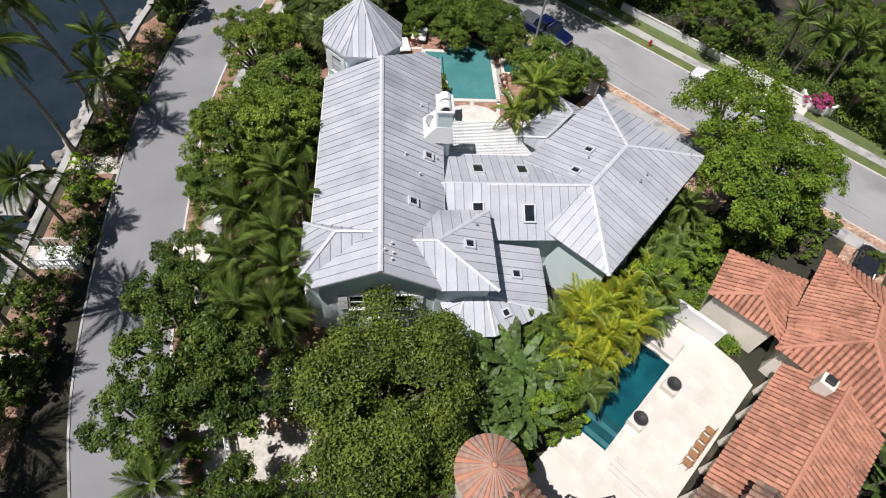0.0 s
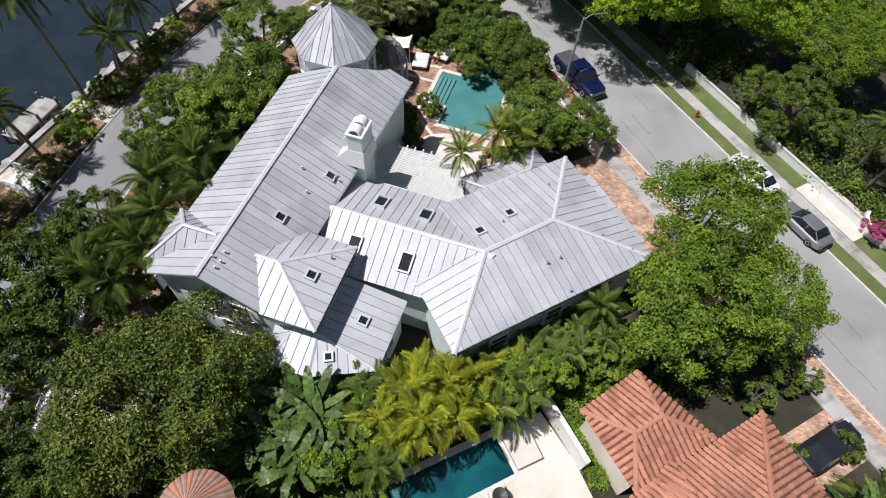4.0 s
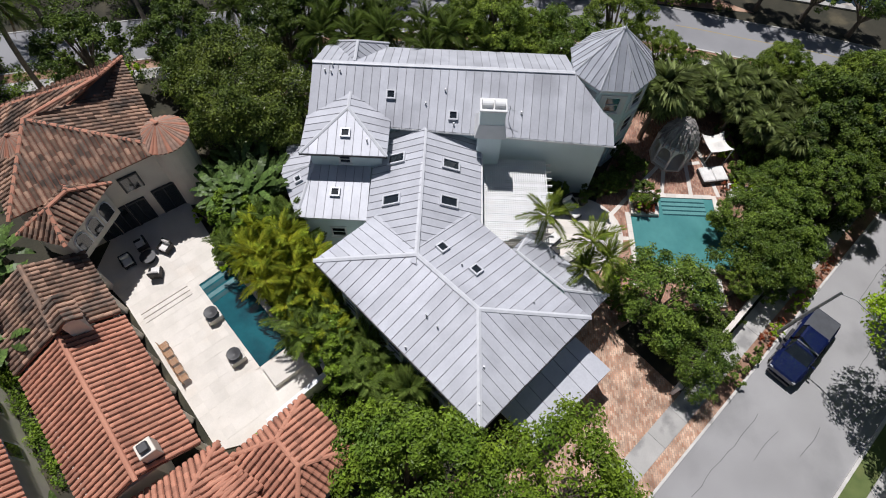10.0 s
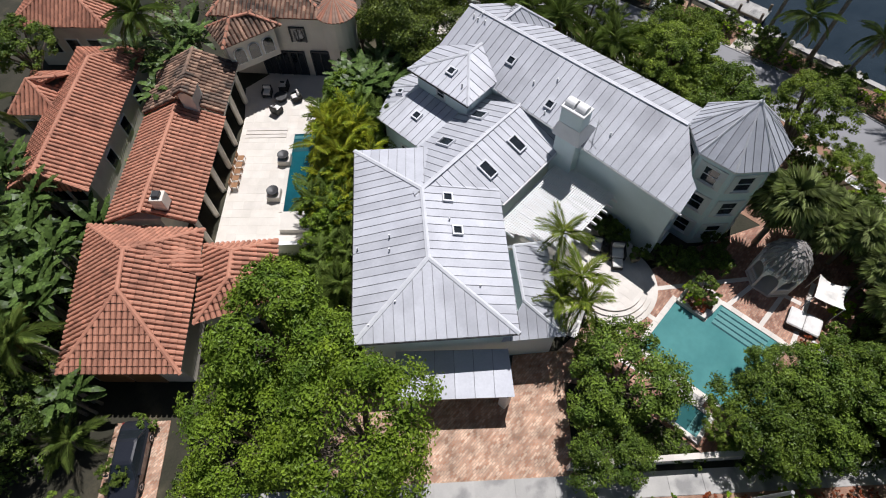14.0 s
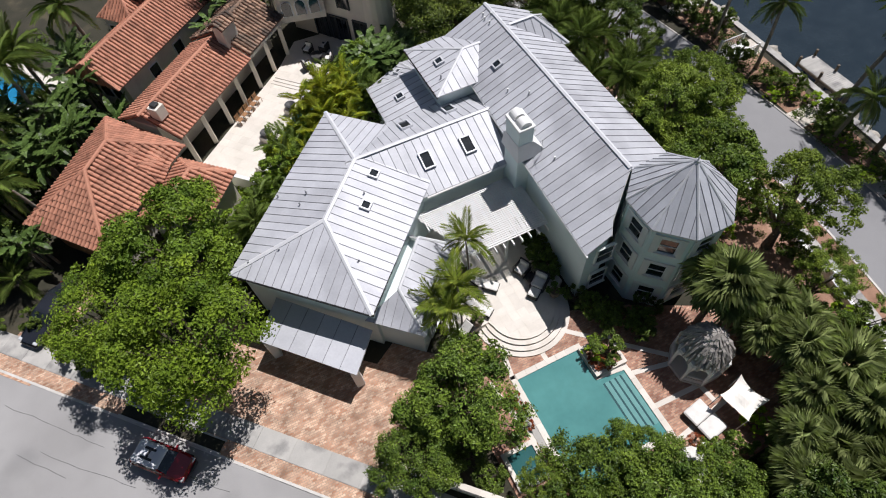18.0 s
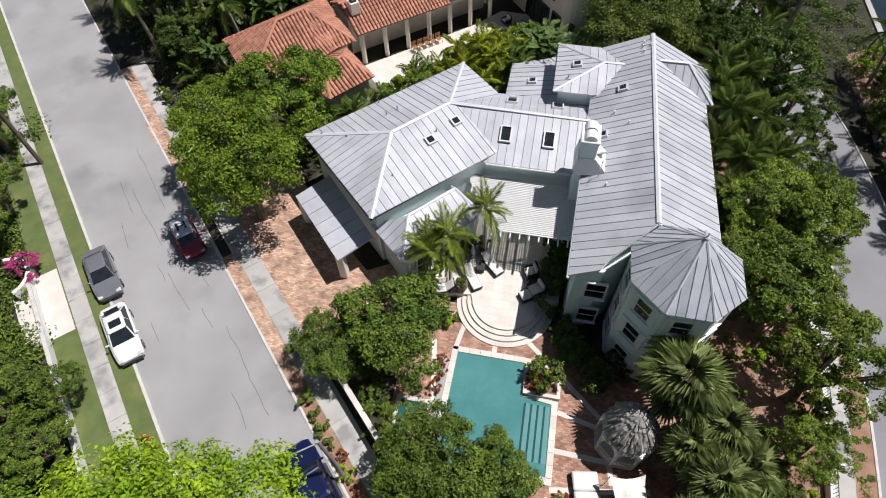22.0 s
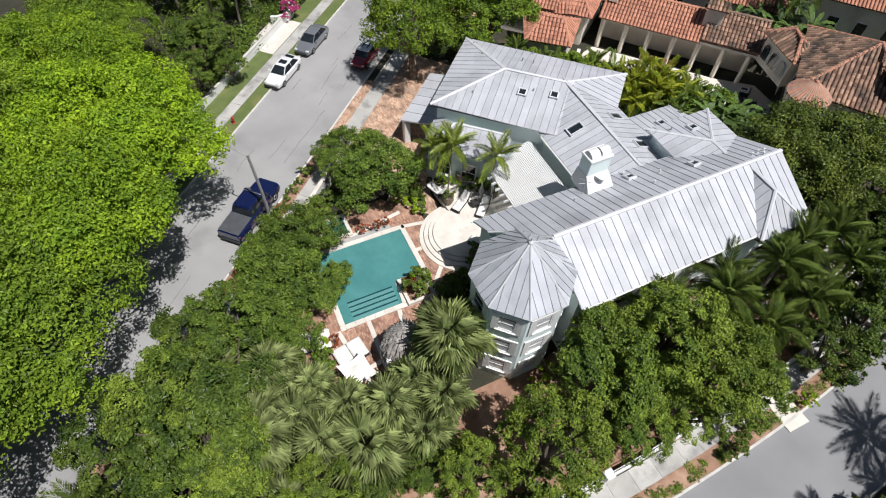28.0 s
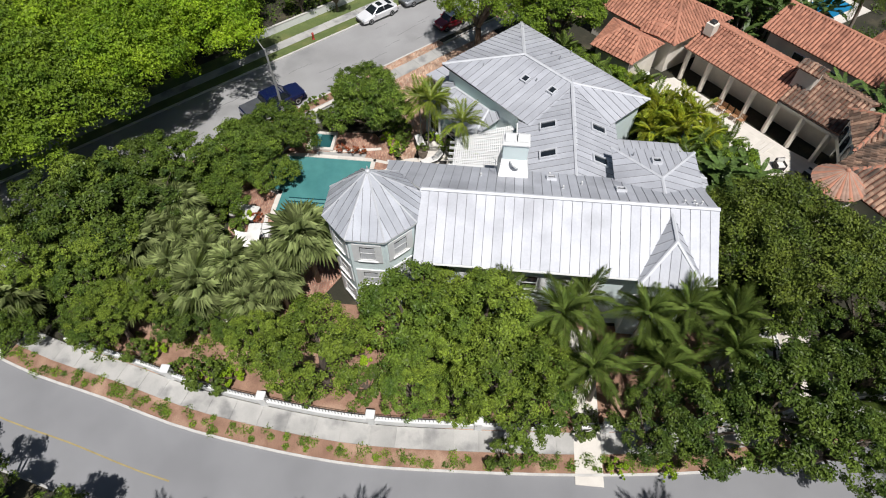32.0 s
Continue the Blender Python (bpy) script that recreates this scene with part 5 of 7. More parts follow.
random.seed(11)
for kind, group, spots in (
    ("olive", "", [(0.3, -5.3, 1)]),
    ("dark", "trees in the north garden", [(-7.2, -4.0, 0.7), (-9.2, -2.6, 1.05), (-6.4, 29.6, 0.5), (1.0, 34.6, 0.9), (-17.6, 36.2, 0.8), (-14.6, 43.6, 0.9), (2.4, -9.6, 0.55), (-1.0, 36.6, 1.1), (-0.4, 39.6, 0.95), (4.2, 36.2, 0.8), (-3.4, 38.4, 0.7), (-10.6, 0.6, 0.85), (-10.9, -5.6, 0.8), (-10.7, 3.4, 0.7), (-6.6, 30.6, 0.45), (36.4, -0.4, 0.8)]),
    ("mid", "trees in the north garden", [(-6.4, 16.4, 0.5), (-18.8, 31.4, 0.75), (-16.4, 40.0, 0.8), (4.8, 34.0, 0.8), (-9.7, 16.0, 0.6), (-10.6, 9.6, 0.7), (-5.0, 36.2, 0.65), (-6.6, 27.2, 0.45), (-7.6, 35.0, 0.55), (2.4, 36.4, 0.7)]),
    ("light", "trees in the north garden", [(-6.9, 12.6, 1.15), (-5.0, 15.4, 0.75), (-9.4, 11.4, 0.95), (-8.0, 15.4, 0.7), (-10.0, 13.6, 0.6), (-9.0, 21.2, 0.95), (-8.1, 25.0, 0.6), (-7.0, 34.0, 0.62), (-2.9, 35.6, 0.75), (-4.3, 39.2, 0.8), (1.3, 37.9, 0.85), (-5.6, 31.8, 0.6), (-8.0, 9.2, 0.7)]),
    ("bright", "street trees", [(24.0, 7.4, 0.9)]),
    ("lime", "street trees", [(24.6, 14.2, 1.0), (28.2, 10.4, 0.8)]),
    ("canopy", "canopy trees across the street", [(21.2, 40.8, 1)]),
    ("canopy_green", "canopy trees across the street", [(15.6, 43.6, 1), (29.0, 42.0, 0.85)]),
    ("canopy_deep", "canopy trees across the street", [(10.6, 47.4, 1.08), (5.8, 53.6, 1.2), (12.0, 56.0, 1.1), (22.0, 50.0, 1.1), (36.0, 40.0, 0.7), (0.0, 60.0, 1.1)]),
    ("mid", "trees across the street", [(31.5, 30.6, 0.8), (28.6, 31.8, 0.6), (29.8, 28.6, 0.45), (33.6, 29.0, 0.6), (40.2, 21.0, 0.75), (42.2, 17.2, 0.75), (43.6, 27.4, 0.8), (46.4, 11.6, 0.9), (43.0, 31.0, 0.8), (51.0, 10.4, 1.0), (47.0, 29.6, 0.8)]),
    ("round", "clipped trees by the pool", [(13.0, 22.1, 1.14), (9.4, 28.7, 0.85), (6.9, 31.0, 0.9), (16.3, 23.4, 0.7), (6.3, 28.5, 0.62), (4.2, 31.6, 0.75), (9.0, 30.4, 0.7), (-7.4, 40.9, 0.7)]),
    ("light", "clipped trees by the pool", [(11.3, 27.4, 0.42)]),
    ("feather", "palms beside the house", [(-6.0, 4.2, 1.02), (-4.9, 10.9, 0.92), (-5.6, 8.0, 1.0), (-5.4, -1.2, 0.98), (-5.2, 1.2, 1.0), (-7.6, -0.2, 0.95), (19.6, 6.9, 0.75), (-19.8, 8.1, 1), (-19.6, 3.6, 1), (-20.2, -3.0, 1.0), (44.0, 14.0, 1), (40.0, 24.6, 0.9), (37.6, 26.2, 0.9), (41.6, 23.0, 0.9), (37.2, 28.4, 0.85)]),
    ("feather_b", "palms beside the house", [(-7.0, 2.2, 1.05), (-4.7, 6.2, 1.1), (-8.6, 3.4, 1.0), (-4.9, 13.2, 1.05), (-8.4, 6.0, 1.0), (-10.2, -7.9, 0.9), (-19.0, 16.5, 1.1), (-20.0, 21.5, 1), (-19.4, -8.0, 1), (-7.2, 6.6, 0.9), (-2.8, 41.6, 0.95), (-5.2, 38.6, 0.8)]),
    ("coconut", "coconut palms by the water", [(-21.3, 14.6, 1), (-20.9, 18.6, 1.1), (-20.6, 1.0, 1), (-20.8, -6.0, 1.05), (-20.4, 26.0, 1), (-13.6, -14.0, 0.95), (-12.4, -17.5, 1)]),
    ("slim", "palms on the terrace", [(8.95, 14.95, 1), (11.8, 18.1, 0.95), (10.7, 17.4, 1.05), (12.2, 17.0, 0.85)]),
    ("mid", "trees behind the neighbour", [(39.0, -9.5, 1.2), (42.5, -5.5, 1.1), (44.0, -14.0, 1.3), (40.5, -24.0, 1.2), (22.0, -25.5, 0.9)]),
    ("feather", "palms behind the neighbour", [(31.0, -14.4, 1.2), (-14.5, -16.0, 1.0), (-17.5, -20.0, 1.2), (-12.0, -26.0, 1.2), (1.2, -27.5, 1.3), (-3.5, -22.5, 1.5), (-6.0, -27.0, 1.4), (32.6, -2.6, 1.0), (34.0, -8.0, 1.2), (36.0, -4.0, 1.3), (40.0, -1.0, 1.2), (31.5, -11.0, 1.3), (35.5, -13.5, 1.4), (41.0, -8.0, 1.4), (27.0, -18.5, 1.2), (14.6, -19.0, 1.2), (46, -9, 1.4)]),
    ("dark", "trees at the front of the block", [(-3.0, -9.8, 0.75), (-6.6, -9.4, 0.7), (-6.5, -12.0, 0.9), (-4.0, -18.0, 1.0), (-10.5, -13.0, 0.6), (0.0, -25.0, 1.1)]),
    ("areca", "areca hedge along the boundary", [(11.2, -1.8, 1.0), (12.4, -0.9, 1.05), (11.8, 0.1, 0.9), (15.6, 2.0, 0.8), (13.6, 0.3, 0.9)]),
    ("areca_green", "areca hedge along the boundary", [(9.9, -2.6, 1.1), (15.7, 1.2, 0.95), (17.0, 3.9, 0.85), (10.7, 0.0, 0.85), (18.2, 5.0, 0.85), (14.6, 1.9, 0.85), (9.0, -1.6, 0.95), (10.6, -3.6, 0.9), (19.6, 6.6, 0.8)]),
    ("thicket", "trees along the boundary", [(16.6, 2.2, 0.85), (14.7, 0.9, 0.9), (17.8, 3.6, 0.85), (9.8, -2.4, 1.05), (8.6, -4.4, 1.05), (18.6, 5.6, 0.75), (20.4, 5.0, 0.7), (21.6, 6.2, 0.7), (9.4, -1.2, 0.85), (13.2, 0.6, 0.7), (16.0, 3.2, 0.7)]),
    ("fan", "fan palms by the corner", [(-1.8, 23.4, 0.9), (-3.9, 31.2, 0.72), (-3.5, 27.6, 0.75), (1.0, 32.6, 0.72), (-4.1, 24.8, 0.7), (-2.6, 26.0, 0.66), (-2.4, 29.6, 0.66), (-0.6, 30.9, 0.62)]),
    ("fan_low", "fan palms by the corner", [(-4.8, 29.4, 0.85), (-5.2, 26.4, 0.8), (-1.6, 32.2, 0.85), (-0.8, 33.4, 0.9), (-2.4, 34.2, 1.0), (-5.6, 33.4, 0.8), (-6.4, 40.6, 0.9), (0.8, 35.4, 1.0)]),
    ("paddle", "banana plants at the front", [(6.4, -3.2, 0.95), (4.8, -4.9, 0.9), (8.0, -2.8, 0.9), (6.9, -5.4, 0.9), (7.4, -4.2, 0.95), (5.6, -2.6, 0.85), (8.2, -4.0, 0.85), (30.9, -7.4, 1), (34.6, -4.2, 1), (33.0, -12.0, 1.1), (41.0, -5.0, 1.2), (38.5, -14.0, 1.2), (16.0, -19.5, 1), (37, -1.5, 0.9), (28.5, -15.5, 1.1), (36.5, -8.5, 1), (28.0, -12.6, 1.0), (30.2, -10.6, 1.0), (31.8, -5.8, 1.0), (14.8, -16.4, 1.0), (17.0, -14.4, 0.9), (12.4, -18.0, 1.1), (34.5, -6.0, 1.1), (33.4, 0.4, 0.8), (29.4, -8.4, 0.9), (35.0, -10.5, 1.2), (37.5, -5.5, 1.2)]),
    ("paddle_low", "banana plants at the front", [(5.6, -6.2, 1), (20.4, 8.2, 0.7), (26.6, -9.6, 0.9), (32.8, -9.8, 1.1), (20.5, 7.6, 0.6)]),
    ("young", "low palms in the beds", [(18.6, 6.4, 0.7), (35, 2.0, 0.9), (31.5, -14.0, 1), (-3.8, 15.6, 0.6)]),
):
    for x, y, s in spots:
        plant(kind, x, y, s, group=group, turn=0 if "canopy" in kind else None)
plant("bougainvillea", 37.6, 21.4)

# shrubs in the beds
SHRUBS = random.Random(21)


def spots_in(poly, count):
    xs, ys = [p[0] for p in poly], [p[1] for p in poly]
    out = []
    while len(out) < count:
        x, y = SHRUBS.uniform(min(xs), max(xs)), SHRUBS.uniform(min(ys), max(ys))
        if inside(poly, x, y) and not (30 < x < 39 and -25 < y < -16.5):
            out.append((x, y))
    return out


def scatter(poly, count, kinds, lo, hi, group, z=0.0):
    for x, y in spots_in(poly, count):
        plant(SHRUBS.choice(kinds), x, y, SHRUBS.uniform(lo, hi), z, SHRUBS.uniform(0, 360), group)


def undergrowth(label, spots, mat, leaf, r, h, per):
    """Low growth that nobody could count: leaves in many small mounds, one mesh."""
    rng = np.random.default_rng(len(spots))
    c = np.array([(x, y, 0.02) for x, y in spots])
    rad = rng.uniform(0.6, 1.3, len(spots)) * r
    d = unit(rng.normal(0, 1, (len(spots), per, 3)) * np.array([1, 1, 0.8]) + np.array([0, 0, 0.7]))
    d[:, :, 2] = np.abs(d[:, :, 2])
    pos = c[:, None, :] + d * rad[:, None, None] * rng.uniform(0.5, 1.15, (len(spots), per, 1)) * np.array([1, 1, h / r])
    v = leaves_at(rng, pos.reshape(-1, 3), d.reshape(-1, 3), leaf)
    return tagged(new("undergrowth", quads_mesh("undergrowth", v, mat)), label, "undergrowth", kind="stuff")


NORTH_BED = [(-10.4, -8), (-4.2, -3), (-4.0, 16), (-5, 26), (-8.6, 36), (-10.6, 20)]
FRONT = [(-2.6, -0.4), (3.2, -0.9), (9, -1.5), (12, -4.2), (6.5, -8.5), (-2.4, -8.8)]
SEASIDE = [(-21.4, -12), (-18.4, -10), (-18.2, 22), (-17.4, 34), (-20.6, 28)]
BEHIND = [(27.6, -9), (34, -1.5), (38, 1.5), (46, -6), (54, -15), (40, -30), (29, -24)]
scatter(NORTH_BED, 40, ["shrub", "bush", "bush", "lime_shrub"], 0.6, 1.1, "shrubs in the north bed")
scatter([(-4, 27.5), (0.2, 31.5), (-3, 37), (-8, 37)], 10, ["bush", "shrub"], 0.7, 1.2, "shrubs in the north bed")
scatter(FRONT, 28, ["bush", "bush", "shrub", "lime_shrub"], 0.6, 1.15, "shrubs at the front")
scatter([(9.8, 0.4), (12.6, 0.5), (21.5, 9.4), (20.2, 10.0)], 12, ["bush", "shrub", "lime_shrub"], 0.6, 1.0, "shrubs along the boundary")
scatter([(17.6, 3.2), (20.5, 3.6), (25.5, 5.2), (26.5, 8.2), (21.5, 9.2)], 18, ["bush", "bush", "lime_shrub"], 0.7, 1.1, "shrubs along the boundary")
scatter(SEASIDE, 40, ["bush", "shrub", "bush", "lime_shrub"], 0.7, 1.2, "shrubs along the sea wall")
scatter([(12.6, 21.0), (17.3, 23.2), (11.2, 30.4), (9.0, 31.2), (9.9, 28.4), (12.4, 27.4)], 14, ["bush", "shrub"], 0.6, 1.0, "shrubs by the pool wall")
scatter([(0, 31), (9, 31.4), (3, 37.5), (-3, 40)], 16, ["bush", "bush", "shrub"], 0.8, 1.3, "shrubs at the corner")
scatter([(29, 4), (34.5, 0.5), (39, 3), (31, 11), (26, 9)], 12, ["bush", "shrub"], 0.7, 1.2, "shrubs by the street")
scatter([(3.7, 13.2), (4.5, 13.2), (4.5, 17.5), (3.8, 17.8)], 6, ["shrub", "bush"], 0.5, 0.75, "shrubs against the house", 0.4)
scatter([(0.8, 20.4), (4.4, 19.3), (4.2, 20.3), (1.5, 22.6), (0.4, 22.6)], 8, ["bush", "shrub"], 0.5, 0.85, "shrubs against the house")
scatter([(-10.6, -24), (-3, -12.5), (-4, -9), (-9.8, -10)], 14, ["bush", "lime_shrub", "shrub"], 0.8, 1.4, "shrubs at the front")
for i in range(14):
    d, s = 43.4, -6.5 - i * 0.95
    plant(SHRUBS.choice(["shrub", "lime_shrub", "shrub", "croton"]), d / 2 + s / q2, d / 2 - s / q2, SHRUBS.uniform(0.5, 0.8), 0, None, "shrubs in the street verge")
verge_line = offset(NORTH, 0.65)
lane = [(verge_line[i][0] + SHRUBS.uniform(-0.35, 0.35), verge_line[i][1] + SHRUBS.uniform(-0.8, 0.8)) for i in range(8, 58) for j in range(5)]
undergrowth("low green ground cover along the lane", lane[::2], LEAF_BRIGHT, 0.1, 0.32, 0.22, 90)
undergrowth("low dark ground cover along the lane", lane[1::2], LEAF_MID, 0.1, 0.3, 0.22, 80)
undergrowth("dense green hedge growth behind the white wall", spots_in([(58, 2), (62, 6), (24, 46), (19.5, 40)], 150), LEAF_MID, 0.22, 1.0, 1.3, 90)
undergrowth("dense green undergrowth behind the neighbouring villa", spots_in(BEHIND, 320), LEAF_DARK, 0.24, 1.1, 1.2, 80)
undergrowth("dense green undergrowth at the end of the block", spots_in([(-2, -22), (3, -22), (10, -26), (20, -22), (16, -17), (10, -22)], 60), LEAF_DARK, 0.24, 1.1, 1.2, 80)
undergrowth("low dark ground cover under the front trees", spots_in(FRONT, 90), LEAF_DARK, 0.15, 0.5, 0.4, 60)
undergrowth("low ground cover in the north bed", spots_in(NORTH_BED, 100), LEAF_MID, 0.14, 0.45, 0.35, 50)
undergrowth("low green ground cover along the sea wall", spots_in(SEASIDE, 260), LEAF_DARK, 0.15, 0.5, 0.4, 50)
undergrowth("clipped green hedge along the boundary", spots_in([(17.9, 2.6), (20.9, -0.2), (23.2, 3.4), (22.6, 8.0), (21.0, 8.2)], 60), LEAF_BRIGHT, 0.14, 0.6, 0.7, 90)
undergrowth("dark planting under the corner trees", spots_in([(10, 31), (5, 37.6), (1, 42.0), (-5, 41.6), (-8, 38), (-3.6, 31)], 300), LEAF_DARK, 0.16, 0.6, 0.5, 60)

scatter([(10.0, 19.6), (12.0, 18.9), (13.4, 20.4), (11.2, 21.2)], 9, ["shrub", "bush", "lime_shrub"], 0.6, 0.95, "shrubs on the terrace side")
scatter([(-9.6, 27.6), (-5.6, 26.4), (-6.4, 36.0), (-8.6, 37.2)], 12, ["shrub", "lime_shrub", "shrub"], 0.45, 0.8, "shrubs in the corner bed")
scatter([(2.6, 28.4), (3.2, 32.4), (-2.8, 33.6), (-3.6, 29)], 10, ["bush", "shrub", "lime_shrub"], 0.8, 1.2, "shrubs round the gazebo")
undergrowth("dark green planting at the front end of the block", spots_in([(-11, -10), (-6, -9), (-1, -22), (4, -30), (-4, -34), (-7, -24)], 130), LEAF_DARK, 0.2, 0.8, 0.8, 70)
undergrowth("green planting across the street behind the white wall", spots_in([(31, 29), (44, 16), (52, 22), (36, 38)], 160), LEAF_MID, 0.22, 1.0, 1.0, 80)
undergrowth("green planting round the white house across the street", spots_in([(40.5, 22), (46, 8), (62, 12), (58, 30), (44, 36)], 300), LEAF_MID, 0.24, 1.1, 1.0, 70)
undergrowth("dark green planting under the street trees", spots_in([(21.8, 8.8), (25.5, 4.5), (30, 8), (27.4, 12.0), (23.8, 8.8)], 60), LEAF_DARK, 0.17, 0.6, 0.6, 70)
undergrowth("climbing green growth beside the gallery house", spots_in([(26.8, -8.4), (25.6, -9.6), (16.4, -17.6), (17.2, -18.4)], 60), LEAF_BRIGHT, 0.16, 0.5, 0.7, 60)
undergrowth("green planting between the lane and the water", spots_in([(-14.8, -10), (-11.5, -24), (-8.5, -44), (-21.5, -44), (-21.5, -10)], 330), LEAF_MID, 0.2, 0.8, 0.8, 60)
scatter([(9.6, 13.2), (10.8, 13.8), (12.6, 17.4), (11.6, 17.2), (9.9, 15.0)], 10, ["shrub", "bush", "lime_shrub"], 0.45, 0.75, "shrubs on the terrace side", 0.42)
scatter([(4.1, 14.6), (4.7, 14.6), (4.7, 17.0), (4.1, 17.2)], 5, ["bush", "shrub"], 0.6, 0.8, "shrubs against the house", 0.42)
for x, y, sc in ((3.3, 20.1, 0.8), (2.3, 21.3, 0.75), (0.6, 21.4, 0.8), (3.9, 18.9, 0.7), (1.4, 21.9, 0.6), (2.9, 20.8, 0.65)):
    plant("bush", x, y, sc, 0, None, "shrubs against the house")
for x, y, k in ((-12.2, 4.8, "lime_shrub"), (-12.1, 2.2, "lime_shrub"), (-12.0, 9.5, "shrub"), (-12.3, 11.0, "bush")):
    plant(k, x, y, 0.75, 0, None, "shrubs in the lane verge")
undergrowth("green planting between terrace and cottage", spots_in([(18.6, 2.8), (21.6, -1.4), (22.6, -0.6), (20.2, 3.4)], 40), LEAF_BRIGHT, 0.15, 0.5, 0.55, 70)
undergrowth("low ground cover in the corner bed", spots_in([(-9.4, 25.5), (-5.8, 25.5), (-5.6, 37), (-8.4, 37.4)], 45), LEAF_LIGHT, 0.13, 0.4, 0.35, 50)
undergrowth("dense mixed planting round the far side of the villa", spots_in([(-4, -16), (1.5, -22.5), (8, -28), (14, -23), (18, -20), (16, -36), (-3, -36)], 190), LEAF_MID, 0.22, 1.0, 1.1, 70)

# ---- the neighbour's villa with clay tile roofs ----


def tile_slope(parent, pts, mat, w=0.31, run=0.42):
    """A slope of barrel tiles: half-round cover tiles in courses, joined, on a deck; the first edge is the eave."""
    o, u, v, n = frame_of(pts)
    flat = [((Vector(p) - o).dot(u), (Vector(p) - o).dot(v)) for p in pts]
    at = lambda a, b, h: o + u * a + v * b + n * h
    slope = part("roof_slope", Geo().sheet([at(*q, -0.03) for q in flat], 0.12), TILE_BED, parent)
    lo, hi, top = min(q[0] for q in flat), max(q[0] for q in flat), max(q[1] for q in flat)
    bot = min(q[1] for q in flat)
    g = Geo()
    cols = max(1, int((hi - lo) / w))
    w = (hi - lo) / cols
    rnd = random.Random(len(parent.name) + int(hi * 100))
    for i in range(cols):
        x = lo + (i + 0.5) * w
        col = clip(clip(flat, 0, x - 0.02, True), 0, x + 0.02, False)
        if len(col) < 3:
            continue
        y0, y1 = min(q[1] for q in col), max(q[1] for q in col)
        y = y0 - 0.04
        while y < y1 - 0.08:
            e = min(y + run + 0.05, y1 + 0.03)
            r0, r1 = w * 0.43, w * 0.34
            j, h = rnd.uniform(-0.012, 0.012), rnd.uniform(0, 0.012)
            ring = lambda yy, r, z: [at(x + j + r * math.cos(a), yy, z + r * 0.75 * math.sin(a)) for a in (3.1416, 2.3, 1.571, 0.84, 0.0)]
            a, b = ring(y, r0, 0.02 + h), ring(e, r1, -0.01 + h)
            g.add(a + b, [(k, k + 1, k + 6, k + 5) for k in range(4)] + [(0, 1, 2, 3, 4)])
            y += run
    tiles = part("roof_tiles", g, mat, slope)
    tiles["kind"] = "stuff"
    return slope


def tile_ridge(parent, a, b, mat, r=0.15):
    a, b = Vector(a), Vector(b)
    n = max(1, int((b - a).length / 0.4))
    d = (b - a).normalized()
    s = d.cross(Vector((0, 0, 1))).normalized()
    up = s.cross(d)
    if up.z < 0:
        up = -up
    for i in range(n):
        p, q = a.lerp(b, i / n), a.lerp(b, (i + 1) / n + 0.02)
        ring = lambda c, rr: [c + s * rr * math.cos(t) + up * rr * 0.8 * math.sin(t) for t in (0, 0.785, 1.571, 2.356, 3.1416)]
        part("ridge_tile", Geo().loft([ring(p, r), ring(q, r * 0.82)]), mat, parent)


def hip(parent, corners, z, ridge, mat):
    """A hipped roof over four corners (c0-c1 is a long eave) and a ridge of two points."""
    c = [(*p, z) for p in corners]
    r0, r1 = ridge
    tile_slope(parent, [c[0], c[1], r1, r0], mat)
    tile_slope(parent, [c[1], c[2], r1], mat)
    tile_slope(parent, [c[2], c[3], r0, r1], mat)
    tile_slope(parent, [c[3], c[0], r0], mat)
    for a, b in ((r0, r1), (r0, c[0]), (r0, c[3]), (r1, c[1]), (r1, c[2])):
        tile_ridge(parent, a, b, TILE)


villa = thing("villa", "cream stucco villa with weathered clay tile roofs", "house")
# two-storey block
A, B, C, D = (5.7, -8.4), (11.3, -15.7), (4.0, -21.2), (-1.9, -13.6)
hip(villa, [D, A, B, C], 5.7, [(1.9, -12.9, 7.6), (5.6, -16.0, 7.6)], OLD_TILE)
sh = lambda p, k=0.92: (4.8 + (p[0] - 4.8) * k, -14.7 + (p[1] + 14.7) * k)
part("wall", Geo().prism([sh(p) for p in (A, B, C, D)], 0, 5.7), CREAM, villa)
hip(villa, [(8.2, -11.2), (12.6, -12.3), (12.0, -15.2), (8.0, -14.2)], 5.3, [(9.6, -12.8, 6.3), (10.8, -13.4, 6.3)], OLD_TILE)
part("wall", Geo().prism([(8.6, -11.7), (12.2, -12.65), (11.6, -14.9), (8.0, -14.0)], 2.7, 5.3), CREAM, villa)
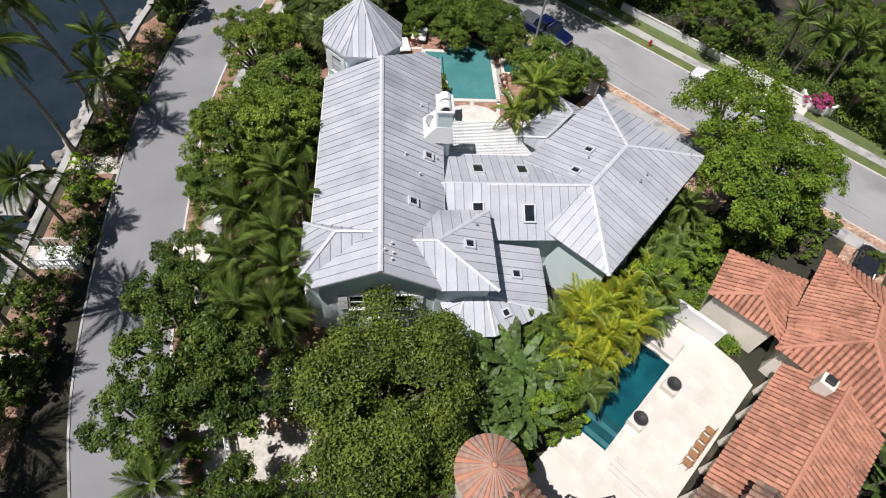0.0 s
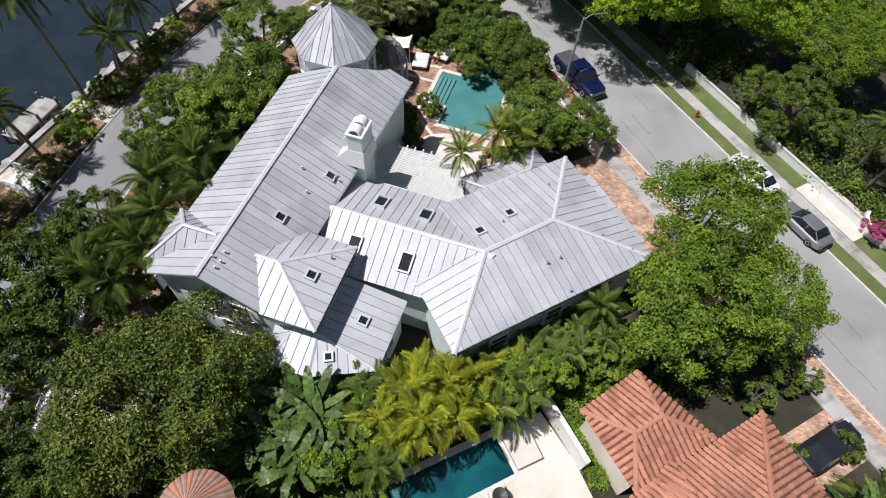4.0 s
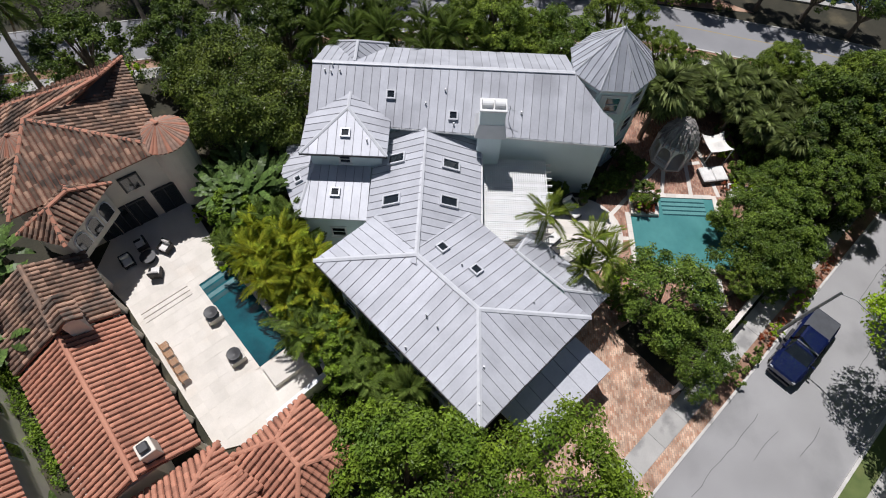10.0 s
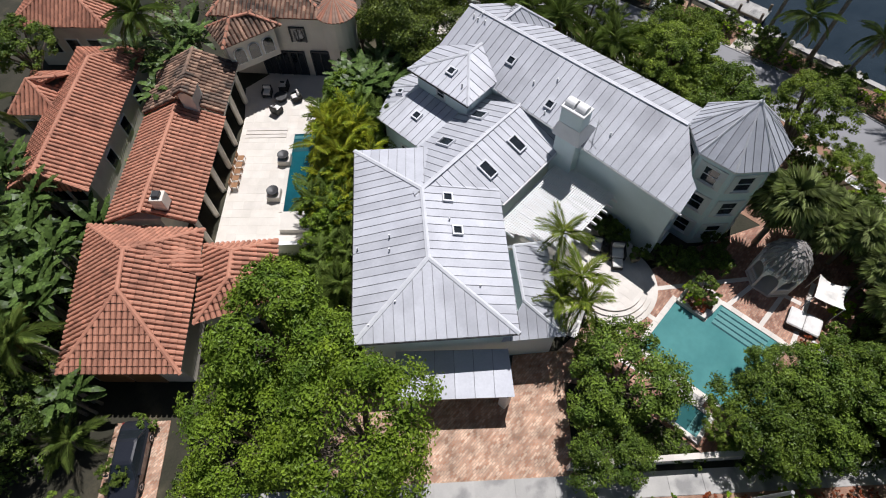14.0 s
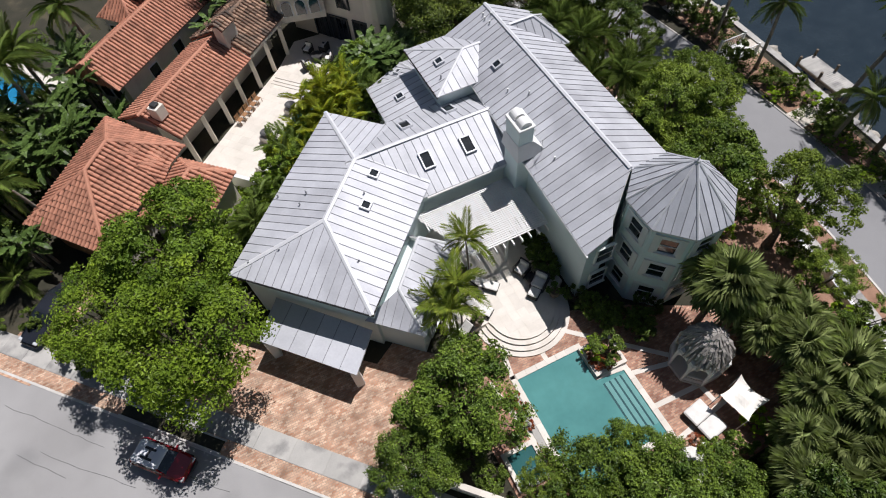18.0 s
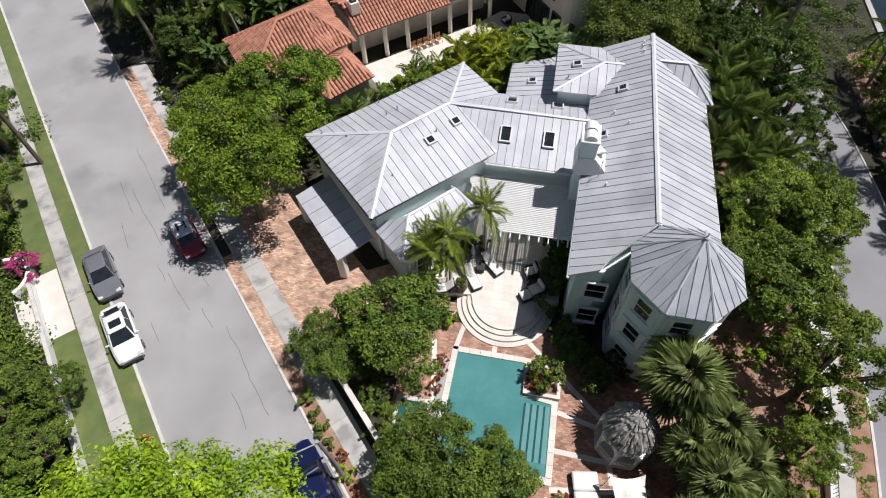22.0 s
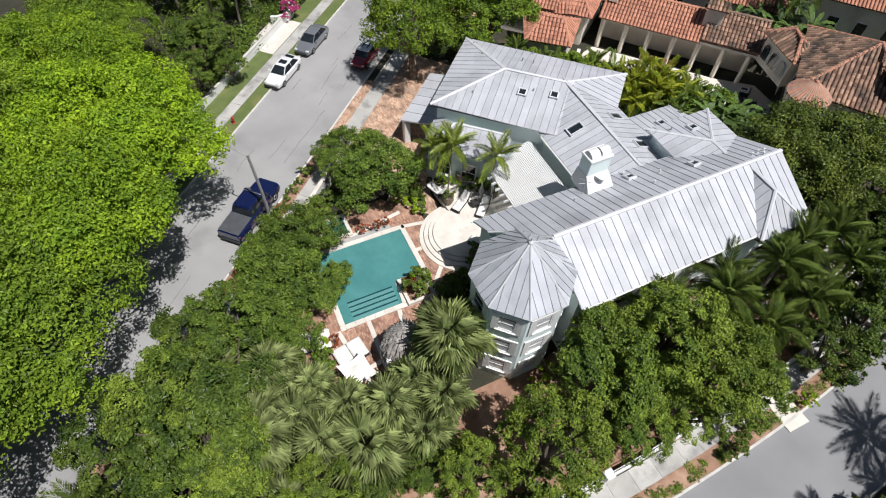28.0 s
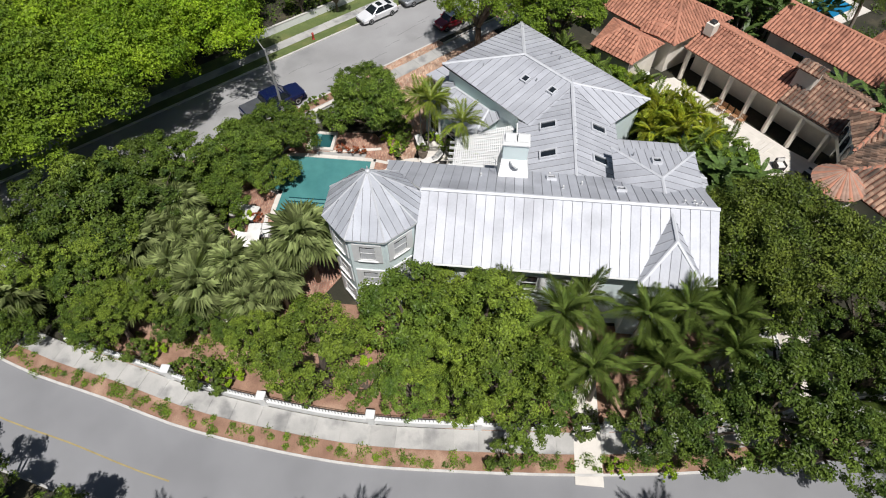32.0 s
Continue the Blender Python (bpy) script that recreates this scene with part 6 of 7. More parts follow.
for x, y, rr in ((4.75, -8.9, 1.6), (6.2, -17.2, 1.4)):
    part("turret_wall", Geo().lathe((x, y, 0), [(rr - 0.3, 0), (rr - 0.3, 5.68)], 18), CREAM, villa)
    n = 34
    rib = [Geo().loft([[Vector((r * math.cos(t), r * math.sin(t), z + h)) for t, h in ((-3.1416 / n, 0.0), (-1.6 / n, b * 0.8), (0, b), (1.6 / n, b * 0.8), (3.1416 / n, 0.0))]
                       for r, z, b in ((rr, 5.72, 0.09), (rr * 0.5, 6.3, 0.05), (0.05, 6.85, 0.012))], cap=False, closed=False).mesh("cone_tile", mt) for mt in (PALE_TILE, TILE)]
    for k in range(n):
        part("cone_tile", rib[k * 7 % 3 == 0], None, villa, m=pose(x, y, 0, 0, 0, 360 * k / n))
    part("cone_bed", Geo().lathe((x, y, 0), [(rr - 0.02, 5.7), (rr * 0.5, 6.29), (0.03, 6.83)], 34), TILE_BED, villa)
    part("cone_cap", Geo().lathe((x, y, 6.8), [(0.16, 0), (0.12, 0.1), (0.02, 0.16)], 10), TILE, villa)
# doors and windows towards the terrace
wall_dir = (Vector(sh(B)) - Vector(sh(A)))
face = math.degrees(math.atan2(wall_dir.x, -wall_dir.y)) + 0
facing = math.degrees(math.atan2(-wall_dir.x, wall_dir.y)) + 180
for s, z, w, h in ((0.14, 0.15, 1.3, 2.3), (0.36, 0.15, 1.0, 2.2), (0.5, 0.15, 0.9, 2.2), (0.64, 0.15, 0.9, 2.2), (0.3, 3.4, 1.0, 1.2)):
    p = Vector(sh(A)) + wall_dir * s
    m = pose(p.x, p.y, z, 0, 0, math.degrees(math.atan2(wall_dir.y, wall_dir.x)))
    win = part("door" if z < 1 else "window", Geo().box((-w / 2 - 0.1, -0.1, 0), (-w / 2, 0.16, h + 0.1)).box((w / 2, -0.1, 0), (w / 2 + 0.1, 0.16, h + 0.1)).box((-w / 2, -0.1, h), (w / 2, 0.16, h + 0.1)), DARK, villa, m=m)
    part("pane", Geo().box((-w / 2, -0.05, 0), (w / 2, 0.1, h)), GLASS, win)
    part("mullion", Geo().box((-0.04, -0.07, 0), (0.04, 0.13, h)), DARK, win)
p0, p1 = Vector((12.2, -12.65)), Vector((8.6, -11.7))
for s in (0.2, 0.5, 0.8):
    p = p0.lerp(p1, s)
    m = pose(p.x, p.y, 3.3, 0, 0, math.degrees(math.atan2((p1 - p0).y, (p1 - p0).x)))
    prof = [(-0.38, 0), (0.38, 0), (0.38, 0.9), (0.27, 1.17), (0, 1.28), (-0.27, 1.17), (-0.38, 0.9)]
    win = part("arched_window", Geo().loft([[(x * 1.25, -0.09, z * 1.06 - 0.05) for x, z in prof], [(x * 1.25, 0.02, z * 1.06 - 0.05) for x, z in prof]]), WHITE, villa, m=m)
    part("pane", Geo().loft([[(x, -0.12, z) for x, z in prof], [(x, 0.0, z) for x, z in prof]]), GLASS, win)
# gallery along the terrace
gx, gn = Vector((0.747, 0.664)), Vector((0.664, -0.747))
G0 = Vector((12.2, -12.2))
pt = lambda s, d, z: (*(G0 + gx * s + gn * d), z)
for s0, s1, mat, dz in ((-0.5, 4.6, OLD_TILE, 0.35), (4.6, 13.6, TILE, 0.0)):
    tile_slope(villa, [pt(s1, 0, 3.1 + dz), pt(s0, 0, 3.1 + dz), pt(s0, 2.85, 4.5 + dz), pt(s1, 2.85, 4.5 + dz)], mat)
    tile_slope(villa, [pt(s0, 5.7, 3.1 + dz), pt(s1, 5.7, 3.1 + dz), pt(s1, 2.85, 4.5 + dz), pt(s0, 2.85, 4.5 + dz)], mat)
    tile_ridge(villa, pt(s0, 2.85, 4.53 + dz), pt(s1, 2.85, 4.53 + dz), mat)
    part("gable", Geo().sheet([pt(s0 + 0.05, 0.3, 3.05), pt(s0 + 0.05, 5.4, 3.05), pt(s0 + 0.05, 2.85, 4.4 + dz)], 0.15), CREAM, villa)
part("wall", Geo().prism([pt(-0.3, 2.2, 0)[:2], pt(13.4, 2.2, 0)[:2], pt(13.4, 5.3, 0)[:2], pt(-0.3, 5.3, 0)[:2]], 0, 3.3), CREAM, villa)
for i in range(7):
    q = pt(0.2 + i * 2.15, 0.35, 0)
    part("column", Geo().rbox((q[0], q[1], 0), (0.34, 0.34, 2.95), 0.04, None), CREAM, villa)
part("beam", Geo().prism([pt(-0.3, 0.2, 0)[:2], pt(13.4, 0.2, 0)[:2], pt(13.4, 0.5, 0)[:2], pt(-0.3, 0.5, 0)[:2]], 2.85, 3.1), CREAM, villa)
q = pt(4.2, 1.9, 0)
m = Matrix.Translation((q[0], q[1], 0)) @ pose(0, 0, 0, 0, 0, 41.6)
chim = part("chimney", Geo().rbox((0, 0, 3.0), (1.5, 0.9, 2.6), 0.04, m), CREAM, villa, "cream chimney with tiled cap")
tile_slope(chim, [m @ Vector((-0.95, -0.7, 5.6)), m @ Vector((0.95, -0.7, 5.6)), m @ Vector((0.8, 0, 6.0)), m @ Vector((-0.8, 0, 6.0))], OLD_TILE)
tile_slope(chim, [m @ Vector((0.95, 0.7, 5.6)), m @ Vector((-0.95, 0.7, 5.6)), m @ Vector((-0.8, 0, 6.0)), m @ Vector((0.8, 0, 6.0))], OLD_TILE)
# cottage at the street end
hip(villa, [(26.9, -8.0), (33.0, -0.6), (28.6, 4.3), (22.3, -2.3)], 3.2, [(26.4, -2.9, 5.3), (28.0, -0.9, 5.3)], TILE)
part("wall", Geo().prism([(26.9, -7.3), (32.3, -0.7), (28.5, 3.6), (23.0, -2.3)], 0, 3.2), CREAM, villa)
tile_slope(villa, [(24.3, 0.4, 3.2), (22.6, -2.6, 3.2), (26.2, -2.6, 5.0)], TILE)
hip(villa, [(22.9, -1.6), (26.4, 2.3), (22.2, 4.6), (19.7, 1.5)], 2.9, [(22.2, 0.8, 4.0), (23.4, 2.1, 4.0)], TILE)
part("wall", Geo().prism([(22.8, -1.2), (25.9, 2.2), (22.3, 4.1), (20.2, 1.5)], 0, 2.9), CREAM, villa)
m = pose(23.0, -5.0, 4.0, 0, 0, 41.6)
part("roof_vent", Geo().rbox((0, 0, 0), (0.8, 0.8, 1.0), 0.03, m), CREAM, villa)
part("vent_cowl", Geo().rbox((0, 0, 1.0), (0.5, 0.5, 0.22), 0.05, m), DARK, villa)
for s in (0.2, 0.55):
    p = Vector((32.3, -0.7)).lerp(Vector((28.5, 3.6)), s)
    part("garage_door", Geo().rbox((0, 0, 0), (1.9, 0.12, 2.2), 0.02, pose(p.x, p.y, 0, 0, 0, 131)), WOOD, villa)

# neighbour's terrace and pool
NT = [(5.2, -9.6), (9.0, -6.6), (10.3, -4.9), (16.0, 0.3), (18.0, 1.8), (20.4, -0.3), (21.8, -2.0), (22.2, -3.3), (13.8, -10.9), (11.6, -13.6), (9.0, -13.4)]
terrace_n = structure("neighbour_terrace", Geo().prism(NT, -0.3, 0.1), TRAVERTINE, "pale travertine terrace of the neighbouring villa", "terrace")
for i in range(20):
    for j in range(10):
        o = G0 + gx * (-0.4 + i * 0.68) - gn * (0.0 + j * 0.68)
        c = [o, o + gx * 0.672, o + gx * 0.672 - gn * 0.672, o - gn * 0.672]
        if all(inside(NT, *p) for p in c):
            part("paving_stone", Geo().prism([tuple(p) for p in c], 0.09, 0.106 + random.uniform(0, 0.002)), TRAVERTINE, terrace_n)
DEEP_STEP = material("dark_pool_step", (0.05, 0.17, 0.18), rough=0.4, spec=0.2)
npool = thing("lap_pool", "dark turquoise tiled lap pool in the travertine terrace", "swimming pool")
NP = [Vector((12.2, -6.8)), Vector((10.6, -5.2)), Vector((15.9, -0.3)), Vector((17.4, -1.9))]
part("water_surface", Geo().prism([tuple(p) for p in NP], -0.2, 0.115), DEEP_POOL, npool, "rippled dark turquoise water")
for i in range(4):
    a, b = NP[i], NP[(i + 1) % 4]
    t = (b - a).normalized()
    s = Vector((t.y, -t.x)) * -0.3
    n = max(1, round((b - a).length / 0.7))
    for j in range(n):
        p, q = a.lerp(b, j / n) + t * 0.005, a.lerp(b, (j + 1) / n) - t * 0.005
        part("coping_stone", Geo().prism([tuple(p), tuple(q), tuple(q + s), tuple(p + s)], 0.05, 0.15), TRAVERTINE, npool)
for i in range(4):
    o = NP[0] + (NP[3] - NP[0]).normalized() * (0.15 + 0.42 * i)
    e = NP[1] + (NP[3] - NP[0]).normalized() * (0.15 + 0.42 * i)
    d = (NP[3] - NP[0]).normalized() * 0.3
    part("pool_step", Geo().prism([tuple(o), tuple(e), tuple(e + d), tuple(o + d)], 0.0, 0.121), POOL_EDGE if i % 2 else DEEP_STEP, npool)
for k, (x, y) in enumerate(((14.35, -5.3), (16.9, -3.35))):
    m = pose(x, y, 0.106, 0, 0, 41.6)
    plinth = thing("fire_bowl", "dark bronze bowl on a travertine plinth by the pool", "fire bowl", m, "bowls by the pool")
    part("plinth", Geo().rbox((0, 0, 0), (0.9, 0.9, 0.5), 0.03), TRAVERTINE, plinth)
    part("bowl", Geo().lathe((0, 0, 0.5), [(0.16, 0), (0.3, 0.1), (0.42, 0.3), (0.38, 0.3), (0.1, 0.16)], 18), DARK, plinth, smooth=True)
for k in range(3):
    a, b = Vector((14.2, -10.0)) + gx * 0.34 * k, Vector((12.1, -7.7)) + gx * 0.34 * k
    structure("terrace_step_neighbour", Geo().prism([tuple(a), tuple(b), tuple(b + gx * 0.3), tuple(a + gx * 0.3)], 0.0, 0.2 - 0.025 * k), CORAL, "shallow travertine step across the terrace", "step")
part("platform", Geo().prism([(16.1, -0.2), (17.5, -1.7), (18.6, -0.7), (17.2, 0.9)], 0.0, 0.5), TRAVERTINE, thing("pool_platform", "raised travertine sun platform at the pool's end", "platform"))
structure("boundary_wall", Geo().prism([(17.9, 2.2), (20.7, -0.6), (20.9, -0.4), (18.1, 2.4)], -0.1, 1.5), WHITE, "white rendered boundary wall of the terrace", "wall")
structure("boundary_wall_long", Geo().prism([(9.6, -4.0), (17.9, 2.2), (17.8, 2.4), (9.5, -3.8)], -0.1, 1.3), WHITE, "white rendered wall behind the palms", "wall")
structure("neighbour_lawn", Geo().prism([(18.6, 0.9), (20.3, -0.6), (21.4, 0.6), (19.6, 2.4)], -0.2, 0.04), GRASS, "small green lawn by the white wall", "grass")


def chair_soft(x, y, turn, label, group):
    c = thing("lounge_chair", label, "chair", pose(x, y, 0.106, 0, 0, turn), group)
    part("frame", Geo().rbox((0, 0, 0.1), (0.74, 0.74, 0.2), 0.04), WICKER, c)
    for sx in (-0.3, 0.3):
        for sy in (-0.3, 0.3):
            part("leg", Geo().box((sx - 0.03, sy - 0.03, 0), (sx + 0.03, sy + 0.03, 0.1)), WICKER, c)
    part("seat_cushion", Geo().rbox((0.03, 0, 0.3), (0.62, 0.58, 0.16), 0.05), CUSHION, c)
    part("backrest", Geo().rbox((-0.32, 0, 0.3), (0.12, 0.72, 0.5), 0.04), WICKER, c)
    part("back_cushion", Geo().rbox((-0.21, 0, 0.44), (0.14, 0.56, 0.38), 0.05), CUSHION, c)
    for s in (-1, 1):
        part("armrest", Geo().rbox((0, s * 0.34, 0.3), (0.7, 0.09, 0.26), 0.03), WICKER, c)
    return c


first = chair_soft(9.6, -11.1, -50, "dark wicker lounge chair with white cushions", "chairs round the fire table")
for x, y, a in ((9.7, -9.5, -20), (10.9, -11.6, 40), (11.6, -9.6, 190)):
    copy_thing(first, pose(x, y, 0.106, 0, 0, a))
tbl = thing("round_table", "dark round low table on the terrace", "table", pose(10.5, -10.4, 0.106))
part("tabletop", Geo().lathe((0, 0, 0.38), [(0.5, 0), (0.52, 0.03), (0.5, 0.06)], 20), DARK, tbl)
part("pedestal", Geo().lathe((0, 0, 0), [(0.34, 0), (0.3, 0.05), (0.26, 0.38)], 14), DARK, tbl)
for i in range(5):
    o = G0 + gx * (6.2 + i * 0.62) - gn * 0.55
    ch = thing("folding_chair", "honey-coloured teak folding chair", "chair", pose(o.x, o.y, 0.106, 0, 0, 41.6 + 180), "teak chairs along the gallery") if i == 0 else None
    if ch:
        teak_chair = ch
        for j in range(5):
            part("seat_slat", Geo().box((-0.22 + j * 0.09, -0.22, 0.43), (-0.15 + j * 0.09, 0.22, 0.455)), WOOD, ch)
        for j in range(4):
            part("back_slat", Geo().box((-0.21, 0.2, 0.52 + j * 0.1), (0.21, 0.225, 0.58 + j * 0.1)), WOOD, ch)
        for sx in (-0.22, 0.2):
            for sy, h in ((-0.22, 0.43), (0.2, 0.92)):
                part("leg", Geo().box((sx, sy, 0), (sx + 0.035, sy + 0.035, h)), WOOD, ch)
    else:
        copy_thing(teak_chair, pose(o.x, o.y, 0.106, 0, 0, 41.6 + 180))

# more roofs further off
for corners, z, ridge, mat, lab in (
    ([pt(-2.5, 7.5, 0)[:2], pt(11.2, 7.5, 0)[:2], pt(11.2, 12.9, 0)[:2], pt(-2.5, 12.9, 0)[:2]], 3.3, [pt(0.4, 10.2, 4.9), pt(10.9, 10.2, 4.9)], TILE, "long clay-tiled neighbouring house with cream walls"),
    ([pt(0.2, 11.6, 0)[:2], pt(4.6, 11.6, 0)[:2], pt(4.6, 15.4, 0)[:2], pt(0.2, 15.4, 0)[:2]], 3.35, [pt(2.3, 12.0, 4.75), pt(2.5, 14.0, 4.75)], TILE, "clay-tiled wing of the long neighbouring house"),
    ([(8.0, -29.5), (16.5, -22.5), (21.5, -28.5), (13.0, -35.5)], 4.2, [(13.0, -30.5, 6.2), (16.6, -27.5, 6.2)], TILE, "clay-tiled house at the far end of the block"),
    ([(45.6, 23.0), (50.6, 16.0), (57.0, 20.6), (52.0, 27.6)], 4.0, [(50.2, 23.4, 5.7), (52.6, 20.0, 5.7)], TILE, "white house with a clay tile roof across the street"),
):
    h = thing("far_house", lab, "house")
    hip(h, corners, z, ridge, mat)
    cx, cy = sum(p[0] for p in corners) / 4, sum(p[1] for p in corners) / 4
    walls = [(cx + (x - cx) * 0.9, cy + (y - cy) * 0.9) for x, y in corners]
    part("wall", Geo().prism(walls, 0, z), WHITE if lab.startswith("white") else CREAM, h)
    for i in range(4):
        a, b = Vector(walls[i]), Vector(walls[(i + 1) % 4])
        t = b - a
        for s in (0.25, 0.5, 0.75):
            p = a + t * s
            win = part("window", Geo().rbox((0, 0, 0), (1.1, 0.12, 1.4), 0.02, pose(p.x, p.y, 1.3, 0, 0, math.degrees(math.atan2(t.y, t.x)))), WHITE, h)
            part("pane", Geo().rbox((0, 0, 0.1), (0.9, 0.16, 1.2), 0.02, pose(p.x, p.y, 1.3, 0, 0, math.degrees(math.atan2(t.y, t.x)))), GLASS, win)

# the pool garden beyond the long house
BLUE_POOL = water_material("blue_pool_water", (0.02, 0.24, 0.42), (0.015, 0.19, 0.36), 0.04, 3, 0.2)
structure("far_pool_deck", Geo().prism([(30.8, -18.6), (34.6, -15.8), (39.2, -21.6), (35.0, -24.6)], -0.2, 0.03), TRAVERTINE, "pale paved deck round the far pool", "terrace")
far_pool = thing("swimming_pool", "bright blue swimming pool behind the neighbouring house", "swimming pool")
part("water_surface", Geo().prism([(32.2, -18.8), (34.4, -17.2), (37.8, -21.4), (35.4, -23.2)], -0.2, 0.045), BLUE_POOL, far_pool)
rim = [Vector(p) for p in ((32.2, -18.8), (34.4, -17.2), (37.8, -21.4), (35.4, -23.2), (32.2, -18.8))]
for a, b in zip(rim, rim[1:]):
    t = (b - a).normalized() * 0.2
    n = Vector((-t.y, t.x))
    part("coping", Geo().prism([tuple(a - t), tuple(b + t), tuple(b + t + n), tuple(a - t + n)], -0.05, 0.09), CORAL, far_pool)

# ---- vehicles ----
TYRE = material("tyre", (0.02, 0.02, 0.02), rough=0.85)
RIM = material("wheel_rim", (0.45, 0.45, 0.46), rough=0.35, metal=0.8)
PLASTIC = material("black_plastic", (0.03, 0.03, 0.032), rough=0.55)
HEAD = material("headlight", (0.62, 0.64, 0.66), rough=0.15)
TAIL = material("tail_light", (0.35, 0.02, 0.02), rough=0.2)


def paint(name, c, metal=0.0):
    return material(name, c, tuple(v * 0.92 for v in c), rough=0.22, metal=metal, scale=1, fine=40, grain=0.04, bump=0, coat=0.8)


def section(x, w, z0, z1, r=0.12):
    """One rounded cross-section of a car body."""
    return [(x, -w + r, z0), (x, w - r, z0), (x, w, z0 + r), (x, w, z1 - r * 1.2), (x, w - r * 1.3, z1), (x, -w + r * 1.3, z1), (x, -w, z1 - r * 1.2), (x, -w, z0 + r)]


def wheel(parent, x, y, r):
    s = 1 if y > 0 else -1
    t = part("wheel", Geo().loft([[(x + k * math.cos(6.2832 * j / 18), y + s * d, r + k * math.sin(6.2832 * j / 18)) for j in range(18)]
                                  for k, d in ((r * 0.6, -0.1), (r * 0.96, -0.1), (r, -0.06), (r, 0.06), (r * 0.96, 0.1), (r * 0.6, 0.1))]), TYRE, parent)
    part("rim", Geo().loft([[(x + k * math.cos(6.2832 * j / 14), y + s * d, r + k * math.sin(6.2832 * j / 14)) for j in range(14)]
                            for k, d in ((r * 0.62, 0.08), (r * 0.58, 0.11), (r * 0.15, 0.09))]), RIM, t)


def car(name, label, m, body_mat, spec, roof_mat=None, roof_pattern=None):
    """spec: stations of (x, half width, belly, top), the cabin's base and roof (front x, rear x) pairs, belt and roof heights, wheels."""
    ob = thing(name, label, "car" if name != "pickup_truck" else "truck", m, "parked cars")
    part("body", Geo().loft([section(*s) for s in spec["body"]]), body_mat, ob, smooth=False)
    (b0, b1), (r0, r1), zb, zr, wb, wr = spec["cabin"]
    ring = lambda x0, x1, w, z: [(x0, -w * 0.86, z), (x0 - 0.12, -w * 0.97, z), (x1 + 0.12, -w, z), (x1, -w * 0.86, z), (x1, w * 0.86, z), (x1 + 0.12, w, z), (x0 - 0.12, w * 0.97, z), (x0, w * 0.86, z)]
    part("glasshouse", Geo().loft([ring(b0, b1, wb, zb), ring(r0, r1, wr, zr)]), GLASS, ob, "dark tinted glass")
    roof = part("roof", Geo().loft([ring(r0 + 0.05, r1 - 0.05, wr + 0.015, zr - 0.05), ring(r0, r1, wr, zr), ring(r0 - 0.2, r1 + 0.2, wr - 0.12, zr + 0.045)]), roof_mat or body_mat, ob)
    for sgn in (-1, 1):
        for (xa, xb) in ((b0, r0), (b1, r1), ((b0 + b1) / 2 - 0.1, (r0 + r1) / 2 - 0.05)):
            part("pillar", Geo().tube([(xa, sgn * wb * 0.93, zb), (xb, sgn * wr * 0.95, zr)], 0.045, 5), body_mat, ob)
        part("mirror", Geo().rbox((b0 - 0.25, sgn * (wb + 0.16), zb), (0.12, 0.24, 0.14), 0.03), body_mat, ob)
        x0, w0 = spec["body"][0][0], spec["body"][0][1]
        part("headlight", Geo().rbox((spec["body"][1][0] - 0.06, sgn * (spec["body"][1][1] - 0.2), spec["light_z"]), (0.3, 0.34, 0.14), 0.04), HEAD, ob)
        part("tail_light", Geo().rbox((spec["body"][-2][0] + 0.02, sgn * (spec["body"][-2][1] - 0.15), spec["light_z"] + 0.1), (0.16, 0.3, 0.14), 0.03), TAIL, ob)
        for x in spec["wheels"]:
            wheel(ob, x, sgn * (spec["body"][3][1] - 0.1), spec["wheel_r"])
    part("bumper", Geo().rbox((spec["body"][0][0] + 0.02, 0, 0.3), (0.16, spec["body"][1][1] * 1.7, 0.2), 0.04), PLASTIC, ob)
    part("bumper", Geo().rbox((spec["body"][-1][0] - 0.02, 0, 0.3), (0.16, spec["body"][-2][1] * 1.7, 0.2), 0.04), PLASTIC, ob)
    if roof_pattern == "sunroof":
        part("sunroof", Geo().rbox(((r0 + r1) / 2 + 0.12, 0, zr + 0.04), (0.6, wr * 1.25, 0.018), 0.008), GLASS, roof)
        part("rear_screen", Geo().rbox((r1 - 0.32, 0, zb + 0.3), (0.5, wr * 1.5, 0.03), 0.01, None), GLASS, ob)
    if roof_pattern == "rack":
        for y in (-0.3, 0.3):
            part("roof_bar", Geo().rbox(((r0 + r1) / 2, y, zr + 0.045), (0.85, 0.16, 0.025), 0.01), PLASTIC, roof)
        part("roof_bar", Geo().rbox(((r0 + r1) / 2, 0, zr + 0.045), (0.17, 0.5, 0.025), 0.01), PLASTIC, roof)
    return ob


SEDAN = dict(body=[(2.36, 0.62, 0.36, 0.66), (2.25, 0.82, 0.24, 0.72), (1.5, 0.91, 0.2, 0.86), (0.9, 0.92, 0.2, 0.94), (-1.3, 0.92, 0.2, 0.98), (-1.9, 0.9, 0.22, 0.98), (-2.25, 0.84, 0.28, 0.92), (-2.38, 0.66, 0.4, 0.84)],
             cabin=((1.05, -1.85), (0.3, -1.2), 0.93, 1.4, 0.82, 0.62), wheels=(1.4, -1.4), wheel_r=0.33, light_z=0.6)
MINI = dict(body=[(1.98, 0.6, 0.36, 0.72), (1.88, 0.8, 0.26, 0.84), (1.2, 0.88, 0.22, 0.94), (0.7, 0.9, 0.22, 0.98), (-1.2, 0.9, 0.22, 1.0), (-1.7, 0.88, 0.26, 1.0), (-1.92, 0.82, 0.3, 0.95), (-1.98, 0.66, 0.4, 0.88)],
            cabin=((0.85, -1.85), (0.35, -1.6), 0.96, 1.5, 0.82, 0.7), wheels=(1.25, -1.25), wheel_r=0.34, light_z=0.66)
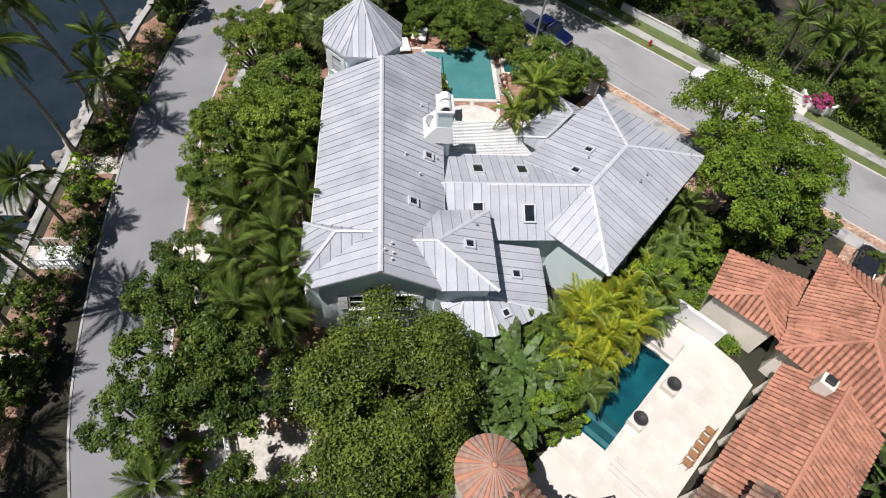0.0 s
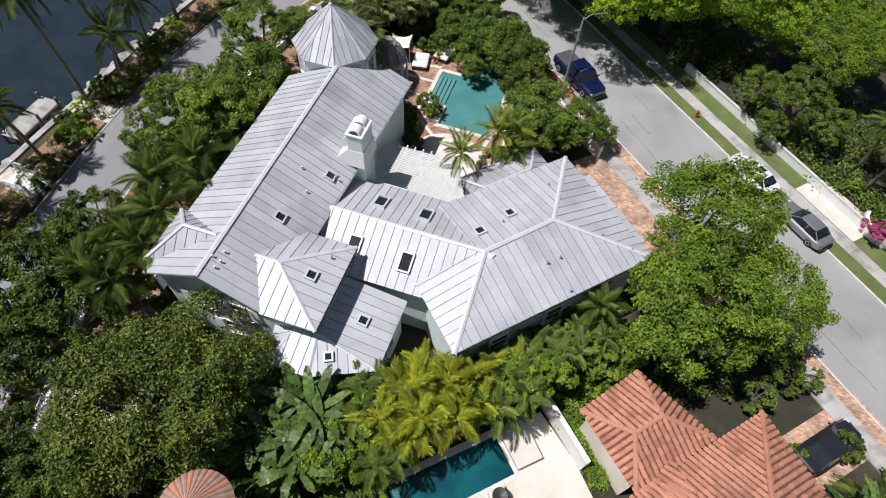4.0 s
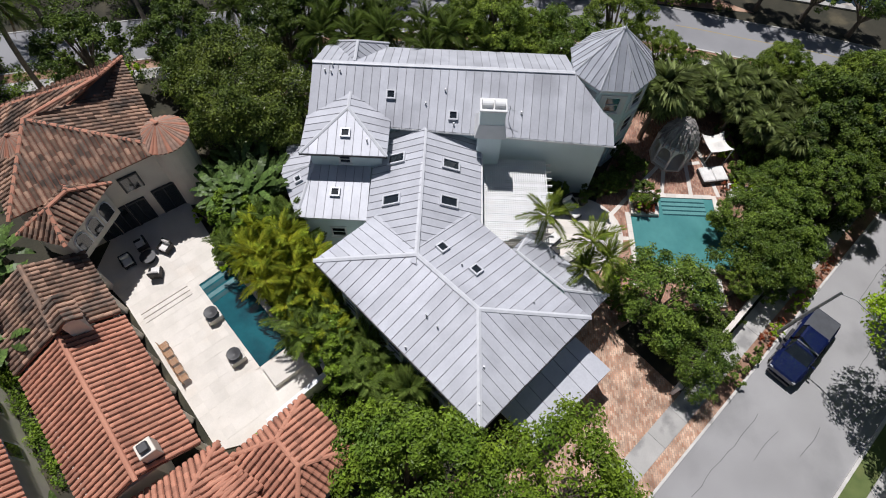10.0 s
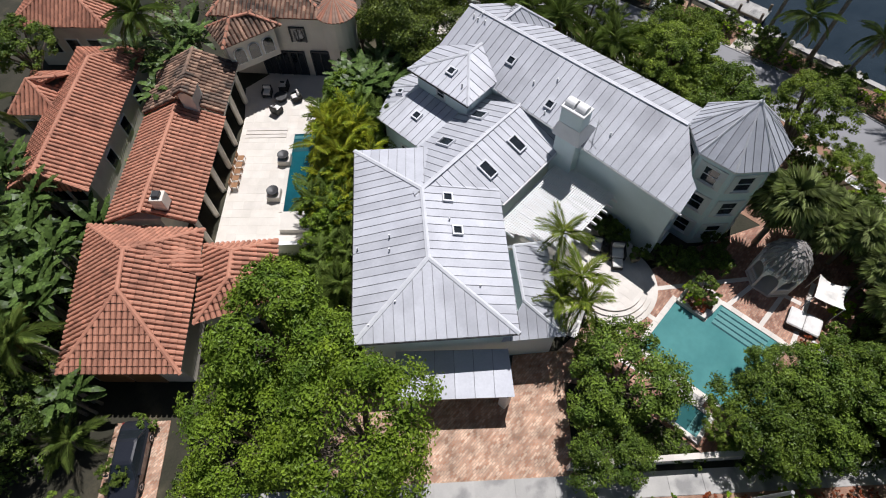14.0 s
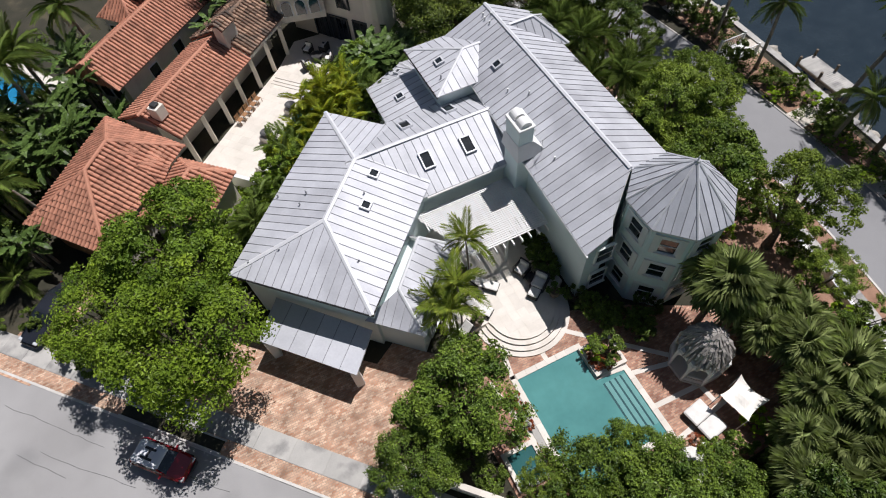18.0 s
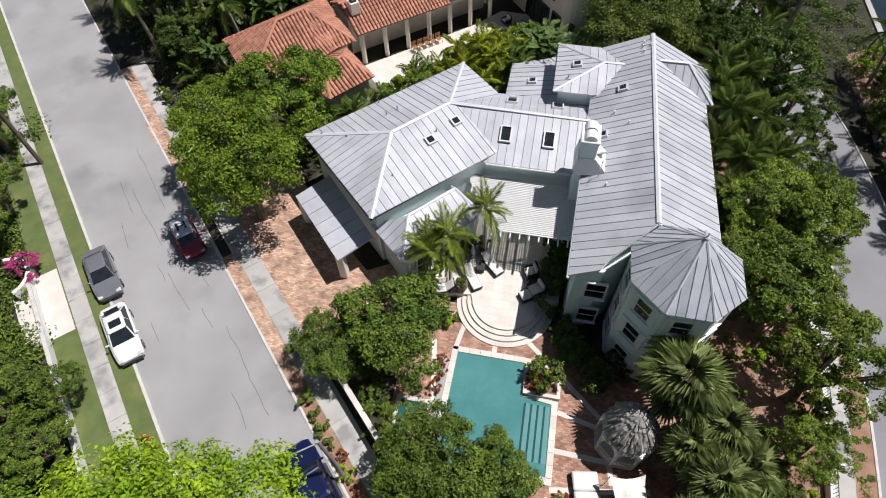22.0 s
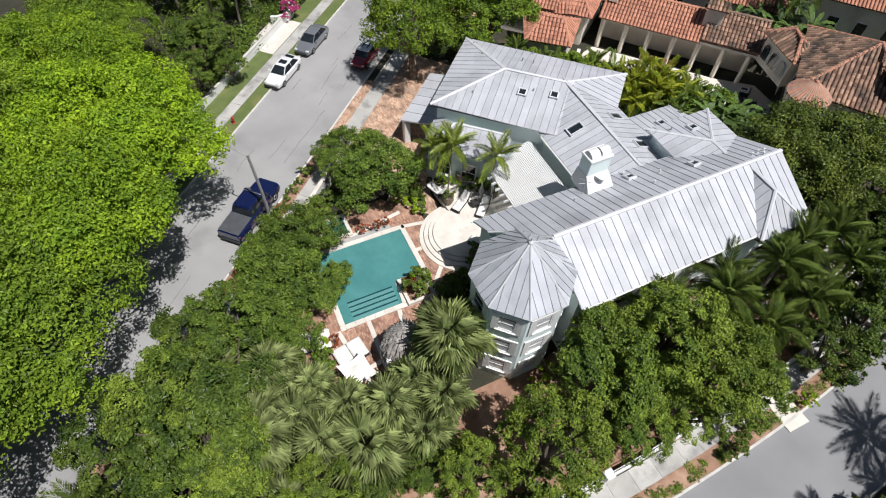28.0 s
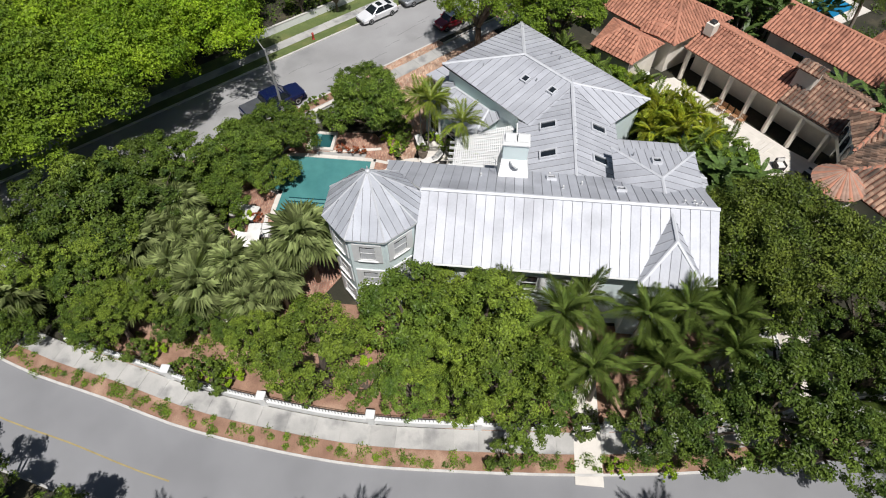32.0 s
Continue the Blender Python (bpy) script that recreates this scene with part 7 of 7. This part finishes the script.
PICKUP = dict(body=[(2.95, 0.75, 0.5, 0.95), (2.85, 0.92, 0.4, 1.05), (2.1, 0.98, 0.36, 1.16), (1.4, 1.0, 0.34, 1.2), (-0.9, 1.0, 0.34, 1.2), (-2.2, 1.0, 0.36, 1.2), (-2.85, 0.97, 0.42, 1.18), (-2.95, 0.92, 0.5, 1.1)],
              cabin=((1.55, -1.0), (0.95, -0.78), 1.18, 1.82, 0.9, 0.74), wheels=(1.95, -1.9), wheel_r=0.42, light_z=0.82)
car("sedan", "white four-door sedan with a sunroof parked at the kerb", pose(29.3, 24.5, 0.006, 0, 0, 135) @ Matrix.Scale(0.88, 4), paint("white_car_paint", (0.76, 0.76, 0.76)), SEDAN, roof_pattern="sunroof")
car("sedan", "silver grey four-door sedan parked at the kerb", pose(32.8, 20.8, 0.006, 0, 0, 135) @ Matrix.Scale(0.88, 4), paint("silver_car_paint", (0.30, 0.31, 0.33), 0.5), SEDAN)
# The red paint is set darker to stand in for tree shade.
car("hatchback", "red hatchback with a white roof, paint darkened for tree shade", pose(28.6, 17.2, 0.006, 0, 0, 135) @ Matrix.Scale(0.84, 4), paint("red_car_paint", (0.26, 0.012, 0.02)), MINI, paint("white_roof_paint", (0.72, 0.73, 0.75)), "rack")
blue = paint("navy_car_paint", (0.006, 0.011, 0.055))
car("sedan", "black sedan in the shade of the cottage driveway", pose(33.5, 4.9, 0.03, 0, 0, 45) @ Matrix.Scale(0.9, 4), paint("black_car_paint", (0.02, 0.022, 0.028)), SEDAN)
truck = car("pickup_truck", "navy blue crew-cab pickup truck with a covered bed", pose(14.9, 30.9, 0.006, 0, 0, -45) @ Matrix.Scale(0.92, 4), blue, PICKUP)
part("bed_cover", Geo().rbox((-1.95, 0, 1.19), (1.85, 1.75, 0.06), 0.025), material("tonneau", (0.075, 0.08, 0.09), rough=0.7), truck, "grey soft bed cover")
part("tailgate", Geo().rbox((-2.93, 0, 0.65), (0.08, 1.7, 0.52), 0.02), blue, truck)
part("roof_rack", Geo().rbox((0.75, 0, 1.86), (0.1, 1.5, 0.06), 0.02), RIM, truck)
for sgn in (-1, 1):
    part("side_step", Geo().rbox((0.2, sgn * 1.05, 0.38), (2.2, 0.16, 0.07), 0.02), PLASTIC, truck)
    part("fender_flare", Geo().rbox((-1.9, sgn * 0.98, 0.8), (1.0, 0.14, 0.1), 0.03), blue, truck)
    part("fender_flare", Geo().rbox((1.95, sgn * 0.98, 0.8), (1.0, 0.14, 0.1), 0.03), blue, truck)

# ---- street furniture ----
GALV = material("galvanised_pole", (0.42, 0.42, 0.41), rough=0.6, metal=0.4)
lamp = thing("street_lamp", "grey street lamp with a long arm over the street", "street lamp", pose(13.9, 29.8, 0))
part("pole", Geo().tube([(0, 0, -0.06), (0.02, 0, 3), (0.1, 0.1, 6.4)], [0.12, 0.1, 0.08], 8), GALV, lamp)
part("arm", Geo().tube([(0.1, 0.1, 6.2), (0.6, 0.6, 6.5), (1.45, 1.2, 6.45)], 0.035, 6), GALV, lamp)
part("lantern", Geo().rbox((1.55, 1.28, 6.36), (0.34, 0.18, 0.12), 0.04, None), WHITE, lamp)
pole = thing("utility_pole", "weathered grey utility pole beside the pavement", "utility pole", pose(43.2, 12.3, 0))
part("pole", Geo().tube([(0, 0, -0.06), (0, 0, 8.6)], [0.17, 0.13], 9), BARK, pole)
part("crossarm", Geo().box((-0.9, -0.06, 7.8), (0.9, 0.06, 7.95)), BARK, pole)
HYD = material("hydrant_red", (0.42, 0.05, 0.03), rough=0.5)
hydrant = thing("fire_hydrant", "small red fire hydrant on the grass strip", "fire hydrant", pose(24.9, 29.9, 0.07))
part("barrel", Geo().lathe((0, 0, 0), [(0.15, 0), (0.15, 0.05), (0.1, 0.08), (0.1, 0.5), (0.13, 0.52), (0.11, 0.62), (0.03, 0.7)], 12), HYD, hydrant)
for s in (-1, 1):
    part("outlet", Geo().tube([(s * 0.08, 0, 0.4), (s * 0.18, 0, 0.4)], 0.05, 8), HYD, hydrant)

# ---- garden walls ----
wall_n = thing("garden_wall", "low white rendered garden wall with pillars and an iron rail", "wall")
outer, inner = offset(NORTH, 2.4), offset(NORTH, 2.62)
for i in range(17, 53):
    y = NORTH[i][1]
    if 5.0 < y < 7.2:
        continue
    c = [outer[i], outer[i + 1], inner[i + 1], inner[i]]
    part("wall_panel", Geo().prism(c, -0.1, 0.55), WHITE, wall_n)
    top = [Vector((*outer[i], 0)).lerp(Vector((*inner[i], 0)), 0.5), Vector((*outer[i + 1], 0)).lerp(Vector((*inner[i + 1], 0)), 0.5)]
    low_fence = y < 5
    part("rail", Geo().tube([top[0] + Vector((0, 0, 1.05)), top[1] + Vector((0, 0, 1.05))], 0.035 if low_fence else 0.02, 5), WHITE if low_fence else DARK, wall_n)
    for j in range(8):
        p = top[0].lerp(top[1], (j + 0.5) / 8)
        part("baluster", Geo().box((p.x - 0.022, p.y - 0.022, 0.55), (p.x + 0.022, p.y + 0.022, 1.05)) if low_fence else Geo().box((p.x - 0.01, p.y - 0.01, 0.55), (p.x + 0.01, p.y + 0.01, 1.05)), WHITE if low_fence else DARK, wall_n)
    if i % 4 == 0 or 4.0 < y < 5.6 or 6.6 < y < 8.2:
        p = top[0]
        pil = part("pillar", Geo().rbox((p.x, p.y, -0.05), (0.42, 0.42, 1.2), 0.03), WHITE, wall_n)
        part("pillar_cap", Geo().rbox((p.x, p.y, 1.15), (0.52, 0.52, 0.1), 0.03), WHITE, pil)
structure("garden_walk", Geo().prism([(-13.2, 5.5), (-3.9, 5.6), (-3.9, 7.0), (-13.2, 7.0)], -0.1, 0.068), CORAL, "pale stone garden walk from the lane to the house", "path")
wall_e = thing("pool_wall", "white rendered wall between pool garden and pavement", "wall")
for i in range(12):
    a, b = Vector((18.0, 22.5)).lerp(Vector((6.4, 33.8)), i / 12), Vector((18.0, 22.5)).lerp(Vector((6.4, 33.8)), (i + 1) / 12)
    t = (b - a).normalized()
    s = Vector((-t.y, t.x)) * 0.1
    part("wall_panel", Geo().prism([tuple(a - s), tuple(b - s), tuple(b + s), tuple(a + s)], -0.1, 1.25), WHITE, wall_e)
    part("coping", Geo().prism([tuple(a - s * 1.5), tuple(b - s * 1.5), tuple(b + s * 1.5), tuple(a + s * 1.5)], 1.25, 1.32), CORAL, wall_e)
wall_o = thing("street_wall", "low thin white rendered wall across the street", "wall")
for i in range(12):
    s0, s1 = -8.6 + i * 1.6, -8.6 + (i + 1) * 1.6 - 0.006
    part("wall_panel", Geo().prism([((59.2 + d) / 2 + s / q2, (59.2 + d) / 2 - s / q2) for d, s in ((0, s0), (0.26, s0), (0.26, s1), (0, s1))], -0.1, 0.75), WHITE, wall_o)
    part("coping", Geo().prism([((59.16 + d) / 2 + s / q2, (59.16 + d) / 2 - s / q2) for d, s in ((0, s0), (0.34, s0), (0.34, s1), (0, s1))], 0.75, 0.81), KERB, wall_o)
bed_e = thing("street_bed", "dark planting bed between pale concrete edges beside the brick strip", "planting bed")
part("soil", Geo().prism(street(43.0, 43.9, 5.6, 12.2), -0.1, 0.07), SOIL, bed_e)
for d0, d1 in ((42.86, 43.0), (43.9, 44.04)):
    part("edging", Geo().prism(street(d0, d1, 5.5, 12.3), -0.1, 0.16), KERB, bed_e)
blocks = thing("coral_wall", "low dry wall of pale coral blocks in the garden", "wall")
for i in range(11):
    for j in range(2):
        s = i / 10
        x, y = -4.4 - 1.1 * s - 0.5 * math.sin(3.14 * s), 31.2 - 4.6 * s
        part("block", Geo().rbox((x, y, j * 0.24 - 0.02), (0.46, 0.43, 0.24), 0.04, None), CORAL, blocks)
sand_walk = thing("waterside_steps", "white timber landing with rails above the water", "landing")
part("deck", Geo().rbox((-19.7, 6.0, -0.05), (2.6, 1.7, 0.16), 0.03), WHITE, sand_walk)
for x in (-20.9, -18.6):
    for y in (5.2, 6.8):
        part("post", Geo().rbox((x, y, -0.02), (0.16, 0.16, 1.1), 0.02), WHITE, sand_walk)
for y in (5.2, 6.8):
    part("rail", Geo().box((-20.9, y - 0.03, 0.9), (-18.6, y + 0.03, 0.97)), WHITE, sand_walk)
    for i in range(9):
        part("baluster", Geo().box((-20.7 + i * 0.25, y - 0.02, 0.1), (-20.66 + i * 0.25, y + 0.02, 0.9)), WHITE, sand_walk)

# ---- gazebo, sails and sun beds by the pool ----
gazebo = thing("gazebo", "octagonal gazebo with a shaggy grey thatched roof", "gazebo", pose(0.0, 25.3, 0.012) @ Matrix.Scale(0.95, 4))
R8 = lambda r, z: [Vector((r * math.cos(radians(22.5 + 45 * k)), r * math.sin(radians(22.5 + 45 * k)), z)) for k in range(8)]
part("floor", Geo().loft([R8(1.55, 0), R8(1.55, 0.18)]), CORAL, gazebo)
for p in R8(1.46, 0.18):
    part("post", Geo().rbox((p.x, p.y, 0.18), (0.15, 0.15, 2.05), 0.015), WHITE, gazebo)
SIDE = 2 * 1.46 * math.sin(radians(22.5)) - 0.12


def arch_head(w, low, top, t):
    """A lintel over an arched opening: w wide, springing at low, flat at top."""
    n = 8
    ring = [(-w / 2 + w * i / n, low + (top - 0.1 - low) * math.sqrt(max(0.0, 1 - (2 * i / n - 1) ** 2))) for i in range(n + 1)]
    v = [(x, y, z) for y in (-t, t) for x, z in ring] + [(x, y, top) for y in (-t, t) for x, z in ring]
    m, q = n + 1, 2 * (n + 1)
    f = []
    for i in range(n):
        f += [(i, i + 1, q + i + 1, q + i), (m + i + 1, m + i, q + m + i, q + m + i + 1), (i, m + i, m + i + 1, i + 1), (q + i, q + i + 1, q + m + i + 1, q + m + i)]
    return Geo().add(v, f)


for k in range(8):
    a = 45 * (k + 1)
    m = pose(0, 0, 0, 0, 0, a) @ pose(1.46 * math.cos(radians(22.5)), 0, 0, 0, 0, 90)
    part("arched_head", arch_head(SIDE, 1.45, 2.2, 0.045), WHITE, gazebo, m=m)
    if k == 7:
        continue
    part("railing", Geo().rbox((0, 0, 0.82), (SIDE, 0.11, 0.08), 0.015), WHITE, gazebo, m=m)
    part("kick_panel", Geo().rbox((0, 0, 0.18), (SIDE, 0.05, 0.34), 0.01), WHITE, gazebo, m=m)
    for j in range(1, 7):
        x = -SIDE / 2 + SIDE * j / 7
        part("baluster", Geo().box((x - 0.02, -0.02, 0.5), (x + 0.02, 0.02, 0.84)), WHITE, gazebo, m=m)
part("eave_beam", Geo().loft([R8(1.48, 2.2), R8(1.48, 2.36)]), WHITE, gazebo)
rnd = random.Random(3)
THATCH_LINE = [(1.36, 2.2), (1.3, 2.55), (1.12, 3.0), (0.88, 3.45), (0.6, 3.8), (0.42, 3.9), (0.34, 4.1), (0.16, 4.3), (0.02, 4.36)]
part("thatch_core", Geo().lathe((0, 0, 0), [(r * 0.93, z - 0.06) for r, z in THATCH_LINE], 20), THATCH, gazebo)
for lvl in range(7):
    t = lvl / 7 * 0.86
    for j in range(30 - 3 * lvl):
        a = 6.2832 * (j + rnd.uniform(-0.4, 0.4)) / (30 - 3 * lvl)
        u = (t + rnd.uniform(-0.02, 0.05)) * 8
        k = min(7, int(max(0, u)))
        f = max(0, u) - k
        r0, z0 = (THATCH_LINE[k][c] * (1 - f) + THATCH_LINE[k + 1][c] * f for c in (0, 1))
        u = min(7.9, max(0, u) + 1.9)
        k = int(u)
        f = u - k
        r1, z1 = (THATCH_LINE[k][c] * (1 - f) + THATCH_LINE[k + 1][c] * f for c in (0, 1))
        d = Vector((math.cos(a), math.sin(a), 0))
        e = Vector((math.cos(a + rnd.uniform(-0.08, 0.08)), math.sin(a + rnd.uniform(-0.08, 0.08)), 0))
        w = Vector((-d.y, d.x, 0)) * rnd.uniform(0.07, 0.16)
        low, high = d * (r0 + rnd.uniform(0.02, 0.13)) + Vector((0, 0, z0 - rnd.uniform(0.02, 0.16))), e * r1 + Vector((0, 0, z1))
        mid = low.lerp(high, 0.45) + d * rnd.uniform(0.03, 0.1)
        part("thatch_tuft", Geo().tube([low, mid, high], [w.length * 0.55, w.length * 0.8, w.length * 0.4], 5), THATCH, gazebo)
sail = thing("shade_sail", "white canvas shade canopy with pointed corners", "shade canopy", pose(-0.15, 28.3, 0.012, 0, 0, 12) @ Matrix.Scale(0.7, 4))
g = Geo()
N = 8
grid = []
for i in range(N + 1):
    for j in range(N + 1):
        u, v = i / N * 2 - 1, j / N * 2 - 1
        x, y = 1.25 * u * (1 - 0.14 * (1 - v * v)), 1.25 * v * (1 - 0.14 * (1 - u * u))
        grid.append((x, y, 2.25 + 0.35 * u * u * v * v + 0.3 * math.exp(-5 * (u * u + v * v))))
g.add(grid, [(i * (N + 1) + j, (i + 1) * (N + 1) + j, (i + 1) * (N + 1) + j + 1, i * (N + 1) + j + 1) for i in range(N) for j in range(N)])
part("canvas", g, CANVAS, sail)
for x in (-1.2, 1.2):
    for y in (-1.2, 1.2):
        part("post", Geo().tube([(x, y, 0), (x, y, 2.6)], 0.035, 6), WHITE, sail)
bed = thing("day_bed", "white cushioned day bed by the pool", "day bed", pose(1.7, 28.2, 0.012, 0, 0, 100))
part("frame", Geo().rbox((0, 0, 0.08), (1.9, 1.35, 0.24), 0.04), WICKER, bed)
for x in (-0.48, 0.48):
    part("mattress", Geo().rbox((x, 0, 0.32), (0.93, 1.3, 0.16), 0.06), CUSHION, bed)
for x in (-0.85, 0.85):
    for y in (-0.55, 0.55):
        part("leg", Geo().box((x - 0.04, y - 0.04, 0), (x + 0.04, y + 0.04, 0.08)), WICKER, bed)

copy_thing(bed, pose(3.3, 29.9, 0.012, 0, 0, 80))


def lounger(x, y, turn, z=0.456, label="dark wicker sun lounger with a white cushion", group="loungers on the terrace"):
    c = thing("sun_lounger", label, "sun lounger", pose(x, y, z, 0, 0, turn), group)
    part("frame", Geo().rbox((0.1, 0, 0.2), (1.5, 0.68, 0.09), 0.03), WICKER, c)
    for sx in (-0.55, 0.75):
        for sy in (-0.3, 0.3):
            part("leg", Geo().box((sx - 0.03, sy - 0.03, 0), (sx + 0.03, sy + 0.03, 0.2)), WICKER, c)
    part("mattress", Geo().rbox((0.2, 0, 0.29), (1.25, 0.6, 0.09), 0.035), CUSHION, c)
    m = pose(-0.45, 0, 0.3, 0, 42, 0)
    part("backrest", Geo().rbox((-0.32, 0, -0.02), (0.7, 0.68, 0.06), 0.025, m), WICKER, c)
    part("back_cushion", Geo().rbox((-0.31, 0, 0.04), (0.64, 0.58, 0.09), 0.035, m), CUSHION, c)
    return c


sofa = lounger(9.35, 17.0, 124)
copy_thing(sofa, pose(8.28, 15.76, 0.456, 0, 0, 135))
copy_thing(sofa, pose(11.2, 18.1, 0.456, 0, 0, 20))
terrace_chair = chair_soft(5.8, 15.9, 25, "black wicker armchair with white cushions", "armchairs on the terrace")
terrace_chair.matrix_basis = pose(5.8, 15.9, 0.456, 0, 0, 25) @ Matrix.Scale(1.15, 4)
copy_thing(terrace_chair, pose(5.35, 17.2, 0.456, 0, 0, 35) @ Matrix.Scale(1.15, 4))
stool = thing("footstool", "black wicker footstool with a white cushion", "footstool", pose(5.95, 17.65, 0.456, 0, 0, 35))
part("frame", Geo().rbox((0, 0, 0), (0.7, 0.7, 0.3), 0.04), WICKER, stool)
part("cushion", Geo().rbox((0, 0, 0.3), (0.64, 0.64, 0.13), 0.05), CUSHION, stool)
side = thing("side_table", "small dark wicker side table", "table", pose(5.6, 16.6, 0.456))
part("tabletop", Geo().rbox((0, 0, 0.36), (0.55, 0.55, 0.05), 0.02), WICKER, side)
part("body", Geo().rbox((0, 0, 0), (0.46, 0.46, 0.36), 0.03), WICKER, side)
copy_thing(side, pose(8.95, 16.1, 0.456))


def pot(x, y, z, r, label, plant_kind=None, s=0.6):
    p = thing("plant_pot", label, "plant pot", pose(x, y, z), "pots on the terrace")
    part("pot", Geo().lathe((0, 0, 0), [(r * 0.55, 0), (r * 0.8, r * 0.5), (r, r * 1.2), (r * 0.85, r * 1.7), (r * 0.95, r * 1.85), (r * 0.75, r * 1.85), (r * 0.7, r * 1.6)], 16), CLAY_POT, p, smooth=True)
    if plant_kind:
        plant(plant_kind, x, y, s, z + r * 1.6)


pot(9.9, 17.75, 0.45, 0.4, "weathered clay pot with a clipped green plant", "shrub", 0.6)
pot(11.5, 15.9, 0.45, 0.5, "large buff clay urn on the terrace")
pot(9.1, 14.5, 0.45, 0.34, "clay pot with a round clipped plant", "shrub", 0.65)
pot(4.9, 18.25, 0.45, 0.34, "clay pot with a leafy green plant", "shrub", 0.7)
heron = thing("garden_figure", "white garden bird ornament among the plants", "garden ornament", pose(9.6, 15.2, 0.45))
part("figure", Geo().loft([[(r * math.cos(6.2832 * j / 9) + dx, r * math.sin(6.2832 * j / 9), z) for j in range(9)] for r, z, dx in ((0.14, 0, 0), (0.1, 0.15, 0), (0.2, 0.5, 0.02), (0.17, 0.75, 0.02), (0.06, 0.95, 0.06), (0.05, 1.2, 0.02), (0.07, 1.3, 0.06), (0.02, 1.34, 0.16))]), WHITE, heron, smooth=True)
planter = thing("stone_planter", "raised coral stone planter at the pool's corner", "planter")
for a, b in (((3.35, 21.75), (5.4, 21.95)), ((3.35, 23.45), (5.4, 23.65)), ((3.35, 21.95), (3.55, 23.45)), ((5.2, 21.95), (5.4, 23.45))):
    part("rim", Geo().box((*a, 0), (*b, 0.3)), CORAL, planter)
part("soil", Geo().box((3.55, 21.95, 0), (5.2, 23.45, 0.22)), MULCH, planter)
plant("bush", 4.25, 22.6, 0.85, 0.2)
plant("lime_shrub", 4.7, 22.3, 0.95, 0.2)
for x, y in ((4.9, 23.1), (4.5, 23.2), (4.95, 22.7), (10.1, 23.4), (10.3, 24.2), (10.2, 22.7), (2.8, 28.8)):
    plant("croton", x, y, 0.9, 0.15)
# garden umbrella on the shell court
umb = thing("garden_umbrella", "cream canvas garden umbrella over the shell court", "umbrella", pose(-4.95, -3.5, 0))
apex = Vector((0, 0, 2.55))
rim = [Vector((1.35 * math.cos(6.2832 * k / 6), 1.35 * math.sin(6.2832 * k / 6), 2.05)) for k in range(6)]
for k in range(6):
    a, b = rim[k], rim[(k + 1) % 6]
    part("canopy_panel", Geo().sheet([a, b, apex], 0.02), CANVAS, umb)
    part("rib", Geo().tube([a - Vector((0, 0, 0.04)), apex - Vector((0, 0, 0.05))], 0.015, 4), WOOD, umb)
part("pole", Geo().tube([(0, 0, 0), (0, 0, 2.6)], 0.03, 7), WOOD, umb)
part("base", Geo().lathe((0, 0, 0), [(0.28, 0), (0.28, 0.06), (0.08, 0.1)], 14), DARK, umb)
for k, (x, y, a) in enumerate(((-3.9, -4.0, 190), (-5.6, -4.9, 60))):
    copy_thing(teak_chair, pose(x, y, 0.0, 0, 0, a))
stool = thing("garden_table", "small round teak garden table under the umbrella", "table", pose(-4.6, -4.4, 0))
part("tabletop", Geo().lathe((0, 0, 0.66), [(0.45, 0), (0.46, 0.02), (0.45, 0.04)], 18), WOOD, stool)
part("pedestal", Geo().lathe((0, 0, 0), [(0.25, 0), (0.22, 0.04), (0.05, 0.1), (0.05, 0.66)], 12), WOOD, stool)
stones = random.Random(8)
path_stones = thing("stepping_path", "grey stepping stones between the beds", "path")
for i in range(34):
    s = i / 33
    x, y = -6.4 + 0.5 * math.sin(i * 1.7) + 1.2 * s, -2.6 + 9.0 * s
    part("stepping_stone", Geo().lathe((x, y, -0.02), [(0.24 + stones.uniform(0, 0.1), 0), (0.22, 0.05)], 7, stones.uniform(0, 3)), CONCRETE, path_stones)

# curved white entrance wall and paved entry across the street
entry = thing("entrance_wall", "curved white entrance wall beside the bougainvillea", "wall")
for i in range(7):
    a0, a1 = radians(150 + i * 22), radians(150 + (i + 1) * 22)
    q = [(38.6 + r * math.cos(a), 22.6 + r * math.sin(a)) for r, a in ((1.7, a0), (1.7, a1), (1.45, a1), (1.45, a0))]
    part("wall_segment", Geo().prism(q, -0.1, 0.9), WHITE, entry)
structure("entrance_paving", Geo().prism([(32.6, 24.6), (36.4, 20.8), (38.4, 22.8), (34.6, 26.6)], -0.2, 0.064), CORAL, "tan paved entrance between the trees across the street", "paving")
